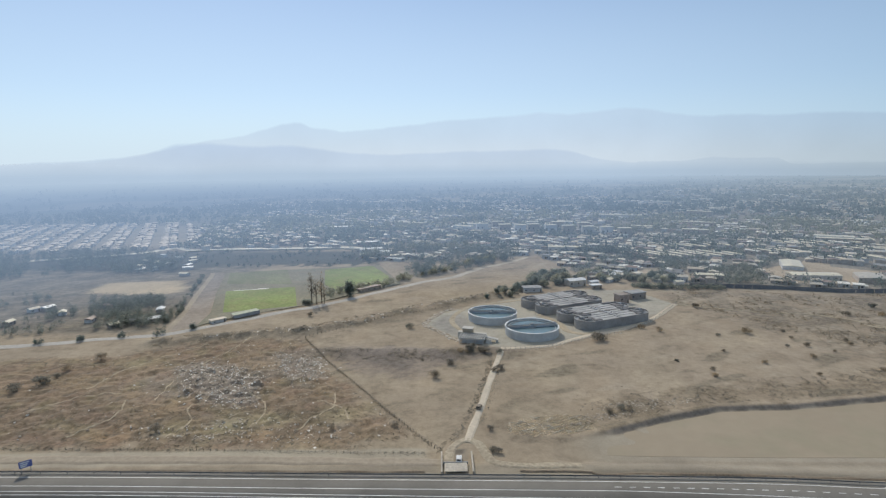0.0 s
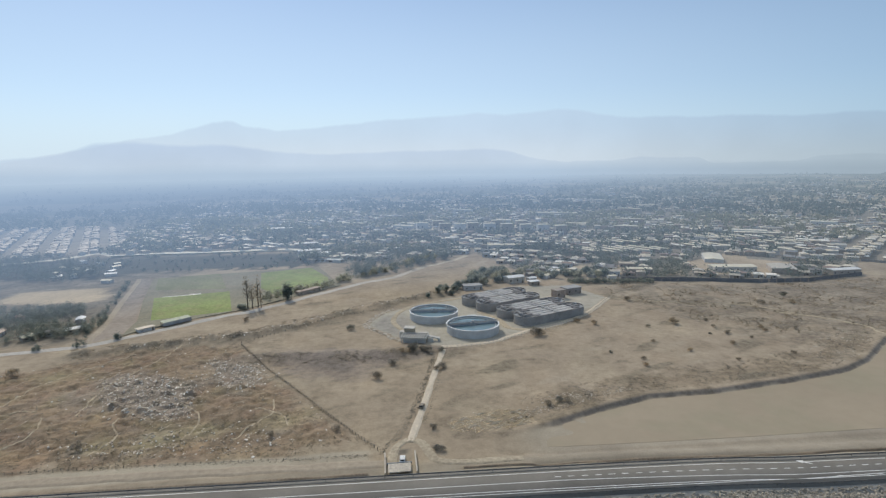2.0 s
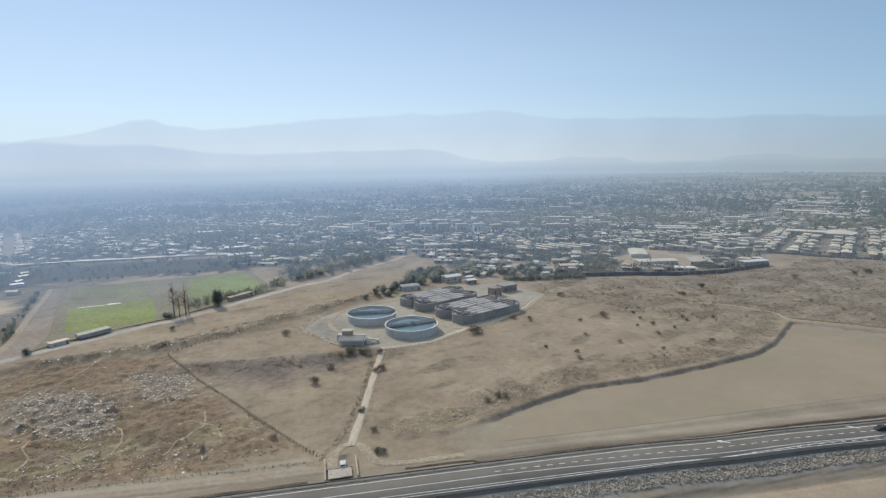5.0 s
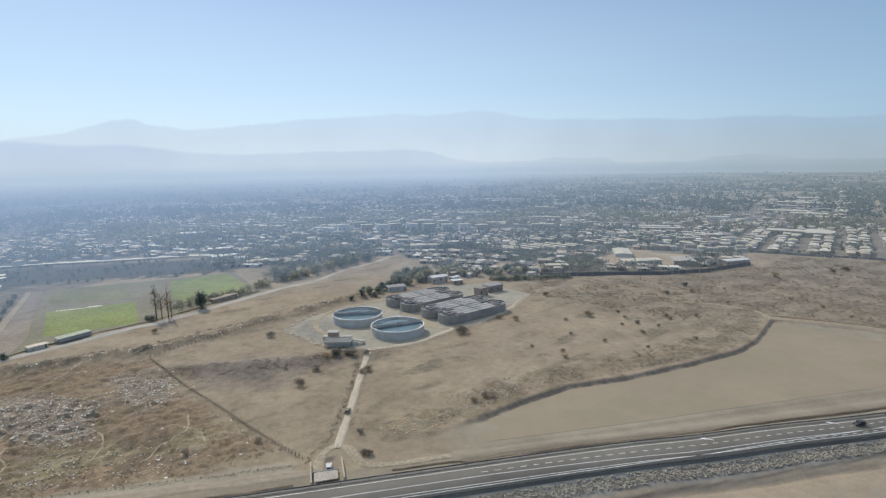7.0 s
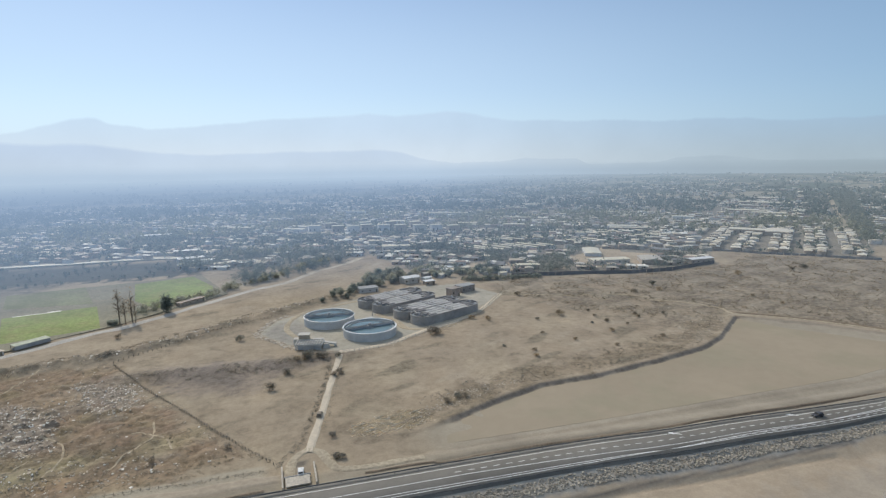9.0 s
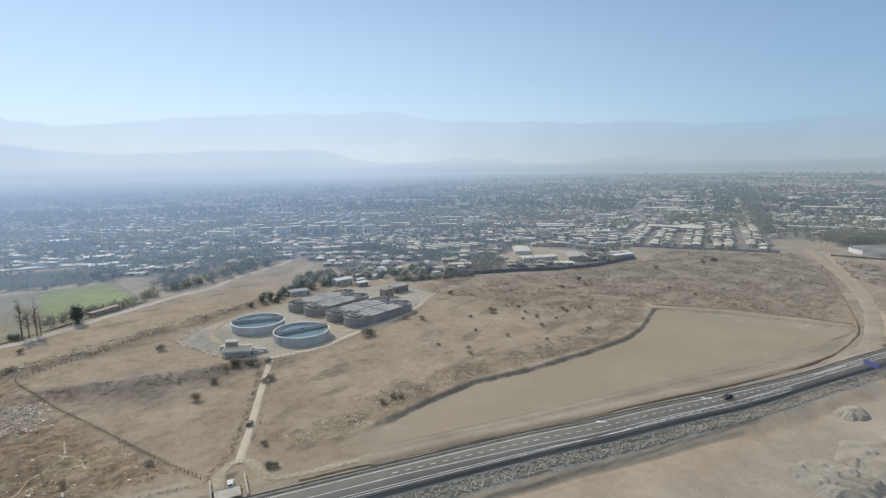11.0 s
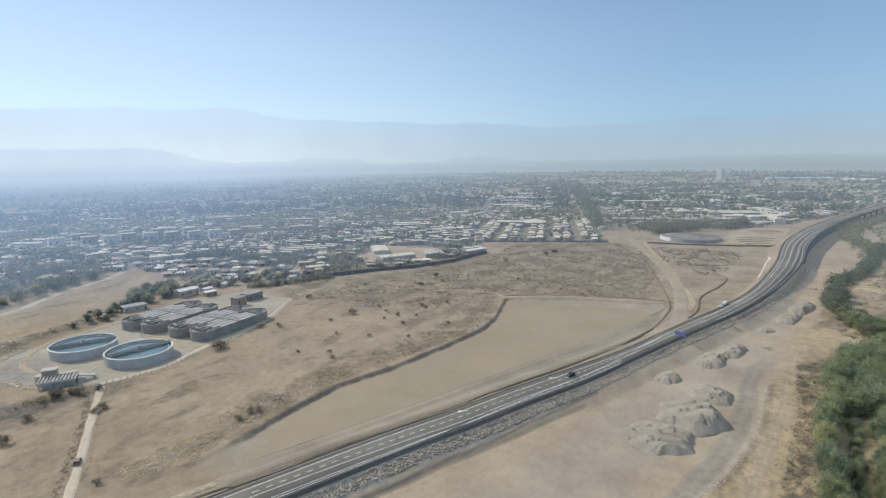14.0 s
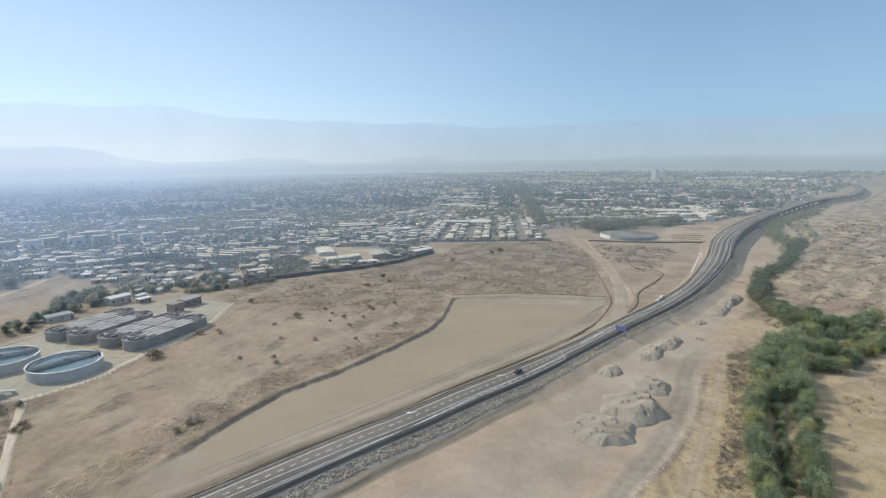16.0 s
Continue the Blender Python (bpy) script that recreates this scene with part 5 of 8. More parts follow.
def clarifier(x, y, turn, label):
    root = thing("clarifier_tank", label, "water tank", Matrix.Translation((x, y, 0)) @ Matrix.Rotation(turn, 4, "Z"), "round clarifier tanks")
    part("wall", Shape().ring(circle(15.0), circle(14.65), -0.3, 4.5), TANKWALL, root)
    part("rim", Shape().ring(circle(15.25), circle(14.5), 4.5, 4.8), WHITE, root, "pale whitewashed rim")
    part("water", Shape().slab(circle(14.66), 3.2, 3.75), WATER, root, "still blue-green water")
    part("launder", Shape().ring(circle(13.4), circle(13.1), 3.4, 4.05), TANKWALL, root)
    part("scum_baffle", Shape().ring(circle(12.2), circle(12.1), 3.6, 4.0), DARKWALL, root)
    part("column", Shape().tube([(0, 0, 3.0), (0, 0, 4.9)], [1.5, 1.5], 24), DARKWALL, root)
    part("feed_well", Shape().ring(circle(2.6, 32), circle(2.5, 32), 3.5, 4.4), DARKWALL, root)
    for sy in (-1.05, 1.05):
        g = part("girder", Shape().box(-15.0, 15.0, sy - 0.14, sy + 0.14, 4.3, 5.1), DARKWALL, root)
        part("hand_rail", Shape().box(-15.0, 15.0, sy - 0.04, sy + 0.04, 5.95, 6.05), STEEL, g)
    part("walkway", Shape().box(-15.0, 15.0, -0.95, 0.95, 4.62, 4.72), STEEL, root)
    part("drive_unit", Shape().box(-0.8, 0.8, -0.7, 0.7, 4.9, 6.1, taper=0.15), DARKWALL, root)
    post = Shape().box(-0.05, 0.05, -0.05, 0.05, 0, 0.9).mesh("rail_post", STEEL)
    for k in range(-7, 8):
        for sy in (-1.05, 1.05):
            part("rail_post", post, None, root, at=Matrix.Translation((k * 2.0, sy, 5.1)))
    return root


clarifier(47.4, 322.5, -0.10, "round grey concrete clarifier with blue water and bridge")
clarifier(66.8, 292.0, 0.15, "round grey concrete clarifier with twin-girder bridge")


TANKSIDE = surface("dark_tank_concrete", (0.335, 0.322, 0.305), 0.85, 0.15, 1.0, 0.2, 0.1, grain=0.12)
HOOD = surface("weathered_hood", (0.20, 0.195, 0.19), 0.7, 0.3, 1.2, 0.25, 0.1)
COVER = surface("weathered_cover_sheet", (0.42, 0.415, 0.40), 0.7, 0.3, 1.2, 0.25, 0.1, grain=0.15)


def reactor(x, y, turn, l, w, label, seed):
    """A long aeration tank with round ends, lengthwise channels, hoods and a cross bridge."""
    r = np.random.RandomState(seed)
    root = thing("aeration_tank", label, "water tank", Matrix.Translation((x, y, 0)) @ Matrix.Rotation(turn, 4, "Z"), "long aeration tanks")
    o, i = stadium(l, w), stadium(l - 0.8, w - 0.8)
    part("wall", Shape().ring(o, i, -0.3, 5.2), TANKSIDE, root)
    part("coping", Shape().ring(stadium(l + 0.3, w + 0.3), stadium(l - 0.9, w - 0.9), 5.2, 5.36), TANKSIDE, root)
    part("liquor", Shape().slab(stadium(l - 0.78, w - 0.78), 4.0, 4.6), FOAM, root, "grey frothy liquor")
    n = 3
    for k in range(1, n + 1):
        yy = -w / 2 + w * k / (n + 1)
        part("channel_wall", Shape().box(-l / 2 + w * 0.45, l / 2 - w * 0.45, yy - 0.25, yy + 0.25, 4.0, 5.15), DARKWALL, root)
    for k in range(n + 1):
        yy = -w / 2 + w * (k + 0.5) / (n + 1)
        x0 = r.uniform(-l * 0.40, -l * 0.30)
        x1 = r.uniform(l * 0.28, l * 0.40)
        part("channel_cover", Shape().box(x0, x1, yy - w * 0.09, yy + w * 0.09, 5.0, 5.3), COVER, root, "pale channel cover")
    for sx in (-1, 1):
        b = Shape()
        m = 9
        for side in (0, 1):
            for k in range(m):
                q = math.pi * k / (m - 1)
                b.v.append((sx * (l / 2 - w * 0.62) + (side - 0.5) * 2.8, math.cos(q) * w * 0.30, 4.9 + 0.8 * math.sin(q)))
        b.f = [(k, k + 1, m + k + 1, m + k) for k in range(m - 1)] + [tuple(range(m)), tuple(range(2 * m - 1, m - 1, -1))]
        part("aerator_hood", b, HOOD, root, "dark curved aerator hood")
        for k in range(n + 1):
            yy = -w / 2 + w * (k + 0.5) / (n + 1)
            x0, long = sx * (l / 2 - w * (0.22 if k in (1, 2) else 0.5)), r.uniform(4.5, 8.0)
            part("channel_hood", Shape().box(min(x0, x0 - sx * long), max(x0, x0 - sx * long), yy - w * 0.085, yy + w * 0.085, 5.0, 5.75, taper=0.35), HOOD, root, "dark ribbed channel hood")
        part("motor", Shape().box(sx * (l / 2 - w * 0.3) - 0.8, sx * (l / 2 - w * 0.3) + 0.8, -0.7, 0.7, 5.0, 6.4, taper=0.1), DARKWALL, root)
    br = part("bridge", Shape().box(-0.9, 0.9, -w / 2 - 0.4, w / 2 + 0.4, 5.4, 5.65), DARKWALL, root, "dark cross bridge")
    for sx in (-0.85, 0.85):
        part("hand_rail", Shape().box(sx - 0.04, sx + 0.04, -w / 2 - 0.4, w / 2 + 0.4, 6.5, 6.6), STEEL, br)
    return root


TURN = radians(24)
ux, uy = math.cos(TURN), math.sin(TURN)
for cx, cy, side, l, seed in ((115, 317.5, -1, 52, 1), (114, 318, 1, 52, 2), (97, 350.5, -1, 50, 3), (97, 351.5, 1, 52, 4)):
    d = 7.7 * side
    reactor(cx - uy * d, cy + ux * d, TURN, l, 15, "long concrete aeration tank with rounded ends and covers", seed)


PALE_CONCRETE = surface("pale_weathered_concrete", (0.56, 0.54, 0.49), 0.85, 0.15, 1.0, 0.15, 0.1, grain=0.12)


def screen_house(x, y, turn):
    root = thing("screen_house", "concrete inlet works on columns with slatted channels", "plant building", Matrix.Translation((x, y, 0)) @ Matrix.Rotation(turn, 4, "Z"))
    part("deck", Shape().box(-7, 7, -4.4, 4.4, 2.5, 2.85), PALE_CONCRETE, root)
    for sx in (-6.4, -2.1, 2.1, 6.4):
        for sy in (-3.9, 3.9):
            part("column", Shape().box(sx - 0.25, sx + 0.25, sy - 0.25, sy + 0.25, -0.3, 2.5), PALE_CONCRETE, root)
    part("tank_bottom", Shape().box(-5.8, 5.8, -2.9, 3.6, -0.3, 2.5), TANKWALL, root)
    for k in range(11):
        part("channel_wall", Shape().box(-7.0 + k * 1.36, -6.58 + k * 1.36, -4.3, 4.3, 2.85, 3.45), PALE_CONCRETE, root)
    # dark slabs stand in for the shaded gaps between the slats
    for k in range(10):
        part("channel_water", Shape().box(-6.68 + k * 1.36, -5.54 + k * 1.36, -4.2, 4.2, 2.85, 3.0), HOOD, root, "dark gap between channel walls")
    for sy in (-4.35, -1.45, 1.45, 4.35):
        part("cross_wall", Shape().box(-7, 7, sy - 0.12, sy + 0.12, 2.86, 3.48), PALE_CONCRETE, root)
    part("cabin", Shape().box(-6.6, -1.2, 4.6, 8.6, -0.2, 5.6), PALE, root, "pale control cabin")
    part("cabin_roof", Shape().box(-6.9, -0.9, 4.3, 8.9, 5.6, 5.85), PALE_CONCRETE, root)
    part("cabin_annex", Shape().box(-9.4, -6.6, 5.0, 8.2, -0.2, 3.4), PALE_CONCRETE, root)
    part("pipe_gallery", Shape().box(1.0, 6.5, 4.6, 6.4, 0.6, 3.4), PALE_CONCRETE, root)
    part("stair", Shape().box(7.0, 10.5, -1.2, 0.2, -0.1, 2.2, taper=0.4), PALE_CONCRETE, root)
    part("ramp_slab", Shape().add([(7, 1.0, 2.3), (7, 3.6, 2.3), (13.5, 3.6, 1.2), (13.5, 1.0, 1.2), (7, 1.0, 2.8), (7, 3.6, 2.8), (13.5, 3.6, 1.7), (13.5, 1.0, 1.7)],
                                  [(3, 2, 1, 0), (4, 5, 6, 7), (0, 1, 5, 4), (1, 2, 6, 5), (2, 3, 7, 6), (3, 0, 4, 7)]), PALE_CONCRETE, root)
    part("ramp_foot", Shape().box(12.6, 13.4, 1.2, 3.4, -0.2, 1.25), PALE_CONCRETE, root)
    return root


screen_house(32.5, 279, -0.25)


def shed(name, label, category, x, y, w, d, h, turn, roof=None, wall=None, rise=0.0, group="", far=lambda m: m):
    """A building with a low gabled roof that stands past its walls."""
    z = ground_z(x, y)
    root = thing(name, label, category, Matrix.Translation((x, y, z)) @ Matrix.Rotation(turn, 4, "Z"), group)
    part("wall", Shape().box(-w / 2, w / 2, -d / 2, d / 2, -0.4, h), far(wall or WALLS), root)
    e = 0.4
    if rise:
        s = Shape().add([(-w / 2 - e, -d / 2 - e, h - 0.1), (w / 2 + e, -d / 2 - e, h - 0.1), (w / 2 + e, d / 2 + e, h - 0.1), (-w / 2 - e, d / 2 + e, h - 0.1), (-w / 2 - e, 0, h + rise), (w / 2 + e, 0, h + rise)],
                        [(3, 2, 1, 0), (0, 1, 5, 4), (2, 3, 4, 5), (1, 2, 5), (3, 0, 4)])
    else:
        s = Shape().box(-w / 2 - e, w / 2 + e, -d / 2 - e, d / 2 + e, h, h + 0.35)
    part("roof", s, far(roof or ROOFS), root)
    for k in range(max(1, int(w / 6))):
        part("window", Shape().box(-w / 2 + 1.2 + k * 6, -w / 2 + 2.4 + k * 6, -d / 2 - 0.03, -d / 2 + 0.05, h * 0.4, h * 0.6), far(BLACK), root)
    part("door", Shape().box(w / 2 - 1.6, w / 2 - 0.6, -d / 2 - 0.03, -d / 2 + 0.05, 0, 2.05), far(WOOD), root)
    return root


HAZY = {}


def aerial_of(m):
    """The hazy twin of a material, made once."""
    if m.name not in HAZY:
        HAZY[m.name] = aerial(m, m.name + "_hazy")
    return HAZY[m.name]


shed("blower_house", "white-roofed plant building behind the tanks", "plant building", 121, 412, 14, 9, 5.0, 0.3, WHITE, None, 1.0)
for k, (x, y) in enumerate(((129, 424), (141, 433), (152, 424), (160, 441), (176, 431), (190, 421), (168, 453), (147, 447), (203, 411), (136, 414), (182, 444))):
    shed("garden_hut", "small hut among trees behind the works", "hut", x, y, 6 + k % 4 * 1.5, 5, 2.8, 0.4 * k, (WHITE, ROOFS, CREAM)[k % 3], None, 0.6, "huts behind the works", aerial_of)
shed("pump_house", "small concrete pump house between the tanks", "plant building", 70, 311, 5, 4, 3.2, 0.3, TANKWALL)
shed("switch_house", "tan plant cabin beyond the aeration tanks", "plant building", 140, 358.5, 8, 6, 5.6, 0.4, surface("brown_roof", (0.36, 0.32, 0.285), 0.8, 0.1, 0.8, 0.2, 0.1), surface("tan_render_wall", (0.42, 0.345, 0.295), 0.9, 0.2, 1.0, 0.2, 0.1))
shed("plant_store", "grey store beyond the aeration tanks", "plant building", 153, 369, 13, 8, 4.6, 0.4, DARKWALL, surface("brown_grey_wall", (0.34, 0.30, 0.27), 0.9, 0.2, 1.0, 0.2, 0.1))
shed("site_office", "low grey office in the works' garden", "plant building", 84, 395, 14, 8, 3.2, 0.1, DARKWALL, TANKWALL)
shed("site_shed", "small pale shed in the works' garden", "plant building", 134, 400, 8, 5, 3.0, 0.2, WHITE)


# ---- sports field ----
def sheet(name, label, poly, material, lift):
    s = Shape().slab(poly, lift - 0.3, lift)
    return tagged(new(name, s.mesh(name, material)), label, "field", kind="structure")


MUD = surface("pond_mud", (0.375, 0.315, 0.232), 0.8, 0.012, 0.2, 0.08, 0.0, tint=(0.335, 0.30, 0.215), grain=0.04, spec=0.12)
shore = offset_line(np.array(BASIN[1:15]), -2.6)
sheet("field_mud", "smooth drying mud on the basin floor", [tuple(p) for p in shore] + [(307, 157.5), (279, 160.6), (258, 158.5), (209, 160.2), (170, 161), (128, 162), (84, 164), (62, 165.5)], MUD, -1.29)
sheet("field_worn", "worn grey-green sports ground", [(-133, 312), (-127, 322), (-100, 345), (-76, 361), (-46, 395), (-17, 424), (-44, 508), (-100, 495), (-180, 478), (-158, 404), (-137, 343)], aerial(DRYTURF, "turf_in_haze"), 0.55)
sheet("field_pitch", "green mown football pitch", [(-129, 343), (-118, 347), (-84, 358), (-101, 417), (-151, 404)], aerial(GRASS, "turf_in_haze"), 0.58)
sheet("field_pitch", "green mown practice pitch", [(-61, 395), (-27, 425), (-30, 455), (-50, 503), (-92, 487), (-79, 424)], aerial(GRASS, "turf_in_haze"), 0.58)
sheet("field_pitch", "half-dry practice pitch", [(-161, 431), (-106, 427), (-128, 490), (-176, 477)], aerial(surface("dry_green_turf", (0.225, 0.235, 0.135), 0.9, 0.03, 0.6, 0.2, 0.2, tint=(0.26, 0.24, 0.165)), "dry_turf_in_haze"), 0.58)
root = thing("pitch_marking", "rubbed white touchline on the pitch", "pitch marking", Matrix.Translation((-150, 405, 0.58)))
part("line", Shape().box(4, 30, -0.5, 0.5, 0, 0.01, turn=0.22), LINE, root)
part("end_line", Shape().box(22, 30, 1.2, 2.4, 0, 0.01, turn=0.22), LINE, root)


def grandstand(x, y, turn, w, label):
    root = thing("grandstand", label, "grandstand", Matrix.Translation((x, y, 0.5)) @ Matrix.Rotation(turn, 4, "Z") @ Matrix.Diagonal((1, 1, 0.72, 1)))
    for k in range(3):
        part("tier", Shape().box(-w / 2, w / 2, k * 0.9 - 1.2, k * 0.9 - 0.3, 0, 2.2 - k * 0.6), CONCRETE, root)
    part("roof", Shape().add([(-w / 2, -2.4, 3.0), (w / 2, -2.4, 3.0), (w / 2, 2.6, 3.5), (-w / 2, 2.6, 3.5), (-w / 2, -2.4, 3.2), (w / 2, -2.4, 3.2), (w / 2, 2.6, 3.7), (-w / 2, 2.6, 3.7)],
                             [(3, 2, 1, 0), (4, 5, 6, 7), (0, 1, 5, 4), (1, 2, 6, 5), (2, 3, 7, 6), (3, 0, 4, 7)]), surface("faded_green_sheet", (0.44, 0.47, 0.36), 0.7, 0.1, 0.6, 0.12, 0.0), root, "faded pale-green sheet roof")
    part("back_wall", Shape().box(-w / 2, w / 2, -2.2, -2.0, 0, 3.0), DARKWALL, root)
    for k in range(int(w / 5) + 1):
        part("column", Shape().box(-w / 2 + k * 5 - 0.1, -w / 2 + k * 5 + 0.1, 2.2, 2.4, 0, 3.5), STEEL, root)
    return root


grandstand(-111, 335.5, 0.78, 17, "long grandstand with a pale sheet roof")
shed("changing_room", "low dark changing room beside the grandstand", "hut", -124, 323, 9, 4, 2.0, 0.78)
shed("club_house", "low pale building along the second pitch", "hut", -40, 404, 20, 4, 2.6, 0.80)


# ---- earth berms beside the works ----
BERM = surface("turned_brown_earth", (0.27, 0.215, 0.155), 0.95, 0.1, 1.5, 0.25, 0.6)


def berm(label, pts, w=1.6, h=0.9):
    line = smooth_line(pts, 2.0)
    n = len(line)
    k = 1 + 0.25 * np.sin(np.arange(n) * 1.3) * np.sin(np.arange(n) * 0.41)
    a, b, c, d = offset_line(line, w * k), offset_line(line, 0.3 * w), offset_line(line, -0.3 * w), offset_line(line, -w * k)
    v = np.concatenate([np.column_stack([m, height(m[:, 0], m[:, 1]) + z]) for m, z in ((a, -0.15), (b, h), (c, h), (d, -0.15))])
    i = np.arange(4 * n).reshape(4, n)
    q = np.stack([i[:-1, :-1], i[1:, :-1], i[1:, 1:], i[:-1, 1:]], -1).reshape(-1, 4)
    return tagged(new("earth_berm", big_mesh("earth_berm", v, q, BERM, True)), label, "earth berm")


berm("brown earth berm between basin and motorway", [(40, 154.5), (68, 152.8), (98, 152), (120, 150.2), (144, 148), (175, 146.6), (211, 143.8), (258, 141.6)], 0.7, 0.45)
berm("brown earth berm on the works road bend", [(258, 142.2), (285, 143.5), (305.5, 147.5), (339, 157), (366, 171.5)], 1.0, 0.6)
berm("dark earth bank along the works road", [(366, 171.5), (413, 203.5), (470, 244), (530, 285)], 1.0, 0.45)
berm("dark ditch bank past the works road", [(331, 140.5), (352, 145), (378.6, 155.7), (400, 160), (420, 161.5), (445, 166), (462.6, 173), (470, 185)], 1.2, 0.65)
berm("earth bank on the basin's far edge", [(289, 254), (318, 226.5), (344, 192), (357, 169)], 1.2, 0.6)
berm("brown bank along the frontage track", [(-300, 160), (-190, 158.6), (-120, 158), (-60, 156.4), (-18, 154.9), (10, 154.3)], 0.9, 0.5)


# sheds and cottages along the town road
for k, (x, y) in enumerate(((-186, 332), (-175, 323), (-166, 327), (-184, 315), (-261, 353), (-254, 357), (-254, 323), (-206, 327), (-173, 349), (-236, 345), (-215, 360))):
    shed("cottage", "small pale cottage among dark trees", "cottage", x, y, 5.5 + k % 3, 4.4, 2.4, 0.3 + 0.2 * k, (CREAM, ROOFS, WHITE)[k % 3], None, 0.9, "cottages", lambda m: aerial_of(m))
for k, (x, y) in enumerate(((-286, 541), (-254, 523), (-238, 537), (-267, 495), (-256, 500), (-286, 575), (-214, 470), (-225, 500), (-245, 555), (-232, 515), (-270, 530), (-262, 560), (-276, 512))):
    shed("garden_hut", "small white hut among garden trees", "hut", x, y, 6 + k % 4, 5, 2.6, 0.5 * k, WHITE if k % 2 else CREAM, None, 0.6, "garden huts", lambda m: aerial_of(m))

TRAIL = surface("trodden_earth", (0.47, 0.39, 0.275), 0.95, 0.1, 0.8, 0.2, 0.3)
# thin foot trails over the dumping ground
for pts in ([(-38, 183), (-34, 192), (-28, 201), (-30, 215)], [(-56, 185), (-54, 196), (-58, 208), (-66, 214)], [(-104, 210), (-106, 240), (-96, 268), (-92, 290)], [(-140, 222), (-134, 250), (-112, 280)], [(-120, 180), (-112, 196), (-116, 210)],
            [(-84, 178), (-80, 190), (-86, 202), (-82, 214)], [(-20, 190), (-24, 200), (-36, 208)], [(-150, 200), (-138, 214), (-120, 218)], [(-70, 190), (-64, 198), (-70, 206)]):
    earth_track("track_foot", "thin pale foot trail through dry weeds", pts, 0.8, TRAIL, 0.14, 1.0)


# ---- plants ----
def leaf_cloud(rs, clumps, leaves, radii, size, base, flat=0.75, spread=0.3):
    """Leaves as small bent quads, gathered in clumps over an uneven crown."""
    c = rs.normal(size=(clumps, 3))
    c /= np.linalg.norm(c, axis=1)[:, None]
    c *= rs.uniform(0.35, 1.0, (clumps, 1)) ** 0.5
    c *= np.array(radii) * rs.uniform(0.8, 1.1, (clumps, 1))
    p = np.repeat(c, leaves, 0) + rs.normal(size=(clumps * leaves, 3)) * np.array(radii) * spread * np.repeat(rs.uniform(0.6, 1.2, (clumps, 1)), leaves, 0)
    p = p + np.array((0, 0, base))
    p[:, 2] = np.maximum(p[:, 2], 0.15)
    return leaf_quads(rs, p, size * rs.uniform(0.6, 1.4, (len(p), 1)), flat)


def leaf_quads(rs, p, s, flat=0.75):
    n = len(p)
    u = rs.normal(size=(n, 3))
    u[:, 2] *= flat
    u /= np.linalg.norm(u, axis=1)[:, None]
    w = np.cross(u, rs.normal(size=(n, 3)))
    w /= np.linalg.norm(w, axis=1)[:, None] + 1e-9
    v = np.stack([p - u * s, p - w * s * 0.6, p + u * s, p + w * s * 0.6], 1).reshape(-1, 3)
    return v, np.arange(n * 4).reshape(n, 4)


def limbs(rs, h, r, count, reach, lean=0.1):
    """A tapered trunk with rising limbs."""
    s = Shape()
    top = (rs.uniform(-lean, lean) * h, rs.uniform(-lean, lean) * h, h)
    s.tube([(0, 0, -0.3), (top[0] * 0.3, top[1] * 0.3, h * 0.4), top], [r, r * 0.7, r * 0.2], 7)
    for k in range(count):
        q, z = rs.uniform(0, 6.28), h * rs.uniform(0.3, 0.75)
        x, y = top[0] * z / h, top[1] * z / h
        e = reach * rs.uniform(0.6, 1.0)
        s.tube([(x, y, z), (x + math.cos(q) * e * 0.5, y + math.sin(q) * e * 0.5, z + e * 0.45), (x + math.cos(q) * e, y + math.sin(q) * e, z + e * 0.8)], [r * 0.45, r * 0.28, r * 0.08], 5)
    return s


def make_tree(name, label, category, seed, h, rad, leaf, clumps, leaves, size, trunk=0.35, squash=0.42, centre=0.62):
    rs = np.random.RandomState(seed)
    root = thing(name, label, category)
    part("trunk", limbs(rs, h * 0.8, trunk, 6, rad * 0.8), BARK, root)
    v, q = leaf_cloud(rs, clumps, leaves, (rad, rad, h * squash), size, h * centre)
    part("crown", big_mesh("crown", v, q, leaf), None, root)
    return root


def plant(proto, x, y, scale, turn, used, label="", z=None):
    m = Matrix.Translation((x, y, (ground_z(x, y) if z is None else z) - 0.05)) @ Matrix.Rotation(turn, 4, "Z") @ Matrix.Diagonal((scale, scale, scale, 1))
    if id(proto) not in used:
        used.add(id(proto))
        proto.matrix_basis = m
        ob = proto
    else:
        ob = copy_thing(proto, Matrix.Translation(m.translation) @ Matrix.Rotation(turn, 4, "Z") @ Matrix.Diagonal((scale / proto.scale[0],) * 3 + (1,)))
    if label:
        ob["label"] = label
    return ob


def spread(rs, n, poly, power=0.0, seed=0, size=25):
    """Random places in an outline, thicker where the relief noise is high."""
    x0, x1 = min(p[0] for p in poly), max(p[0] for p in poly)
    y0, y1 = min(p[1] for p in poly), max(p[1] for p in poly)
    area = abs(sum(a[0] * b[1] - a[1] * b[0] for a, b in zip(poly, poly[1:] + poly[:1]))) / 2
    m = int(min(400000, n * 3 * (x1 - x0) * (y1 - y0) / area))
    p = np.column_stack([rs.uniform(x0, x1, m), rs.uniform(y0, y1, m)])
    ok = inside(poly, p[:, 0], p[:, 1])
    if power:
        ok &= rs.uniform(0, 1, len(p)) < np.clip(0.5 + power * wobble(p[:, 0], p[:, 1], size, seed), 0.02, 1)
    return p[ok][:n]


used = set()
rs = np.random.RandomState(11)
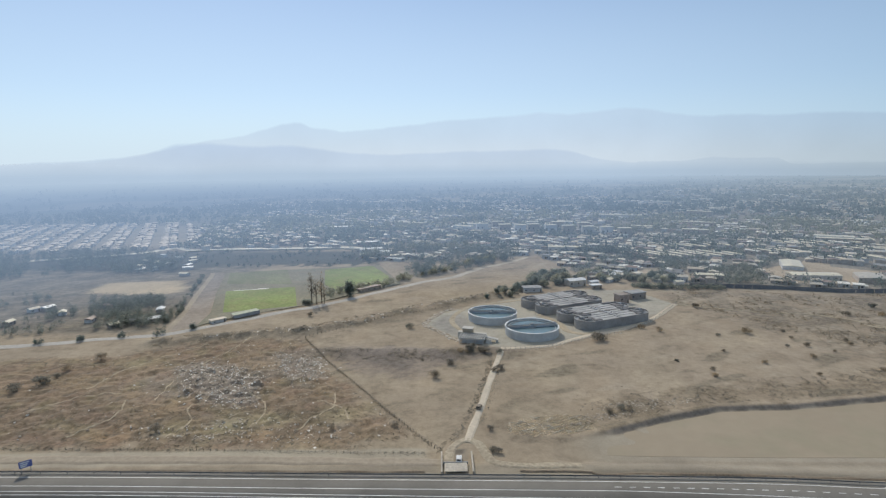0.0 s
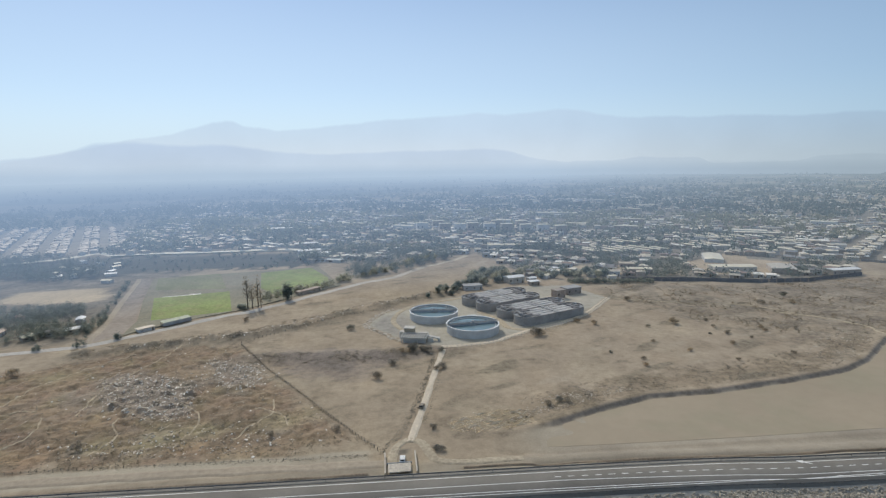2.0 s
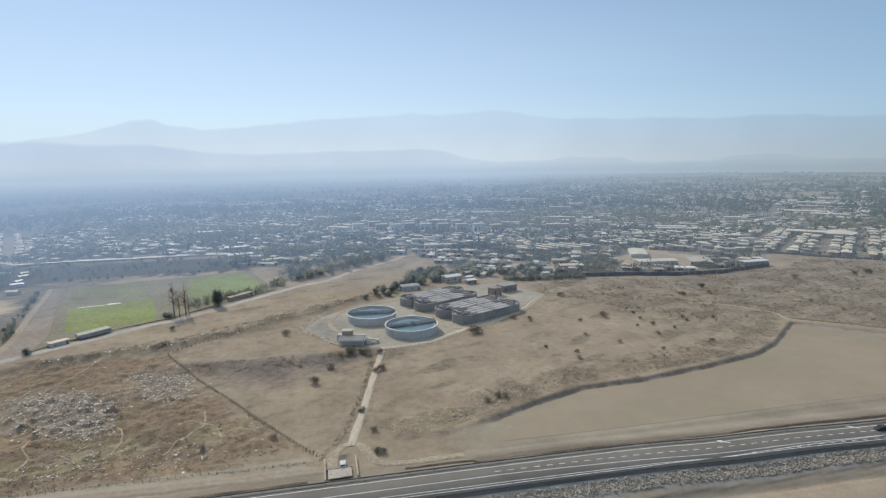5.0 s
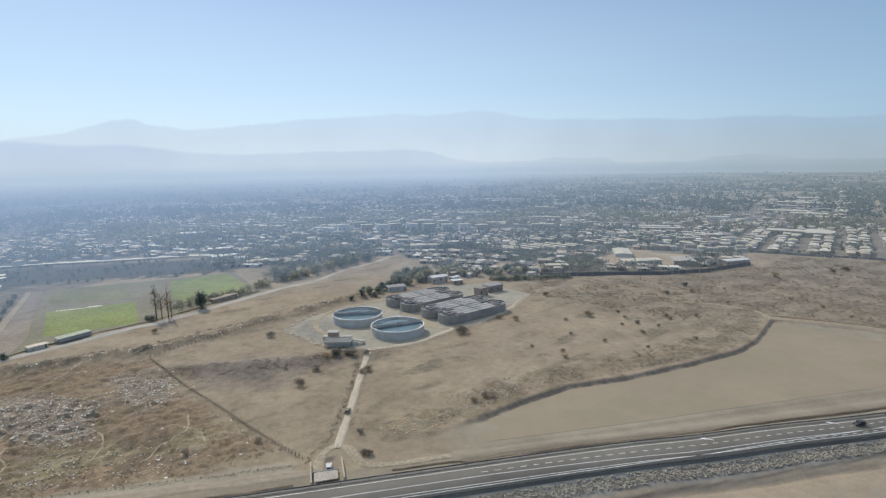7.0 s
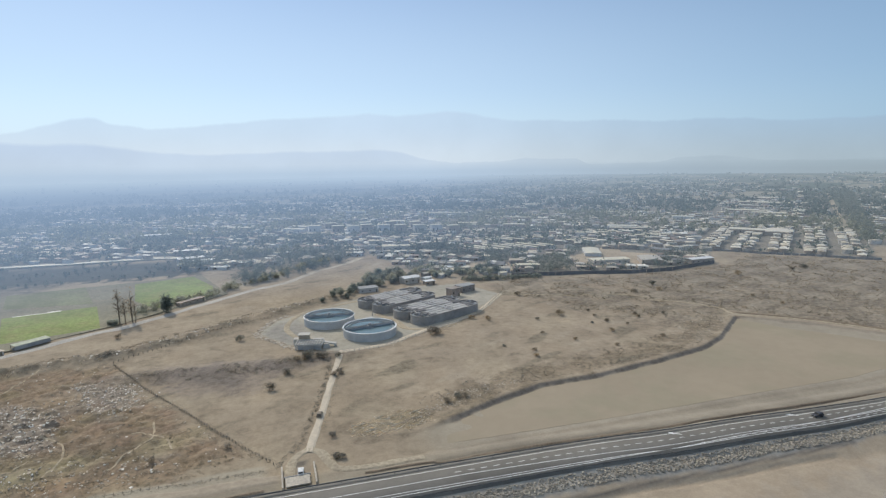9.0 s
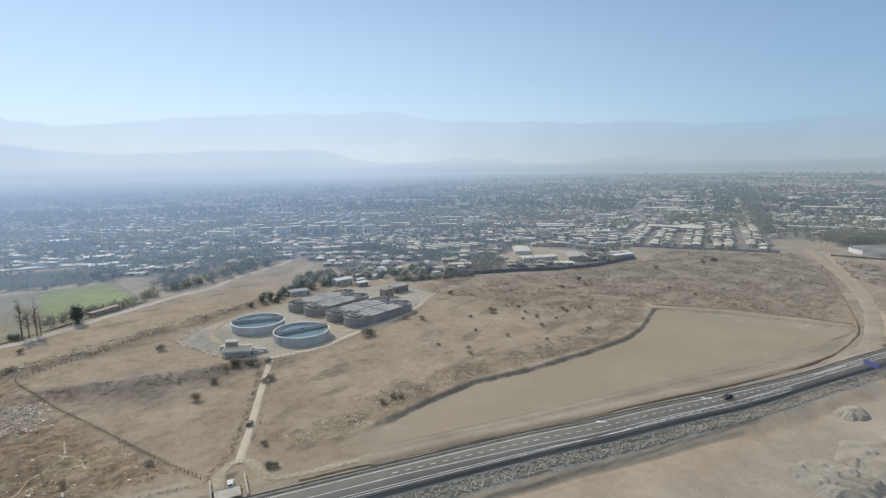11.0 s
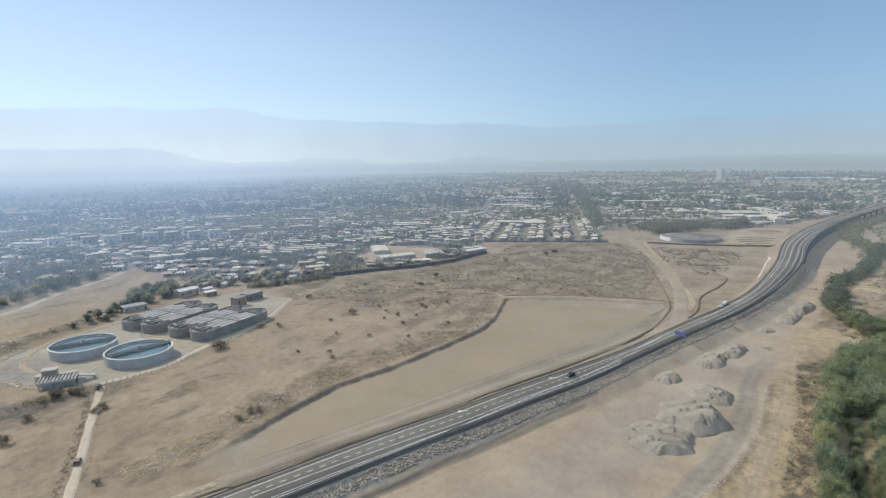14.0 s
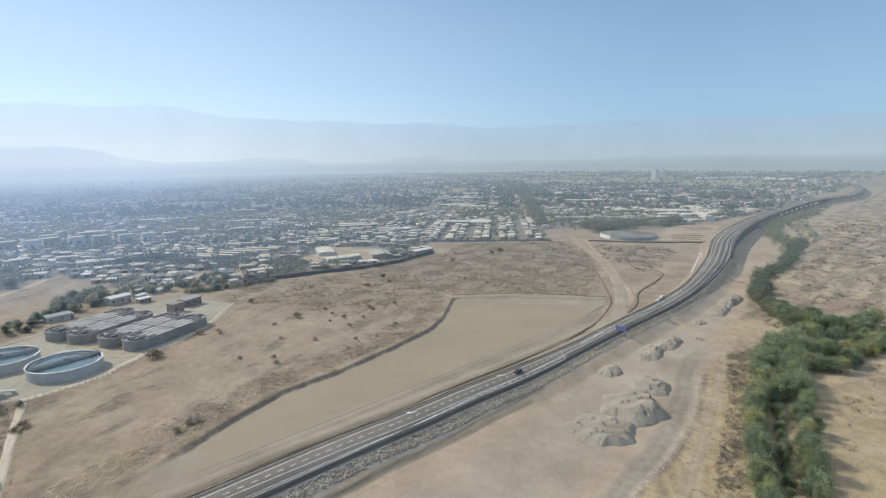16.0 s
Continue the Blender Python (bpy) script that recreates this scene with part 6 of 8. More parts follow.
RIVER_LEAF, RIVER_OLIVE = aerial(LEAF, "broad_leaves_in_haze"), aerial(LEAF2, "olive_leaves_in_haze")
RIVER_DUSTY = aerial(leaf_material("dusty_river_leaves", (0.285, 0.305, 0.215)), "dusty_river_leaves_in_haze")
dusty = [make_tree("tree", "dusty dark-green river tree", "tree", 26 + k, 8.0, 4.0, RIVER_DUSTY, 56, 110, 0.25) for k in range(3)]
river = [make_tree("tree", "broad green river tree with dense leaves", "tree", 20 + k, 8.6, 4.4, RIVER_LEAF if k % 3 else RIVER_OLIVE, 60, 130, 0.23) for k in range(5)]
willow = [make_tree("tree", "feathery olive-green riverside tree", "tree", 40 + k, 6.5 + 0.9 * k, 2.7, LEAF2 if k % 2 else LEAF, 40, 120, 0.19, 0.2, 0.46, 0.5) for k in range(4)]


def belt(line, width, gap, kinds, lo, hi):
    """Trees along a bank, close together."""
    ln = smooth_line(line, gap)[:, :2]
    for x, y in ln:
        plant(kinds[rs.randint(len(kinds))], x + rs.normal() * gap * 0.35, y + rs.uniform(-1, 1) * width, rs.uniform(lo, hi), rs.uniform(0, 6.28), used)


def stand(poly, n, kinds, lo, hi):
    for x, y in spread(rs, n, poly):
        plant(kinds[rs.randint(len(kinds))], x, y, rs.uniform(lo, hi), rs.uniform(0, 6.28), used)


belt([(176, 29), (190, 33), (205, 38), (222, 43), (243, 48), (262, 52)], 1.9, 2.2, willow, 0.6, 1.1)
belt([(178, 23), (194, 27), (210, 32), (226, 36.5), (246, 41), (260, 44)], 1.2, 3.2, willow, 0.35, 0.6)
belt([(183, 17), (192, 20), (212, 25), (235, 30.5), (262, 36)], 2.2, 2.8, willow, 0.5, 1.05)
stand([(258, 44), (272, 56), (300, 59), (328, 61), (337, 50), (324, 41), (302, 38), (282, 38), (266, 40)], 42, river, 0.65, 1.15)
belt([(318, 43), (335, 32), (350, 24), (372, 17), (400, 10)], 4.5, 3.0, river + willow, 0.6, 1.0)
stand([(336, 46), (368, 62), (394, 74), (402, 56), (396, 38), (430, 28), (425, 22), (375, 36)], 44, river + willow, 0.55, 1.0)
stand([(324, 44), (362, 38), (392, 28), (350, 26), (320, 26), (298, 33)], 24, river + dusty, 0.5, 0.95)
belt([(372, 64), (394, 72), (412, 86), (430, 92), (450, 97)], 5.0, 3.4, dusty, 0.55, 1.0)


# field shrubs
thorn = []
for k in range(5):
    r2 = np.random.RandomState(60 + k)
    root = thing("shrub", "dry leafless thorn shrub on bare ground", "shrub", None, "field shrubs")
    part("stem", limbs(r2, 1.7, 0.1, 10, 1.3, 0.2), BARK, root)
    v, q = leaf_cloud(r2, 18, 34, (1.5, 1.5, 0.85), 0.15, 1.15, 1.0, 0.28)
    tagged(part("twig_crown", big_mesh("twig_crown", v, q, TWIG), None, root), kind="stuff")
    thorn.append(root)
for x, y, s in ((186, 287, 1.7), (138, 227, 0.9), (140, 292.5, 1.2), (131.6, 299, 1.1), (158, 258, 0.6), (205, 265, 1.0), (196.6, 248, 0.9), (169.6, 242.5, 0.8), (141, 235, 0.7), (129.3, 246, 0.6), (247.4, 266, 0.8), (213.4, 256.6, 0.6), (-3, 304.5, 1.4), (12, 230, 1.5), (20, 245.5, 1.4),
                (43.5, 239, 1.3), (40, 237, 1.0), (80, 193.7, 0.9), (85.5, 196, 0.9), (88.4, 195.5, 0.8), (168, 283, 0.8), (99.7, 277, 2.1), (103, 279, 1.5), (207, 288.6, 0.8)):
    plant(thorn[rs.randint(5)], x, y, s * 1.1, rs.uniform(0, 6.28), used)
for x, y, s in ((195, 265, 0.6), (205, 277.5, 0.7), (184, 343, 1.4), (231, 272, 0.8), (228.4, 266, 0.8), (-68.7, 333, 1.2), (457, 339, 1.8), (444.5, 339, 1.2), (385, 340, 1.6), (335, 257, 0.9), (335, 280, 0.9), (217, 231, 0.7), (185, 227, 0.7), (-156, 258, 1.6), (-164, 228, 1.9),
                (-164, 244, 1.3), (-89, 182.5, 1.2), (33, 180.6, 0.8), (32.5, 166, 0.8), (34.3, 165, 0.8), (-171, 221, 1.6), (-163, 236, 1.0), (265, 318, 1.3), (296, 337, 1.5), (287, 317.5, 1.2), (-2, 184.5, 0.8), (-25, 183, 0.8), (31, 262, 1.6), (38, 260, 1.4)):
    plant(thorn[rs.randint(5)], x, y, s * 1.1, rs.uniform(0, 6.28), used)

# the cypress and the bare poplars by the pitch
cyp = make_tree("tree", "dark bushy cypress beside the town road", "tree", 71, 12, 2.9, NEEDLE, 40, 60, 0.4, 0.35, 0.44, 0.5)
plant(cyp, -52, 384, 1.0, 0, used)
bare = []
for k in range(2):
    r2 = np.random.RandomState(80 + k)
    root = thing("tree", "tall half-bare poplar beside the sports field", "tree")
    part("trunk", limbs(r2, 17, 0.35, 16, 3.2, 0.03), BARK, root)
    v, q = leaf_cloud(r2, 24, 13, (1.7, 1.7, 7.5), 0.3, 9.5)
    part("crown", big_mesh("crown", v, q, TWIG), None, root)
    bare.append(root)
plant(bare[0], -75, 364, 1.3, 0, used)
plant(bare[1], -68.5, 366, 1.2, 1, used)
plant(bare[0], -71.5, 363, 1.0, 2, used)
plant(bare[1], -66, 363, 0.8, 2, used)
hedge = [make_tree("tree", "dark spreading tree among sheds", "tree", 90 + k, 7.5, 3.8, aerial(GREYLEAF, "grey_leaves_in_haze"), 36, 60, 0.42) for k in range(4)]
for x, y, s in ((-77, 362, 0.5), (-80, 364, 0.45), (62, 384, 0.7), (56, 380, 0.6), (70, 390, 0.7), (66, 378, 0.5), (74, 398, 0.8), (60, 392, 0.6), (48, 372, 0.4), (80, 404, 0.7)):
    plant(hedge[rs.randint(4)], x, y, s * 0.95, rs.uniform(0, 6.28), used)
stand([(80, 412), (90, 404), (108, 414), (124, 428), (120, 446), (104, 448), (88, 434)], 26, hedge, 0.6, 1.05)
stand([(124, 428), (140, 416), (158, 420), (196, 414), (214, 424), (180, 452), (140, 462), (126, 446)], 30, hedge, 0.4, 0.85)
stand([(24, 260), (47, 258), (50, 264), (30, 268)], 9, thorn, 0.5, 1.1)


def scatter(name, label, category, pts, scales, material, rs, leaves, radius, size, flat=0.8, stems=False):
    """Many small plants as one mesh."""
    n = len(pts)
    z = height(pts[:, 0], pts[:, 1])
    c = np.column_stack([pts, z])
    d = rs.normal(size=(n, leaves, 3)) * np.array(radius) * 0.5
    d[..., 2] = np.abs(d[..., 2]) + 0.05
    p = (c[:, None] + d * scales[:, None, None]).reshape(-1, 3)
    s = np.repeat(scales, leaves)[:, None] * size * rs.uniform(0.6, 1.4, (n * leaves, 1))
    v, q = leaf_quads(rs, p, s, flat)
    return tagged(new(name, big_mesh(name, v, q, material)), label, category, kind="stuff")


FIELD = [(175, 378), (200, 392), (300, 370), (405, 376), (478, 412), (566, 325), (500, 258), (430, 215), (355, 180), (290, 254), (235, 262), (195, 300), (180, 345)]
p = spread(rs, 4600, FIELD, 1.3, 13, 34)
scatter("scrub", "grey-brown thorn scrub scattered over the dry field", "scrub", p, rs.uniform(0.3, 1.0, len(p)) ** 1.3 * 1.2, TWIG, rs, 18, (1.2, 1.2, 0.8), 0.24)
p = spread(rs, 900, [(60, 180), (96, 190), (125, 199.5), (194, 206), (225, 213), (264, 235), (284, 251), (270, 262), (225, 236), (150, 222), (100, 212), (70, 200)], 1.0, 14)
scatter("scrub", "low dry scrub along the basin rim", "scrub", p, rs.uniform(0.3, 0.9, len(p)), TWIG, rs, 16, (1.0, 1.0, 0.8), 0.2)
p = spread(rs, 500, [(30, 205), (60, 190), (190, 228), (240, 262), (180, 345), (130, 280), (60, 260), (45, 240)], 1.2, 15)
scatter("scrub", "sparse dry tufts on the slope", "scrub", p, rs.uniform(0.25, 0.7, len(p)), TWIG, rs, 12, (0.8, 0.8, 0.6), 0.16)
p = spread(rs, 1800, DUMP, 0.8, 16)
scatter("scrub", "dry weeds over the dumping ground", "scrub", p, rs.uniform(0.3, 1.0, len(p)), TWIG, rs, 12, (0.9, 0.9, 0.6), 0.16)
p = spread(rs, 500, [(-140, 275), (-61, 296), (-28, 314), (6, 345), (62, 380), (55, 392), (0, 358), (-40, 330), (-70, 312), (-150, 292)], 0.8, 17)
scatter("scrub", "dark weeds on the rubble ridge", "scrub", p, rs.uniform(0.4, 1.2, len(p)), TWIG, rs, 16, (1.0, 1.0, 0.8), 0.22)
p = spread(rs, 170, [(-45, 256), (0, 250), (46, 257), (46, 266), (0, 264), (-45, 268)], 0.8, 18)
scatter("scrub", "dark burnt weeds on the low ridge", "scrub", p, rs.uniform(0.5, 1.2, len(p)), TWIG, rs, 18, (1.0, 1.0, 0.8), 0.22)
p = spread(rs, 1900, [(160, 38), (190, 46), (215, 52), (248, 59), (275, 68), (305, 76), (318, 68), (300, 58), (262, 53), (225, 45), (180, 34)], 0.45, 19, 17)
scatter("scrub", "grey leafless brush beside the river trees", "scrub", p, rs.uniform(0.3, 1.0, len(p)), BRUSH, rs, 20, (1.1, 1.1, 0.8), 0.2)
p = spread(rs, 5200, [(210, 14), (280, 26), (340, 30), (380, 60), (480, 92), (700, 96), (1100, 120), (1100, -40), (400, -60), (240, -20)], 1.0, 23, 40)
scatter("scrub", "reddish-brown brush over the dry river plain", "scrub", p, rs.uniform(0.3, 1.3, len(p)), BRUSH, rs, 16, (1.5, 1.5, 0.6), 0.26)
x = rs.uniform(365, 720, 420)
p = np.column_stack([x, np.interp(x, [365, 410, 500, 600, 720], [66, 82, 104, 110, 118]) + rs.normal(size=420) * 4])
scatter("scrub", "low green thicket under the river trees", "scrub", p, rs.uniform(0.5, 1.3, len(p)), RIVER_DUSTY, rs, 50, (1.6, 1.6, 1.6), 0.24)
p = spread(rs, 420, [(690, 114), (780, 130), (880, 160), (960, 192), (1300, 196), (1330, 176), (1000, 162), (900, 138), (780, 110)], 0.6, 24, 60)
scatter("scrub", "dusty thicket along the river below the viaduct", "scrub", p, rs.uniform(0.6, 1.6, len(p)), RIVER_DUSTY, rs, 110, (1.6, 1.6, 2.0), 0.2)


p = spread(rs, 700, [(562, 291), (597, 224), (576, 200), (491, 182), (455, 186), (479, 212), (489, 239)], 1.2, 92, 22)
scatter("scrub", "grey-brown scrub between the dirt road and the motorway", "scrub", p, rs.uniform(0.3, 1.5, len(p)), TWIG, rs, 16, (1.3, 1.3, 0.7), 0.26)
p = np.concatenate([np.array(c) + rs.normal(size=(30, 2)) * 1.6 for c in ((331, 114), (316, 92), (477, 122), (478, 115))])
scatter("scrub", "dark dry brush heaped on the river flat", "scrub", p, rs.uniform(0.3, 0.8, len(p)), TWIG, rs, 14, (1.0, 1.0, 0.8), 0.2)
STRAW = leaf_material("dry_straw", (0.62, 0.52, 0.37))
RUST = leaf_material("rusty_weeds", (0.38, 0.285, 0.195))


def along(pts, n, width):
    """Random places close to a line."""
    ln = smooth_line(pts, 0.4)[:, :2]
    return ln[rs.randint(0, len(ln), n)] + rs.normal(size=(n, 2)) * width


p = along([(40, 252), (33.7, 224.3), (27.5, 199), (23, 182), (17, 172), (14, 166)], 420, 0.8)
scatter("scrub", "dark weeds beside the access road", "scrub", p, rs.uniform(0.3, 0.75, len(p)), TWIG, rs, 14, (0.9, 0.9, 0.7), 0.18)
p = along([(43, 240), (37, 214), (33.5, 198), (30, 186)], 160, 0.6)
scatter("scrub", "dark weeds beside the access road", "scrub", p, rs.uniform(0.2, 0.5, len(p)), TWIG, rs, 14, (0.9, 0.9, 0.7), 0.18)
p = along([(-60.7, 288), (-40.6, 252), (-18.9, 217.7), (-2.1, 191.2), (13.2, 168.5)], 900, 0.9)
scatter("scrub", "grey weeds grown through the slope fence", "scrub", p, rs.uniform(0.25, 0.65, len(p)), TWIG, rs, 12, (0.9, 0.9, 0.7), 0.17)
p = along([(-200, 171.5), (-136, 171.2), (-97, 170.2), (-58, 168.7), (-19, 166.8), (11, 165)], 1500, 0.7)
scatter("scrub", "weeds along the frontage fence", "scrub", p, rs.uniform(0.2, 0.5, len(p)), TWIG, rs, 10, (0.9, 0.9, 0.6), 0.17)
p = spread(rs, 2600, [(-150, 172), (-12, 169), (6, 178), (-10, 200), (-40, 206), (-90, 200), (-150, 206), (-200, 200)], 1.3, 46, 16)
scatter("scrub", "rust-brown dead weeds on the dumping ground", "scrub", p, rs.uniform(0.3, 0.9, len(p)), RUST, rs, 12, (1.0, 1.0, 0.5), 0.17)
p = spread(rs, 1500, DUMP, 1.4, 47, 12)
scatter("scrub", "pale dead stalks on the dumping ground", "scrub", p, rs.uniform(0.2, 0.7, len(p)), STRAW, rs, 8, (1.0, 1.0, 0.5), 0.13)
p = spread(rs, 2600, [(120, 30), (175, 44), (215, 52), (262, 66), (300, 76), (300, 62), (262, 53), (225, 45), (180, 34), (140, 22)], 1.2, 97, 9)
scatter("scrub", "yellow dry grass tufts on the river bank", "scrub", p, rs.uniform(0.2, 0.7, len(p)), STRAW, rs, 9, (1.0, 1.0, 0.4), 0.16)
p = spread(rs, 900, [(120, 44), (160, 58), (188, 58), (218, 61), (250, 69), (290, 78), (300, 66), (262, 55), (225, 47), (180, 36)], 1.4, 98, 11)
scatter("scrub", "brown dead weeds on the river bank", "scrub", p, rs.uniform(0.2, 0.7, len(p)), TWIG, rs, 11, (1.0, 1.0, 0.5), 0.17)
p = spread(rs, 420, [(420, 60), (560, 92), (760, 110), (1000, 130), (1000, 20), (700, -20), (460, 10)], 1.4, 99, 60)
scatter("scrub", "clumps of dark scrub on the dry river plain", "scrub", p, rs.uniform(0.6, 1.9, len(p)), TWIG, rs, 18, (1.6, 1.6, 0.7), 0.34)
p = spread(rs, 1900, [(39, 185), (45, 187.5), (60, 193), (69.5, 190.5), (71.5, 180), (63, 177.5), (48, 176), (40, 178)], 0.5, 48, 6)
row = np.round((p @ np.array((-0.45, 0.89))) / 1.5) * 1.5
p = p + np.outer(row - p @ np.array((-0.45, 0.89)), np.array((-0.45, 0.89))) + rs.normal(size=p.shape) * 0.18
BRUSHWOOD = leaf_material("cut_brushwood", (0.70, 0.63, 0.50), 0.3)
scatter("scrub", "pale cut brushwood laid in rows", "scrub", p, rs.uniform(0.2, 0.5, len(p)), BRUSHWOOD, rs, 9, (1.0, 1.0, 0.3), 0.18)
poles = Shape()
for x, y in p[::26]:
    a = math.atan2(0.45, 0.89) + rs.normal() * 0.9
    l, z = rs.uniform(0.7, 2.6), ground_z(x, y) + 0.12
    poles.tube([(x - l * math.cos(a), y - l * math.sin(a), z), (x, y, z + 0.12), (x + l * math.cos(a), y + l * math.sin(a), z)], [0.07, 0.09, 0.06], 5)
tagged(new("cut_poles", poles.mesh("cut_poles", surface("bleached_wood", (0.70, 0.63, 0.51), 0.9, 0.3, 3.0, 0.2, 0.2))), "bleached poles lying on the slope", "poles", kind="stuff")

# rubble on the dump
STONES = palette("pale_stones", [(0.0, (0.42, 0.36, 0.28)), (0.4, (0.34, 0.28, 0.21)), (0.7, (0.5, 0.45, 0.37))])


def chunks(name, label, pts, size, rs, material=None):
    s = Shape()
    z = height(pts[:, 0], pts[:, 1])
    for (x, y), zz in zip(pts, z):
        a = size * rs.uniform(0.3, 1.5)
        s.box(-a, a, -a * rs.uniform(0.4, 1), a * rs.uniform(0.4, 1), -0.2, a * rs.uniform(0.1, 0.38), rs.uniform(0, 3.1), (x, y, zz), taper=a * rs.uniform(0, 0.35))
    return tagged(new(name, s.mesh(name, material or RUBBLE)), label, "rubble", kind="stuff")


p = spread(rs, 3800, [(-114, 248), (-103, 254), (-83, 248), (-66, 232), (-58, 204), (-65, 200), (-86, 208), (-100, 222)], 1.1, 26, 8)
p = p + rs.normal(size=p.shape) * rs.uniform(0, 1, (len(p), 1)) ** 3 * 9
chunks("rubble", "white and grey building rubble dumped in heaps", p, 0.3, rs)
p = spread(rs, 1700, [(-72, 267), (-45, 255), (-36, 231), (-52, 228), (-65, 248)], 1.2, 36, 8)
p = p + rs.normal(size=p.shape) * rs.uniform(0, 1, (len(p), 1)) ** 3 * 8
chunks("rubble", "grey rubble tipped beside the fence", p, 0.3, rs)
p = spread(rs, 420, [(-101, 187), (-81, 188), (-61, 192), (-54, 179), (-69, 176), (-93, 176)], 1.2, 37, 8)
chunks("rubble", "scattered rubble tipped near the frontage track", p, 0.26, rs)
p = spread(rs, 700, [(-90, 182), (-68, 190), (-38, 196), (-14, 178), (-30, 174), (-70, 174)], 1.1, 38, 8)
chunks("rubble", "scattered rubble among dry weeds", p, 0.26, rs)
p = spread(rs, 500, DUMP, 0.9, 27, 18)
chunks("rubble", "scattered rubble over the dumping ground", p, 0.35, rs)
p = spread(rs, 500, [(-140, 280), (-61, 298), (-28, 316), (4, 346), (60, 382), (55, 388), (0, 354), (-40, 326), (-70, 306)], 0.9, 28, 10)
chunks("rubble", "broken rubble tipped along the ridge", p, 0.4, rs)
p = spread(rs, 700, [(50, 176), (66, 184), (90, 192), (120, 203), (112, 208), (80, 200)], 0.8, 29, 8)
chunks("rubble", "pale stones along the basin rim", p, 0.3, rs, STONES)

rim = smooth_line([(120, 49), (150, 58.2), (161, 60), (188, 60.2), (218, 63), (250, 71.5), (267, 76)], 0.5)
p = rim[rs.randint(0, len(rim), 900)] + rs.normal(size=(900, 2)) * np.array((0.7, 0.7)) - np.array((0, 0.8))
chunks("rubble", "stones and clods along the haul road's edge", p, 0.22, rs, STONES)
p = spread(rs, 260, [(150, 96), (170, 98), (196, 88), (200, 84), (176, 88), (152, 92)], 0.9, 63, 6)
chunks("rubble", "clods scattered over the river flat", p, 0.2, rs, STONES)

line = smooth_line([(25, 280), (15.3, 295), (6, 311), (7.5, 320), (14, 335), (23, 347)], 0.3)
p = line[rs.randint(0, len(line), 620)] + rs.normal(size=(620, 2)) * 0.9
chunks("rubble", "row of pale boulders round the gravel yard", p, 0.62, rs, STONES)
line = smooth_line([(46, 265), (58, 264), (74, 268.3), (96, 280.5), (121, 293.3), (143.5, 312.3), (175, 351)], 0.3)
p = line[rs.randint(0, len(line), 260)] + rs.normal(size=(260, 2)) * 0.6
chunks("rubble", "pale stones along the works' fence", p, 0.3, rs, STONES)

p = spread(rs, 1100, FIELD, 1.4, 65, 26)
chunks("rubble", "pale stones and clods strewn over the dry field", p, 0.34, rs, STONES)
p = spread(rs, 420, [(222, 214), (246, 224), (264, 237), (282, 252), (268, 262), (240, 246), (222, 232)], 0.9, 66, 9)
chunks("rubble", "pale stones tipped at the basin's corner", p, 0.3, rs, STONES)


# ---- the town ----
EDGE = 600      # past this the town is joined up
RINGS = [(0, EDGE), (EDGE, 780), (780, 1050), (1050, 1450), (1450, 2150), (2150, 3100), (3100, 4350)]
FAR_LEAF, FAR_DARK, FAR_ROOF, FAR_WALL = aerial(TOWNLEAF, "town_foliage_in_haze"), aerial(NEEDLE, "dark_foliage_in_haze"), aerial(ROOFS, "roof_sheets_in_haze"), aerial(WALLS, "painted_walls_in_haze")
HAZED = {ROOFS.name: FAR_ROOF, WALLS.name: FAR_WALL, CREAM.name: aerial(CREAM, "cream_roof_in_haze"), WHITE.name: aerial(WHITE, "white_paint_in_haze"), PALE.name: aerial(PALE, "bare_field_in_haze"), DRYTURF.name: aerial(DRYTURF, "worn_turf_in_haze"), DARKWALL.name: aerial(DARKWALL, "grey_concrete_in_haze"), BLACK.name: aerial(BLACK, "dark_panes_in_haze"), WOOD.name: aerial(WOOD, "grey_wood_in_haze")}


def grove(x, y):
    """Where tree masses stand between the streets, 0 to 1."""
    return step((wobble(x, y, 190, 91) + 0.6 * wobble(x, y, 70, 92) - 0.15) / 0.5)


def lattice(turn, a, b, rs, r_max):
    """Building plots in rows, in a grid turned by that angle: two plots deep, then a street."""
    n, m = int(r_max / a), int(r_max / b)
    i, j = np.meshgrid(np.arange(-n, n), np.arange(-m, m))
    u = i * a + rs.uniform(-1, 1, i.shape)
    v = j * b + np.where(j % 2 == 0, b * 0.17, -b * 0.17) + rs.uniform(-0.8, 0.8, i.shape)
    keep = (i % 12 != 0)
    c, s = math.cos(turn), math.sin(turn)
    return np.stack([(u * c - v * s)[keep], (u * s + v * c)[keep]], -1)


EAST_ROWS = [(468, 456), (498, 418), (530, 386), (558, 358), (604, 394), (735, 492), (620, 610), (535, 545)]
BARE1, BARE2 = [(176, 451), (192, 474), (207, 467), (191, 426), (170, 424)], [(209, 433), (245, 478), (227, 435), (216, 423)]
GLADE, YARD = [(250, 432), (273, 469), (292, 472), (278, 428), (262, 403), (244, 407)], [(329, 441), (352, 448), (378, 489), (363, 503), (345, 480)]
LOTS = [EAST_ROWS, NEW_TOWN, [(-275, 470), (-200, 640), (-420, 640), (-420, 500)],
        [(560, 180), (820, 180), (830, 275), (690, 340), (600, 345)],
        [(60, 440), (125, 470), (135, 530), (80, 520)], [(282, 412), (345, 400), (396, 446), (354, 490), (300, 472)], BARE1, BARE2, GLADE, YARD]
rs = np.random.RandomState(77)
plots = []
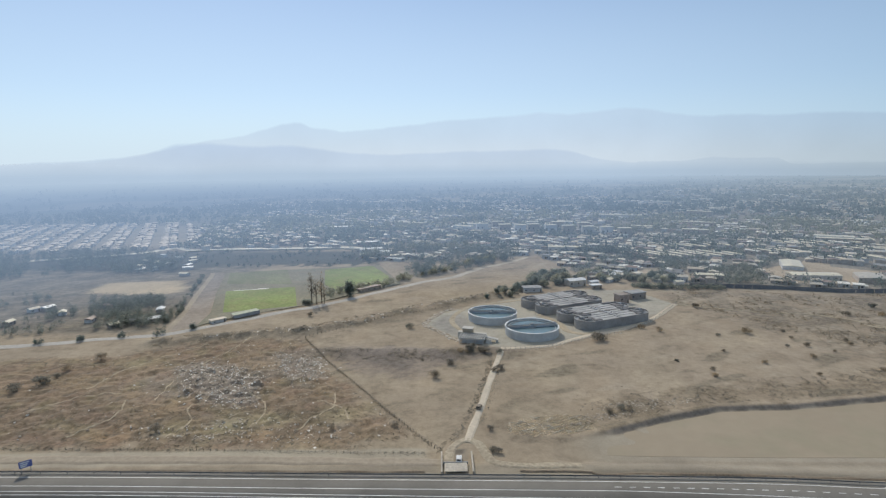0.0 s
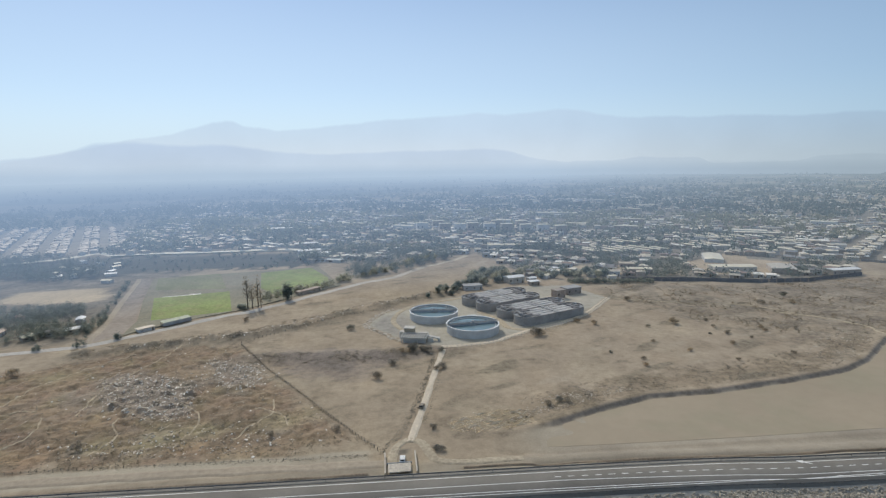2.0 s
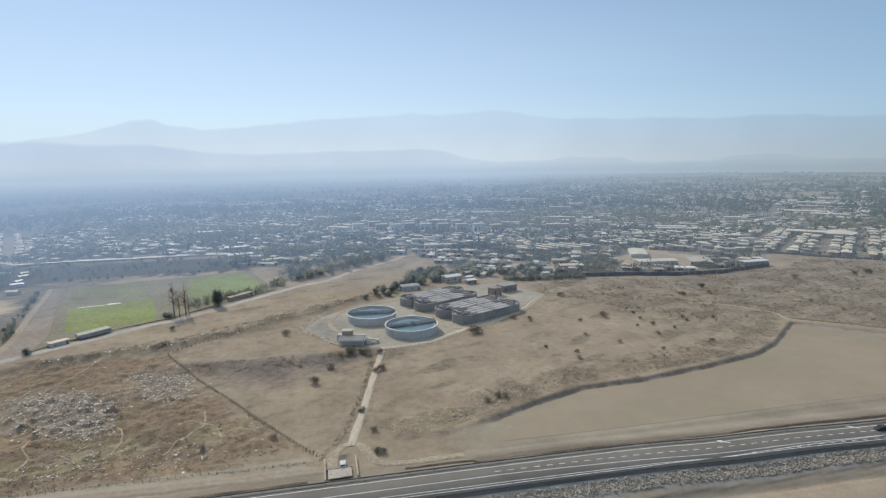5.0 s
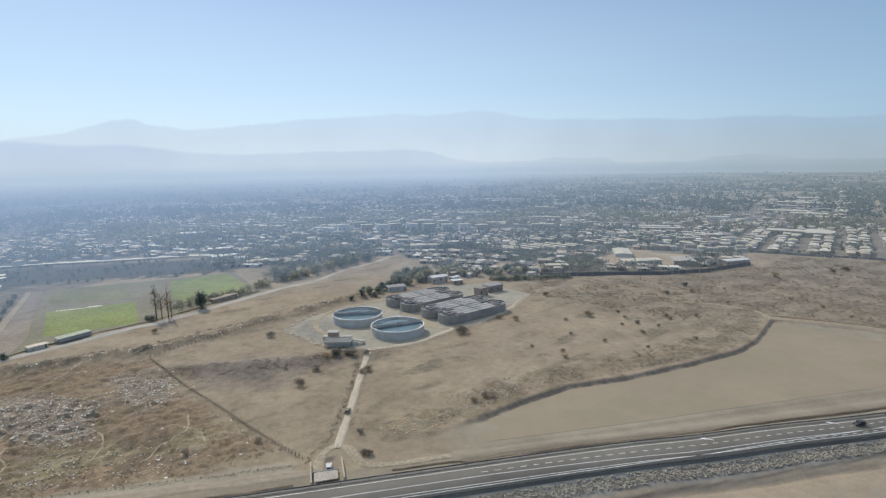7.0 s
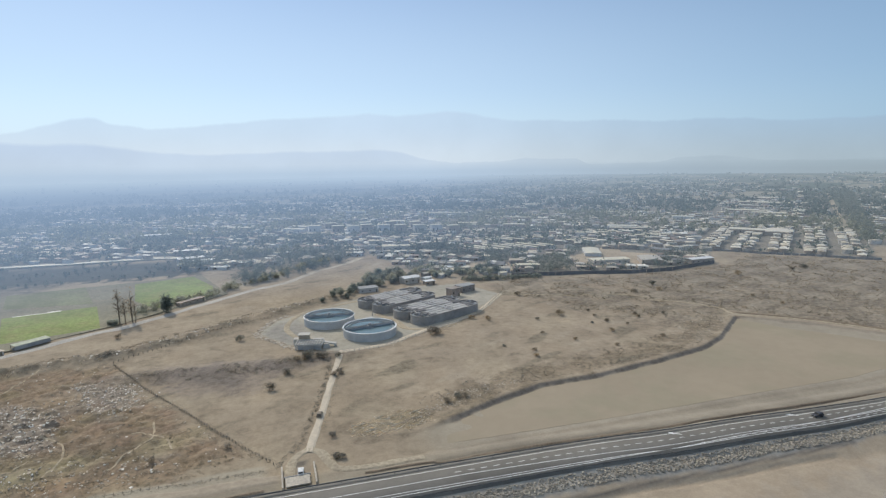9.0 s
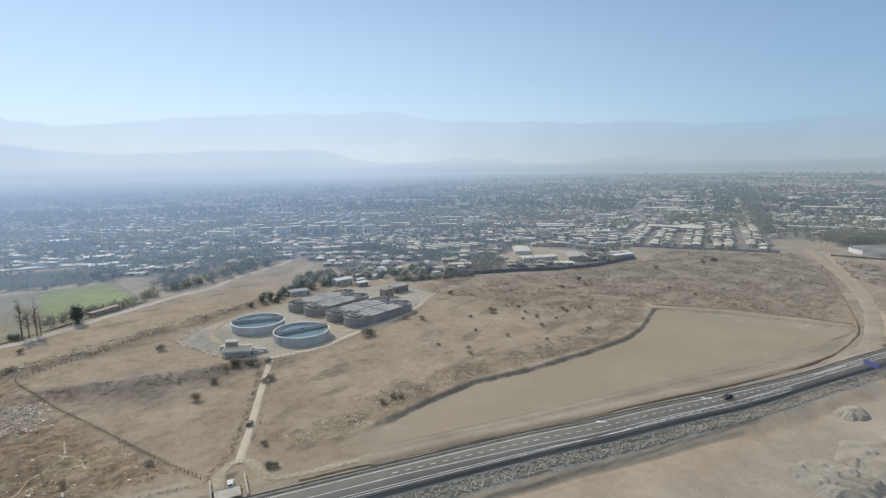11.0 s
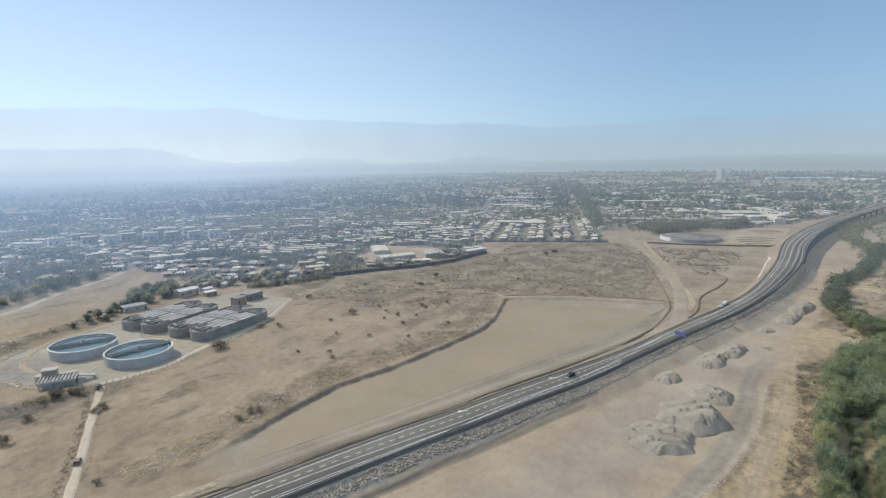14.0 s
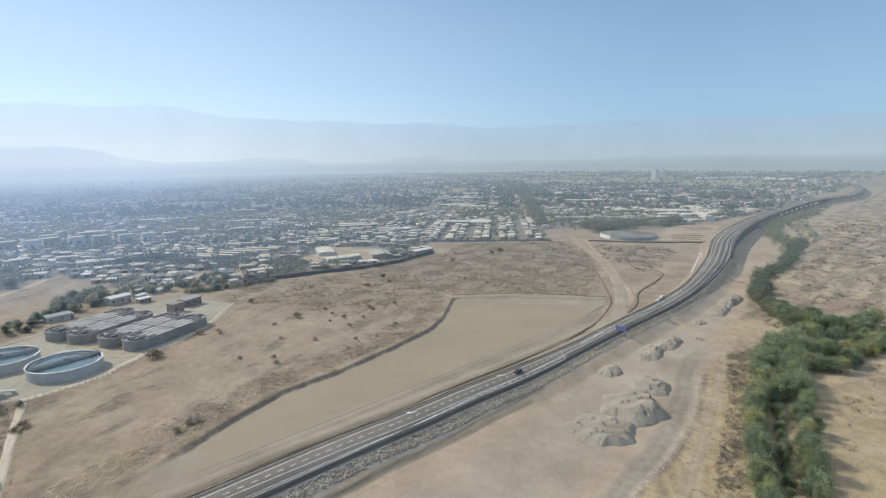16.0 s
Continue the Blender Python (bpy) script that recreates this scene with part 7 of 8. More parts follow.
for turn, az0, az1, a, b in ((radians(12), -60, -9, 9.0, 14.5), (radians(-30), -9, 42, 9.0, 14.5), (radians(38), 42, 110, 9.8, 16)):
    p = lattice(turn, a, b, rs, EDGE)
    d, az, r = town_zone(p[:, 0], p[:, 1])
    block = wobble(p[:, 0], p[:, 1], 140, 50 + int(az1)) - 2.2 * grove(p[:, 0], p[:, 1])
    ok = (d > 6) & (az > radians(az0)) & (az < radians(az1)) & (r < EDGE) & (rs.uniform(0, 1, len(p)) < 0.9 + 0.3 * block)
    ok &= np.abs((p[:, 0] - 637) * -0.61 + (p[:, 1] - 418) * 0.79) > 16
    for lot in LOTS:
        ok &= ~inside(lot, p[:, 0], p[:, 1])
    q = p[ok]
    plots.append(np.column_stack([q, np.full(len(q), turn)]))
far_plots = []
for k, (r0, r1) in enumerate(RINGS[1:]):
    p = lattice(radians((-30, -28, -24, -20, 10, 40)[k]), (9.5, 9.8, 11, 17, 26, 40)[k], (17, 18, 19, 30, 46, 70)[k], rs, r1)
    d, az, r = town_zone(p[:, 0], p[:, 1])
    dens = (0.85, 0.78, 0.6, 0.38, 0.2, 0.1)[k] + 0.45 * wobble(p[:, 0], p[:, 1], 380, 60 + k) - 0.15 * step((radians(8) - az) / 0.5) * (r > 900) - 0.5 * step((radians(-16) - az) / 0.2) * (r > 800) - 0.35 * step((r - 1350) / 300) * step((0.5 - az) / 0.25) - 0.6 * grove(p[:, 0], p[:, 1])
    ok = (r > r0) & (r < r1) & (az > -1.0) & (az < 1.75) & (d > 0) & (rs.uniform(0, 1, len(p)) < dens)
    ok &= (np.abs((p[:, 0] - 637) * -0.61 + (p[:, 1] - 418) * 0.79) > 16) & ~inside(NEW_TOWN, p[:, 0], p[:, 1]) & ~inside(EAST_ROWS, p[:, 0], p[:, 1])
    far_plots.append(p[ok])
plots = np.concatenate(plots)

# terraces, blocks and large sheds take their ground from the small plots
BIG = []


def big(name, label, category, x, y, w, d, h, deg, roof, rise=0.6, group=""):
    BIG.append((x, y, max(w, d) / 2 + 3, w, d, radians(deg)))
    return shed(name, label, category, x, y, w, d, h, radians(deg), roof, None, rise, group, lambda m: HAZED.get(m.name, m))


for x0, dx, y0, n, long, deg, label in ((216, 13, 533, 8, 44, -60, "long low terrace with pale sheet roof"), (337, 14, 543, 4, 17, -64, "short terrace with pale sheet roof"), (372, 19, 497, 5, 20, -80, "short pale terrace beside the workshops"), (434, 16, 550, 5, 26, -56, "low terrace with pale sheet roof"),
                                        (250, 15, 592, 6, 40, -60, "long low terrace with dusty sheet roof"), (392, 17, 598, 6, 34, -58, "long grey terrace with shallow roof")):
    for k in range(n):
        big("terrace_house", label, "terrace", x0 + dx * k, y0 + rs.uniform(-2, 2), long * (0.6 + 0.4 * math.sin(math.pi * (k + 1) / (n + 1))), 5.2, 4.6, deg, CREAM if k % 4 else ROOFS, 0.5, "long terraces")
for x, y, deg in ((106, 752, 4), (126, 742, 4), (146, 750, 4), (168, 737, 4), (190, 728, 4), (214, 716, 4), (236, 706, 4), (150, 782, 4), (186, 775, 4), (220, 760, 4), (100, 790, 4), (75, 765, 4), (255, 690, 4)):
    big("apartment_block", "four-storey pale apartment block with flat roof", "apartment block", x, y, 16, 9, 11.5, deg, CREAM, 0, "apartment blocks")
for x, y, w, d, h, deg, roof, label in ((238, 456, 14, 9, 4, -20, ROOFS, "low grey-roofed workshop"), (318, 424, 36, 13, 4.5, -8, CREAM, "long cream-roofed workshop"), (333, 475, 36, 16, 3.6, 62, CREAM, "cream-roofed hall"), (402, 452, 20, 11, 4.5, -70, ROOFS, "grey-roofed hall"),
                                        (356, 413, 25, 19, 4.5, 62, ROOFS, "broad grey shed beside the wall"), (396, 394, 26, 9, 4.5, 2, WHITE, "white-roofed shed at the town's edge"), (206, 425, 18, 9, 4, -14, ROOFS, "low grey workshop"), (236, 430, 20, 10, 4, -14, CREAM, "low pale workshop"),
                                        (150, 575, 34, 10, 6, -8, CREAM, "long pale school building"), (128, 604, 10, 8, 9, -8, ROOFS, "reddish church with a steep roof"), (-62, 585, 24, 12, 5, 15, WHITE, "white market shed"), (-48, 566, 20, 10, 5, 15, WHITE, "white market shed"), (-30, 548, 16, 9, 4, 20, ROOFS, "grey lean-to shed"),
                                        (900, 320, 40, 16, 7, 60, WHITE, "white warehouse near the motorway"), (928, 290, 34, 20, 8, 60, CREAM, "cream warehouse near the motorway"), (975, 300, 44, 16, 7, 60, CREAM, "long cream warehouse"), (1085, 555, 60, 26, 8, -50, CREAM, "broad pale factory roof"),
                                        (1056, 593, 50, 22, 8, -50, CREAM, "broad pale factory roof"), (1180, 480, 60, 20, 8, 40, CREAM, "long pale factory"), (1260, 420, 50, 22, 8, 40, ROOFS, "long grey factory"), (1100, 400, 44, 18, 7, 40, ROOFS, "grey storehouse"), (1320, 560, 60, 24, 8, -50, CREAM, "pale factory hall"),
                                        (-72, 640, 26, 10, 5, 4, WHITE, "pale shop row"), (60, 610, 26, 12, 6, -10, ROOFS, "grey hall among trees"), (-130, 800, 36, 14, 6, 0, WHITE, "pale sports hall"), (420, 880, 60, 14, 6, -25, CREAM, "long pale storehouse"), (330, 930, 70, 14, 6, -20, CREAM, "long pale storehouse")):
    big("hall", label + " in the town", "hall", x, y, w, d, h, deg, roof, 0.8)
for k in range(58):
    q, far_off = radians(rs.uniform(46, 74)), rs.uniform(760, 1750)
    x, y = EYE[0] + far_off * math.sin(q), far_off * math.cos(q)
    if town_zone(x, y)[0] > 30 and abs((x - 637) * -0.61 + (y - 418) * 0.79) > 60:
        big("hall", ("broad cream-roofed factory hall", "long pale storehouse", "long grey-roofed storehouse")[k % 3] + " in the eastern quarter", "hall", x, y, rs.uniform(28, 75), rs.uniform(14, 30), rs.uniform(5, 8), rs.choice((38, -52)) + rs.uniform(-4, 4), (CREAM, CREAM, ROOFS)[k % 3], rs.uniform(0.4, 1.2))
for k in range(26):
    q, far_off = radians(rs.uniform(-12, 44)), rs.uniform(680, 1500)
    x, y = EYE[0] + far_off * math.sin(q), far_off * math.cos(q)
    big("hall", "long pale-roofed block among trees in the town", "hall", x, y, rs.uniform(25, 60), rs.uniform(9, 16), rs.uniform(5, 9), -30 + rs.uniform(-12, 12), CREAM, 0.5)
for x, y, r, *_ in BIG:
    plots = plots[np.hypot(plots[:, 0] - x, plots[:, 1] - y) > r]

order = np.argsort(np.hypot(plots[:, 0] - 150, plots[:, 1] - 200))
near, rest = plots[order[:270]], plots[order[270:]]


def house_mesh(w, d, h, rise):
    wall = Shape().box(-w / 2, w / 2, -d / 2, d / 2, -0.3, h)
    e = 0.4
    roof = Shape().add([(-w / 2 - e, -d / 2 - e, h - 0.1), (w / 2 + e, -d / 2 - e, h - 0.1), (w / 2 + e, d / 2 + e, h - 0.1), (-w / 2 - e, d / 2 + e, h - 0.1), (-w / 2 - e, 0, h + rise), (w / 2 + e, 0, h + rise)],
                       [(3, 2, 1, 0), (0, 1, 5, 4), (2, 3, 4, 5), (1, 2, 5), (3, 0, 4)])
    return wall.mesh("wall", FAR_WALL), roof.mesh("roof", FAR_ROOF), Shape().box(w / 2 - 0.2, w / 2 + 2.6, -d * 0.3, d * 0.4, h * 0.65, h * 0.72).mesh("porch", FAR_ROOF), Shape().box(-0.5, 0.5, -d / 2 - 0.04, -d / 2 + 0.04, 0, 2.05).mesh("door", WOOD), Shape().box(1.2, 2.6, -d / 2 - 0.04, -d / 2 + 0.04, 0.9, 2.1).mesh("window", BLACK)


kinds = [house_mesh(rs.uniform(6.5, 9.5), rs.uniform(6, 9), rs.uniform(2.6, 4.2), rs.uniform(0.4, 1.2)) for _ in range(7)]
for x, y, turn in near:
    k = kinds[rs.randint(7)]
    root = thing("house", "small town house with a low sheet roof", "house", Matrix.Translation((x, y, ground_z(x, y))) @ Matrix.Rotation(turn + (0 if rs.uniform() < 0.7 else 1.5708), 4, "Z"), "town houses")
    for nm, me in zip(("wall", "roof", "porch", "door", "window"), k):
        part(nm, me, None, root)


def houses(name, label, p, turns, rs, walls, roofs, grow=1.0):
    """Joined far houses: upright walls and gabled roofs."""
    n = len(p)
    w, d = rs.uniform(6.5, 10.5, n) * grow, rs.uniform(5.5, 9, n) * grow
    h, e = rs.uniform(2.5, 5.0, n) * (0.6 + 0.4 * grow), rs.uniform(0.25, 1.1, n)
    flip = rs.uniform(0, 1, n) < 0.2
    t = turns + np.where(flip, math.pi / 2, 0)
    z = height(p[:, 0], p[:, 1])

    def put(local):
        c, s = np.cos(t)[:, None], np.sin(t)[:, None]
        return np.stack([p[:, :1] + local[..., 0] * c - local[..., 1] * s, p[:, 1:2] + local[..., 0] * s + local[..., 1] * c, z[:, None] + local[..., 2]], -1)
    sx, sy = np.array([-1, 1, 1, -1] * 2), np.array([-1, -1, 1, 1] * 2)
    top = np.array([0] * 4 + [1] * 4)
    box = put(np.stack([sx * w[:, None] / 2, sy * d[:, None] / 2, np.where(top, h[:, None], -0.3)], -1))
    base = np.arange(n)[:, None, None] * 8
    q = base + np.array([(0, 1, 5, 4), (1, 2, 6, 5), (2, 3, 7, 6), (3, 0, 4, 7)])
    a = tagged(new(name, big_mesh(name, box.reshape(-1, 3), q.reshape(-1, 4), walls)), label, "houses", kind="stuff")
    o = 0.35
    rx = np.stack([-w / 2 - o, w / 2 + o, w / 2 + o, -w / 2 - o, -w / 2 - o, w / 2 + o], -1)
    ry = np.stack([-d / 2 - o, -d / 2 - o, d / 2 + o, d / 2 + o, 0 * d, 0 * d], -1)
    rz_ = np.stack([h - 0.1] * 4 + [h + e] * 2, -1)
    v = put(np.stack([rx, ry, rz_], -1))
    tri = np.array([(0, 1, 5), (0, 5, 4), (2, 3, 4), (2, 4, 5), (1, 2, 5), (3, 0, 4)])
    q = (np.arange(n)[:, None, None] * 6 + tri).reshape(-1, 3)
    part("roofs", big_mesh("roofs", v.reshape(-1, 3), q, roofs), None, a)
    a.data.name = name
    return a


houses("town_houses", "closely packed low town houses with pale roofs", rest[:, :2], rest[:, 2], rs, FAR_WALL, FAR_ROOF)
for (r0, r1), p, k in zip(RINGS[1:], far_plots, (1.0, 1.0, 1.0, 1.3, 1.6, 2.0)):
    houses("distant_houses", "distant town houses veiled by haze", p, np.full(len(p), radians(-25)), rs, FAR_WALL, FAR_ROOF, k)


p = lattice(radians(115.5), 7.6, 15.5, rs, 1300)
p = p[inside(NEW_TOWN, p[:, 0], p[:, 1])]
houses("new_houses", "rows of new tan-roofed houses on bare ground", p, np.full(len(p), radians(115.5)), rs, FAR_WALL, aerial(surface("tan_roof", (0.78, 0.68, 0.57), 0.7, 0.05, 0.4, 0.2, 0.0), "tan_roof_in_haze"))


PALE_ROOFS = aerial(palette("pale_sheet_roofs", [(0.0, (0.74, 0.66, 0.50)), (0.3, (0.64, 0.56, 0.42)), (0.5, (0.82, 0.76, 0.62)), (0.75, (0.55, 0.47, 0.36)), (0.9, (0.4, 0.36, 0.3))], 0.6, 0.4, HAZE), "pale_roofs_in_haze")
p = lattice(radians(38), 10.0, 16, rs, 900)
p = p[inside(EAST_ROWS, p[:, 0], p[:, 1])]
p = p[rs.uniform(0, 1, len(p)) < 0.9]
houses("town_houses", "even rows of pale-roofed houses in the east", p, radians(38) + rs.normal(size=len(p)) * 0.07, rs, FAR_WALL, PALE_ROOFS, 1.05)


def town_trees(name, label, p, rs, material, leaves, rad, size):
    n = len(p)
    z = height(p[:, 0], p[:, 1])
    k = rs.uniform(0.55, 1.35, n)
    d = rs.normal(size=(n, leaves, 3)) * np.array((0.5, 0.5, 0.55)) * rad
    c = np.column_stack([p, z + rad * 1.25 * k])
    q = (c[:, None] + d * k[:, None, None]).reshape(-1, 3)
    q[:, 2] = np.maximum(q[:, 2], np.repeat(z, leaves) + 0.4)
    v, f = leaf_quads(rs, q, np.repeat(k, leaves)[:, None] * size * rs.uniform(0.6, 1.4, (n * leaves, 1)))
    ob = tagged(new(name, big_mesh(name, v, f, material)), label, "trees", kind="stuff")
    return ob


def ring_points(rs, n, r0, r1, az0=-45, az1=92):
    az = np.radians(rs.uniform(az0, az1, n))
    r = np.sqrt(rs.uniform(r0 * r0, r1 * r1, n))
    return np.column_stack([EYE[0] + r * np.sin(az), r * np.cos(az)])


p = ring_points(rs, 9000, 420, EDGE)
d, az, r = town_zone(p[:, 0], p[:, 1])
ok = (d > -4) & (rs.uniform(0, 1, len(p)) < 0.24 + 0.2 * wobble(p[:, 0], p[:, 1], 60, 71) + 0.8 * grove(p[:, 0], p[:, 1]))
for x, y, _, w, dd, t in BIG:
    c, s = math.cos(t), math.sin(t)
    lx, ly = (p[:, 0] - x) * c + (p[:, 1] - y) * s, -(p[:, 0] - x) * s + (p[:, 1] - y) * c
    ok &= ~((np.abs(lx) < w / 2 + 2) & (np.abs(ly) < dd / 2 + 2))
ok &= np.abs((p[:, 0] - 637) * -0.61 + (p[:, 1] - 418) * 0.79) > 7
for lot in LOTS[1:2] + LOTS[3:]:
    ok &= ~inside(lot, p[:, 0], p[:, 1])
town_trees("town_trees", "hazy dark-green trees between the houses", p[ok], rs, FAR_LEAF, 70, 2.9, 0.52)
for (r0, r1), n, k in zip(RINGS[1:], (6200, 9500, 10500, 8500, 3000, 400), (3.7, 4.5, 5.4, 6.6, 7.5, 7)):
    p = ring_points(rs, n, r0, r1)
    d, az, r = town_zone(p[:, 0], p[:, 1])
    ok = (d > 0) & ~inside(NEW_TOWN, p[:, 0], p[:, 1]) & ~(inside(EAST_ROWS, p[:, 0], p[:, 1]) & (rs.uniform(0, 1, n) < 0.7)) & (rs.uniform(0, 1, n) < 0.21 - 0.06 * step((az - 0.6) / 0.3) - 0.1 * step((r - 1400) / 400) - 0.6 * step((r - 1250) / 350) * step((0.5 - az) / 0.25) * step(wobble(p[:, 0] * 0.35, p[:, 1], 120, 84) + 0.75) + 0.6 * grove(p[:, 0], p[:, 1]) + 0.3 * wobble(p[:, 0], p[:, 1], 350, 80))
    town_trees("distant_trees", "distant trees veiled by blue haze", p[ok], rs, FAR_LEAF, 18, k * 0.75, k * 0.36)

# parks and tree-filled blocks between the streets
park = np.random.RandomState(123)
for k in range(70):
    r, a = 520 + 1700 * park.uniform(0, 1) ** 1.3, radians(park.uniform(-26, 88))
    c = np.array((EYE[0] + r * math.sin(a), r * math.cos(a)))
    long, deep, n = park.uniform(18, 60) * (0.6 + r / 1600), park.uniform(7, 18) * (0.7 + r / 1400), 26 + int(r / 60)
    q = park.normal(size=(n, 2)) * np.array((long, deep)) * 0.5
    lean = -a + park.uniform(-0.5, 0.5)
    p = c + np.column_stack([q[:, 0] * math.cos(lean) - q[:, 1] * math.sin(lean), q[:, 0] * math.sin(lean) + q[:, 1] * math.cos(lean)])
    p = p[(town_zone(p[:, 0], p[:, 1])[0] > 8) & ~inside(NEW_TOWN, p[:, 0], p[:, 1]) & ~inside(EAST_ROWS, p[:, 0], p[:, 1])]
    if len(p) > 6:
        town_trees("park_trees", "dark clump of trees among the houses", p, park, FAR_DARK if k % 3 else FAR_LEAF, 40, 3.6, 0.9)

# woods and orchards west of the sports field, and the dark belt behind it
for label, poly, n, leaf, rad, count, size in (
        ("dark young orchard behind the sports field", [(-200, 510), (-100, 505), (-50, 515), (-70, 600), (-280, 600), (-330, 560)], 130, FAR_DARK, 1.3, 90, 0.35),
        ("dark wood west of the lane", [(-470, 470), (-374, 464), (-315, 474), (-256, 474), (-236, 500), (-252, 560), (-322, 596), (-380, 600), (-620, 590)], 460, FAR_DARK, 3.4, 190, 0.4),
        ("hazy dark orchard beside the lane", [(-192, 306), (-242, 384), (-186, 380), (-162, 345), (-153, 316)], 230, FAR_LEAF, 2.1, 200, 0.26),
        ("scattered trees west of the sports ground", [(-420, 290), (-200, 300), (-245, 372), (-300, 400), (-420, 400)], 300, FAR_LEAF, 2.0, 130, 0.3),
        ("dark roadside trees before the town", [(-8, 446), (35, 466), (95, 540), (70, 560), (20, 540), (-5, 500), (-20, 470)], 130, FAR_DARK, 3.0, 200, 0.36),
        ("dense dark trees beside the avenue", [(632, 340), (690, 378), (760, 338), (840, 300), (815, 283), (750, 292), (700, 322), (665, 322)], 330, FAR_DARK, 4.4, 170, 0.5)):
    p = spread(rs, n, poly, 0.7, 90, 60)
    town_trees("wood", label, p, rs, leaf, count, rad, size)
p = along([(-152, 307), (-160, 344), (-176, 400), (-196, 469)], 60, 1.3)
town_trees("hedge", "hazy hedge along the pale lane", p, rs, FAR_LEAF, 150, 1.2, 0.24)
p = np.concatenate([np.array(c) + rs.normal(size=(5, 2)) * 1.2 for c in ((-208, 284), (-187, 288), (-167, 293), (-148, 299), (-228, 279), (-133, 309))])
town_trees("hedge", "dark bushes standing along the town road", p, rs, FAR_DARK, 170, 1.2, 0.22)
p = along([(166, 403), (185, 398), (205, 396), (230, 392)], 110, 2.2)
town_trees("hedge", "low dark hedge before the town's first houses", p, rs, FAR_DARK, 170, 1.3, 0.25)

t = rs.uniform(0, 1, 900) ** 0.8
o = 8 + rs.uniform(0, 1, 900) * (10 + 34 * t)
town_trees("wood", "dark trees lining the avenue", np.column_stack([640 + 900 * t + 0.61 * o, 420 + 697 * t - 0.79 * o]), rs, FAR_DARK, 60, 3.6, 0.8)

line = smooth_line([(-66, 380), (-30, 412), (-6, 440), (20, 462), (44, 496), (74, 526)], 1.0)[:, :2]
p = line[rs.randint(0, len(line), 150)] + rs.normal(size=(150, 2)) * 3.0 + np.array((-7, 5))
town_trees("wood", "hazy grey hedge trees along the town road", p, rs, GREYLEAF, 120, 2.0, 0.4)

p = along([(450, 98), (470, 101), (512, 107), (554, 104), (614, 109), (680, 118), (740, 122)], 190, 3.2)
town_trees("wood", "dusty riverside trees on the far bank", p, rs, RIVER_DUSTY, 150, 2.6, 0.42)
p = along([(690, 126), (750, 148), (819, 170), (917, 180), (1000, 180), (1060, 178), (1150, 172)], 170, 5.0)
town_trees("wood", "dusty riverside trees below the viaduct", p, rs, RIVER_DUSTY, 110, 3.4, 0.6)

p = spread(rs, 110, [(648, 356), (668, 340), (690, 330), (760, 312), (840, 322), (800, 380), (720, 400), (664, 380)], 0.5, 91, 20)
town_trees("wood", "dark trees behind the round reservoir", p, rs, FAR_DARK, 110, 3.4, 0.6)

# lines of trees far out on the eastern plain
for r0, r1, a0, a1, n in ((3000, 3100, 66, 90, 200), (3500, 3650, 58, 92, 330), (4050, 4250, 54, 92, 420)):
    p = ring_points(rs, n, r0, r1, a0, a1)
    p = p[wobble(p[:, 0], p[:, 1], 260, 96) > -0.25]
    town_trees("wood", "dark line of trees far out on the plain", p, rs, FAR_DARK, 20, 4.2, 2.6)

# the town's boundary wall and edge
wall = thing("boundary_wall", "long dark concrete boundary wall at the town's edge", "wall", Matrix.Translation((207, 402, 0)))
pts = [(207, 402), (257, 392), (309, 376), (348, 374), (406, 386)]
for (x0, y0), (x1, y1) in zip(pts, pts[1:]):
    n = int(math.hypot(x1 - x0, y1 - y0) / 6)
    t = math.atan2(y1 - y0, x1 - x0)
    for k in range(n):
        x, y = x0 + (x1 - x0) * (k + 0.5) / n, y0 + (y1 - y0) * (k + 0.5) / n
        part("wall_panel", Shape().box(-3.05, 3.05, -0.12, 0.12, -0.4, 3.0, t, (x - 207, y - 402, 0)), DARK_CONCRETE, wall)

wall = thing("boundary_wall", "low grey wall before the eastern houses", "wall", Matrix.Translation((460, 444, 0)))
pts = [(460, 442), (493, 405), (527, 373), (557, 340)]
for (x0, y0), (x1, y1) in zip(pts, pts[1:]):
    n = int(math.hypot(x1 - x0, y1 - y0) / 6)
    t = math.atan2(y1 - y0, x1 - x0)
    for k in range(n):
        x, y = x0 + (x1 - x0) * (k + 0.5) / n, y0 + (y1 - y0) * (k + 0.5) / n
        part("wall_panel", Shape().box(-3.05, 3.05, -0.12, 0.12, -0.4, 2.2, t, (x - 460, y - 444, 0)), DARKWALL, wall)

wall = thing("boundary_wall", "long whitewashed wall before the western houses", "wall", Matrix.Translation((-275, 612, 0)))
pts = [(-275, 607), (-235, 612), (-169, 611), (-104, 615), (-72, 604)]
for (x0, y0), (x1, y1) in zip(pts, pts[1:]):
    n = int(math.hypot(x1 - x0, y1 - y0) / 8)
    t = math.atan2(y1 - y0, x1 - x0)
    for k in range(n):
        x, y = x0 + (x1 - x0) * (k + 0.5) / n, y0 + (y1 - y0) * (k + 0.5) / n
        part("wall_panel", Shape().box(-4.05, 4.05, -0.12, 0.12, -0.4, 1.6, t, (x + 275, y - 612, 0)), WHITE, wall)

# round arena and drying beds beyond the dirt road
root = thing("round_reservoir", "low round reservoir with white wall and grey cover", "reservoir", Matrix.Translation((646, 286, 0)))
part("wall", Shape().ring(circle(33, 64), circle(32.4, 64), -0.3, 3.6), HAZED[DARKWALL.name], root)
for k in range(19, 30):
    q = 6.2832 * k / 64
    part("wall_panel", Shape().box(-0.1, 0.1, -1.7, 1.7, -0.3, 4.4, q, (33.2 * math.cos(q), 33.2 * math.sin(q), 0)), HAZED[WHITE.name], root, "whitewashed panel")
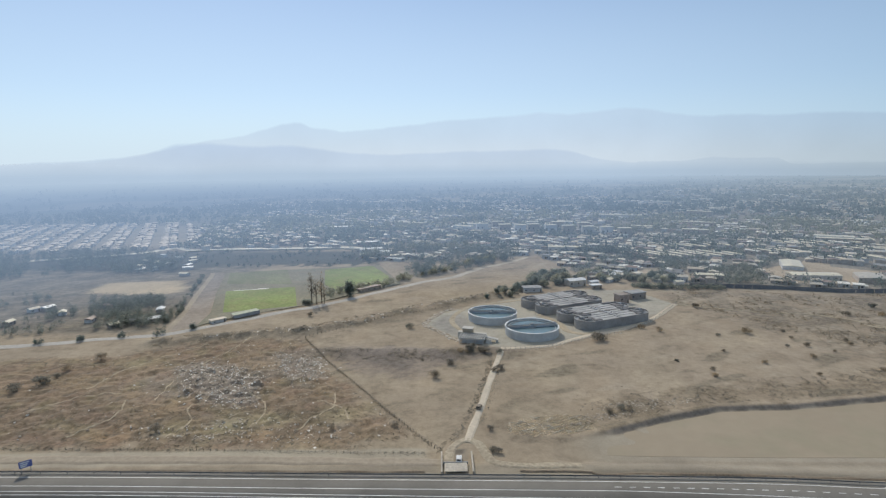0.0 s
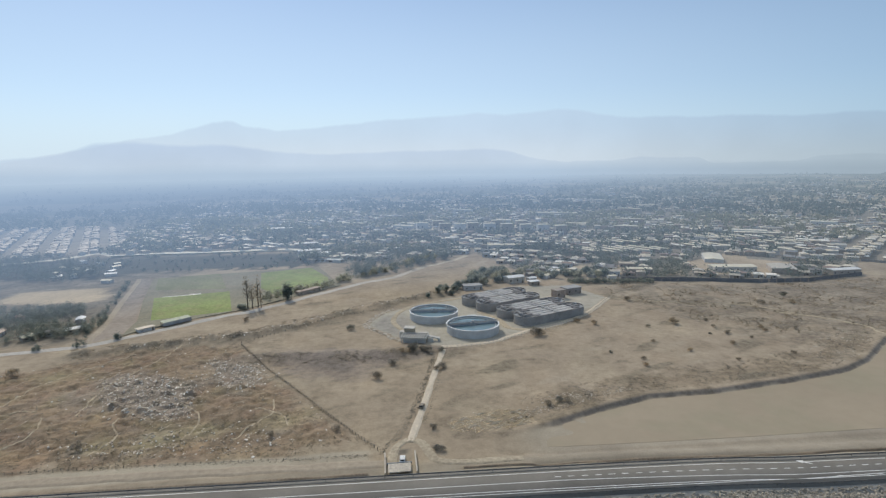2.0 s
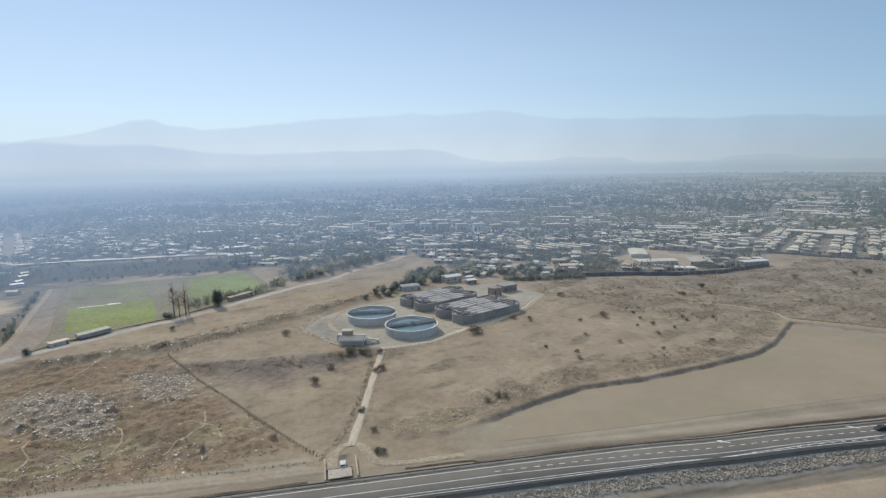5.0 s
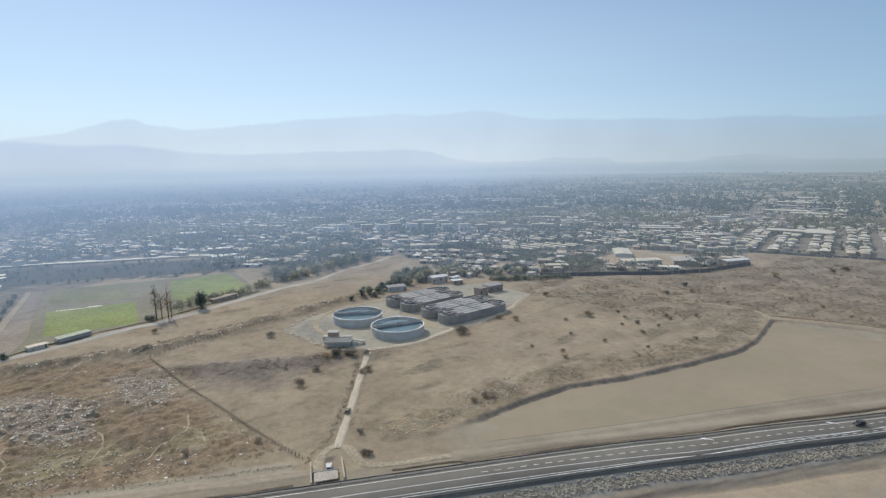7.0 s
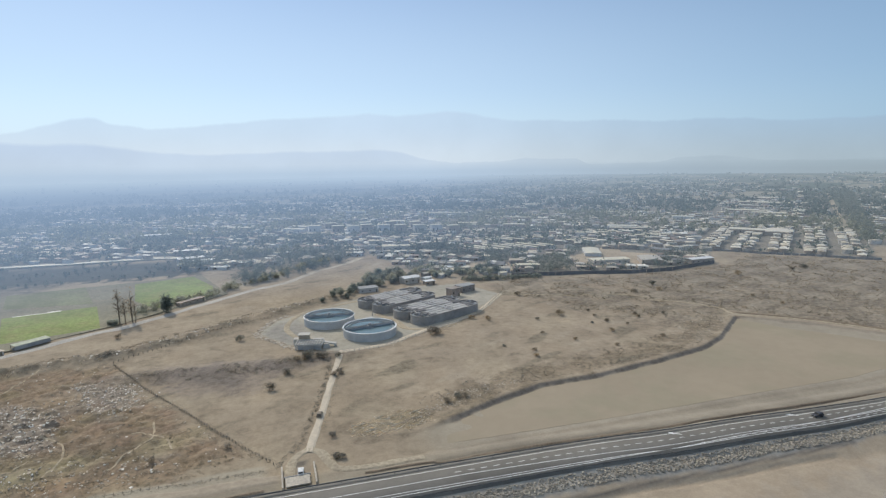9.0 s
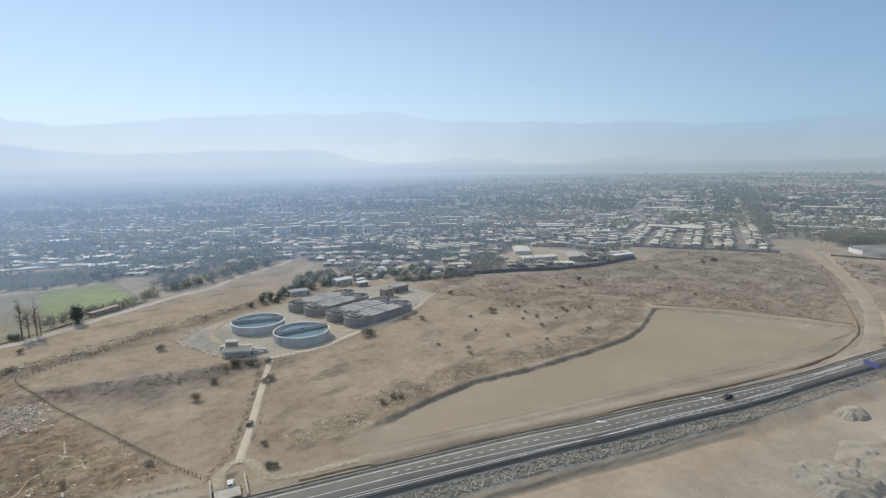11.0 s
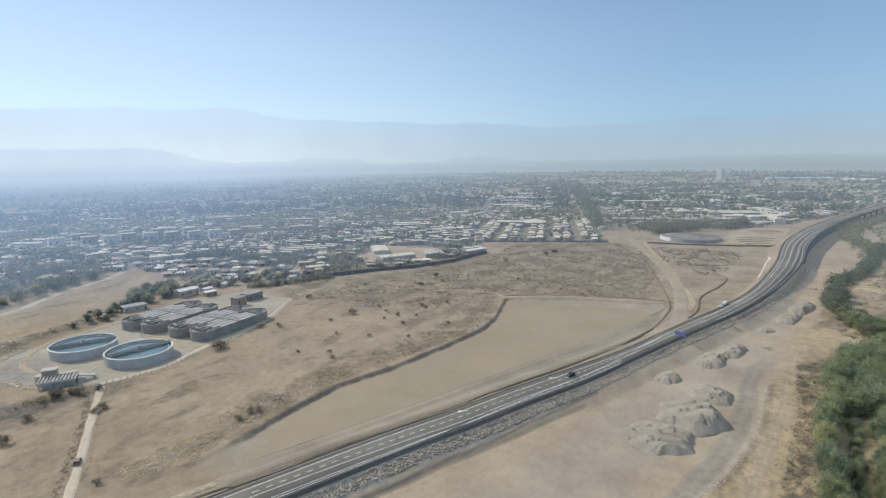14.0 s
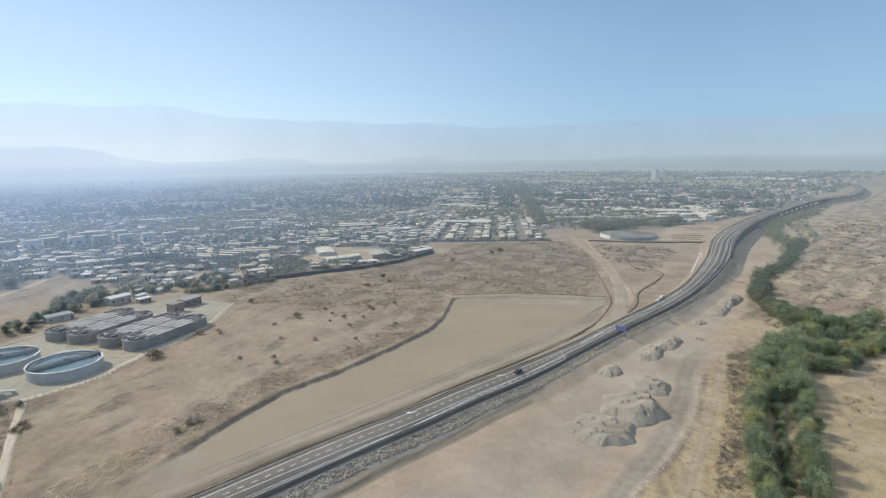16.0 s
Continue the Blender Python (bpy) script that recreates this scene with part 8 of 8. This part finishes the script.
cone = Shape().add([(x, y, 3.4) for x, y in circle(32.5, 64)] + [(x, y, 7.0) for x, y in circle(5, 64)], [(k, (k + 1) % 64, 64 + (k + 1) % 64, 64 + k) for k in range(64)] + [tuple(range(64, 128))])
part("cover", cone, aerial(surface("tarred_cover", (0.27, 0.262, 0.245), 0.95, 0.05, 0.5, 0.3, 0.0, spec=0.05), "dark_cover_in_haze"), root, "dark grey sloping cover")
BUND = aerial(surface("earth_bund", (0.33, 0.275, 0.2), 0.95, 0.05, 0.6, 0.2, 0.3), "earth_bund_in_haze")
for x, y, long in ((669, 224, 28), (686, 231, 34), (704, 236, 36), (768, 244, 30), (780, 252, 34)):
    bed = thing("drying_bed", "tan drying bed inside low earth walls", "drying bed", Matrix.Translation((x, y, 0)) @ Matrix.Rotation(-0.7, 4, "Z"), "drying beds")
    part("floor", Shape().box(-long / 2, long / 2, -6.5, 6.5, -0.2, 0.35), HAZED[PALE.name], bed)
    for m in (-6.5, 6.5):
        part("bund", Shape().box(-long / 2, long / 2, m - 0.9, m + 0.9, 0, 0.8, taper=0.4), BUND, bed)

wall = thing("boundary_wall", "low brown wall along the yard's edge", "wall", Matrix.Translation((583, 306, 0)))
line = smooth_line([(583, 306), (603, 265), (624, 234), (656, 195)], 6.0)
for (xa, ya), (xb, yb) in zip(line[:, :2], line[1:, :2]):
    part("wall_panel", Shape().box(0, math.hypot(xb - xa, yb - ya) - 0.04, -0.12, 0.12, -0.4, 1.5, math.atan2(yb - ya, xb - xa), (xa - 583, ya - 306, ground_z(xa, ya))), HAZED[WOOD.name], wall)
sheet("field_bare", "bare tan lot at the town's edge", BARE1, HAZED[PALE.name], 0.3)
sheet("field_bare", "bare tan lot between gardens", BARE2, HAZED[PALE.name], 0.3)
sheet("field_bare", "tan yard behind the workshops", YARD, HAZED[PALE.name], 0.34)
p = spread(rs, 60, GLADE, 0.4, 101, 14)
town_trees("wood", "dark trees beside the workshops", p, rs, FAR_DARK, 120, 2.6, 0.42)
sheet("field_bare", "pale yard round the workshops", [(282, 414), (345, 402), (392, 448), (352, 488), (300, 470)], HAZED[PALE.name], 0.3)
sheet("field_worn", "dry grass plot at the town's edge", [(160, 434), (204, 424), (218, 446), (180, 458)], HAZED[DRYTURF.name], 0.35)
sheet("field_bare", "pale tan yard beside the drying beds", [(634, 251), (666, 199), (831, 237), (799, 296), (775, 280), (700, 268)], HAZED[PALE.name], 0.25)

# concrete barrier beside the motorway, and the bar over the works road
root = thing("concrete_barrier", "pale low concrete barrier along the motorway verge", "barrier", Matrix.Translation((470, 151, 0)))
line = smooth_line([(470, 151), (509, 161), (547, 171), (564, 173.5), (566, 176)], 4.0)
for (xa, ya), (xb, yb) in zip(line[:, :2], line[1:, :2]):
    part("barrier_block", Shape().box(0.03, math.hypot(xb - xa, yb - ya) - 0.03, -0.75, 0.75, -0.5, 0.7, math.atan2(yb - ya, xb - xa), (xa - 470, ya - 151, ground_z(xa, ya)), taper=0.3), WHITE, root)
root = thing("gate_bar", "pale bar gate across the dirt road", "gate", Matrix.Translation((366.7, 170.8, ground_z(366.7, 170.8))))
for q, r in ((0, 0.14), (1, 0.14)):
    part("post", Shape().tube([(8.6 * q, -6.9 * q, -0.3), (8.6 * q, -6.9 * q, 1.5)], [r, r], 8), WHITE, root)
part("bar", Shape().tube([(0, 0, 1.2), (8.6, -6.9, 1.25)], [0.1, 0.1], 6), WHITE, root)
root = thing("lamp_post", "thin grey lamp post beside the round tanks", "lamp post", Matrix.Translation((75, 328, ground_z(75, 328))))
part("pole", Shape().tube([(0, 0, -0.3), (0, 0, 8.0), (0.5, 0, 8.5), (1.4, 0, 8.7)], [0.12, 0.08, 0.06, 0.05], 8), DARKWALL, root)
part("lamp_head", Shape().box(1.2, 1.95, -0.15, 0.15, 8.6, 8.75), WHITE, root)

# twin towers on the skyline
VEILED = HAZED[WHITE.name]
for x, y in ((2470, 1006), (2492, 982)):
    t = thing("tower_block", "tall pale apartment tower in the haze", "tower block", Matrix.Translation((x, y, 0)), "twin tower blocks")
    part("wall", Shape().box(-9, 9, -9, 9, 0, 46), VEILED, t)
    part("roof", Shape().box(-9.6, 9.6, -9.6, 9.6, 46, 47), VEILED, t)
    part("lift_house", Shape().box(-3, 3, -3, 3, 47, 50), VEILED, t)

# the long pale works wall and the glasshouses on the eastern plain
FAR_PANE = aerial(surface("whitewashed_glass", (0.82, 0.84, 0.84), 0.4, 0.05, 0.3, 0.05, 0.0), "white_roof_in_haze")
for x0, y0, x1, y1, h in ((2561, 850, 2691, 754, 6), (2693, 750, 2749, 631, 6), (2679, 604, 2591, 473, 6), (2557, 463, 2364, 352, 5)):
    t = thing("glasshouse", "long white glasshouse roof far off on the plain", "glasshouse", Matrix.Translation((x0, y0, 0)) @ Matrix.Rotation(math.atan2(y1 - y0, x1 - x0), 4, "Z"), "far glasshouses")
    long = math.hypot(x1 - x0, y1 - y0)
    part("wall", Shape().box(0, long, -7, 7, -0.3, h), FAR_PANE, t)
    part("roof", Shape().add([(0, -8, h), (long, -8, h), (long, 8, h), (0, 8, h), (0, 0, h + 2.4), (long, 0, h + 2.4)], [(3, 2, 1, 0), (0, 1, 5, 4), (2, 3, 4, 5), (1, 2, 5), (3, 0, 4)]), FAR_PANE, t)
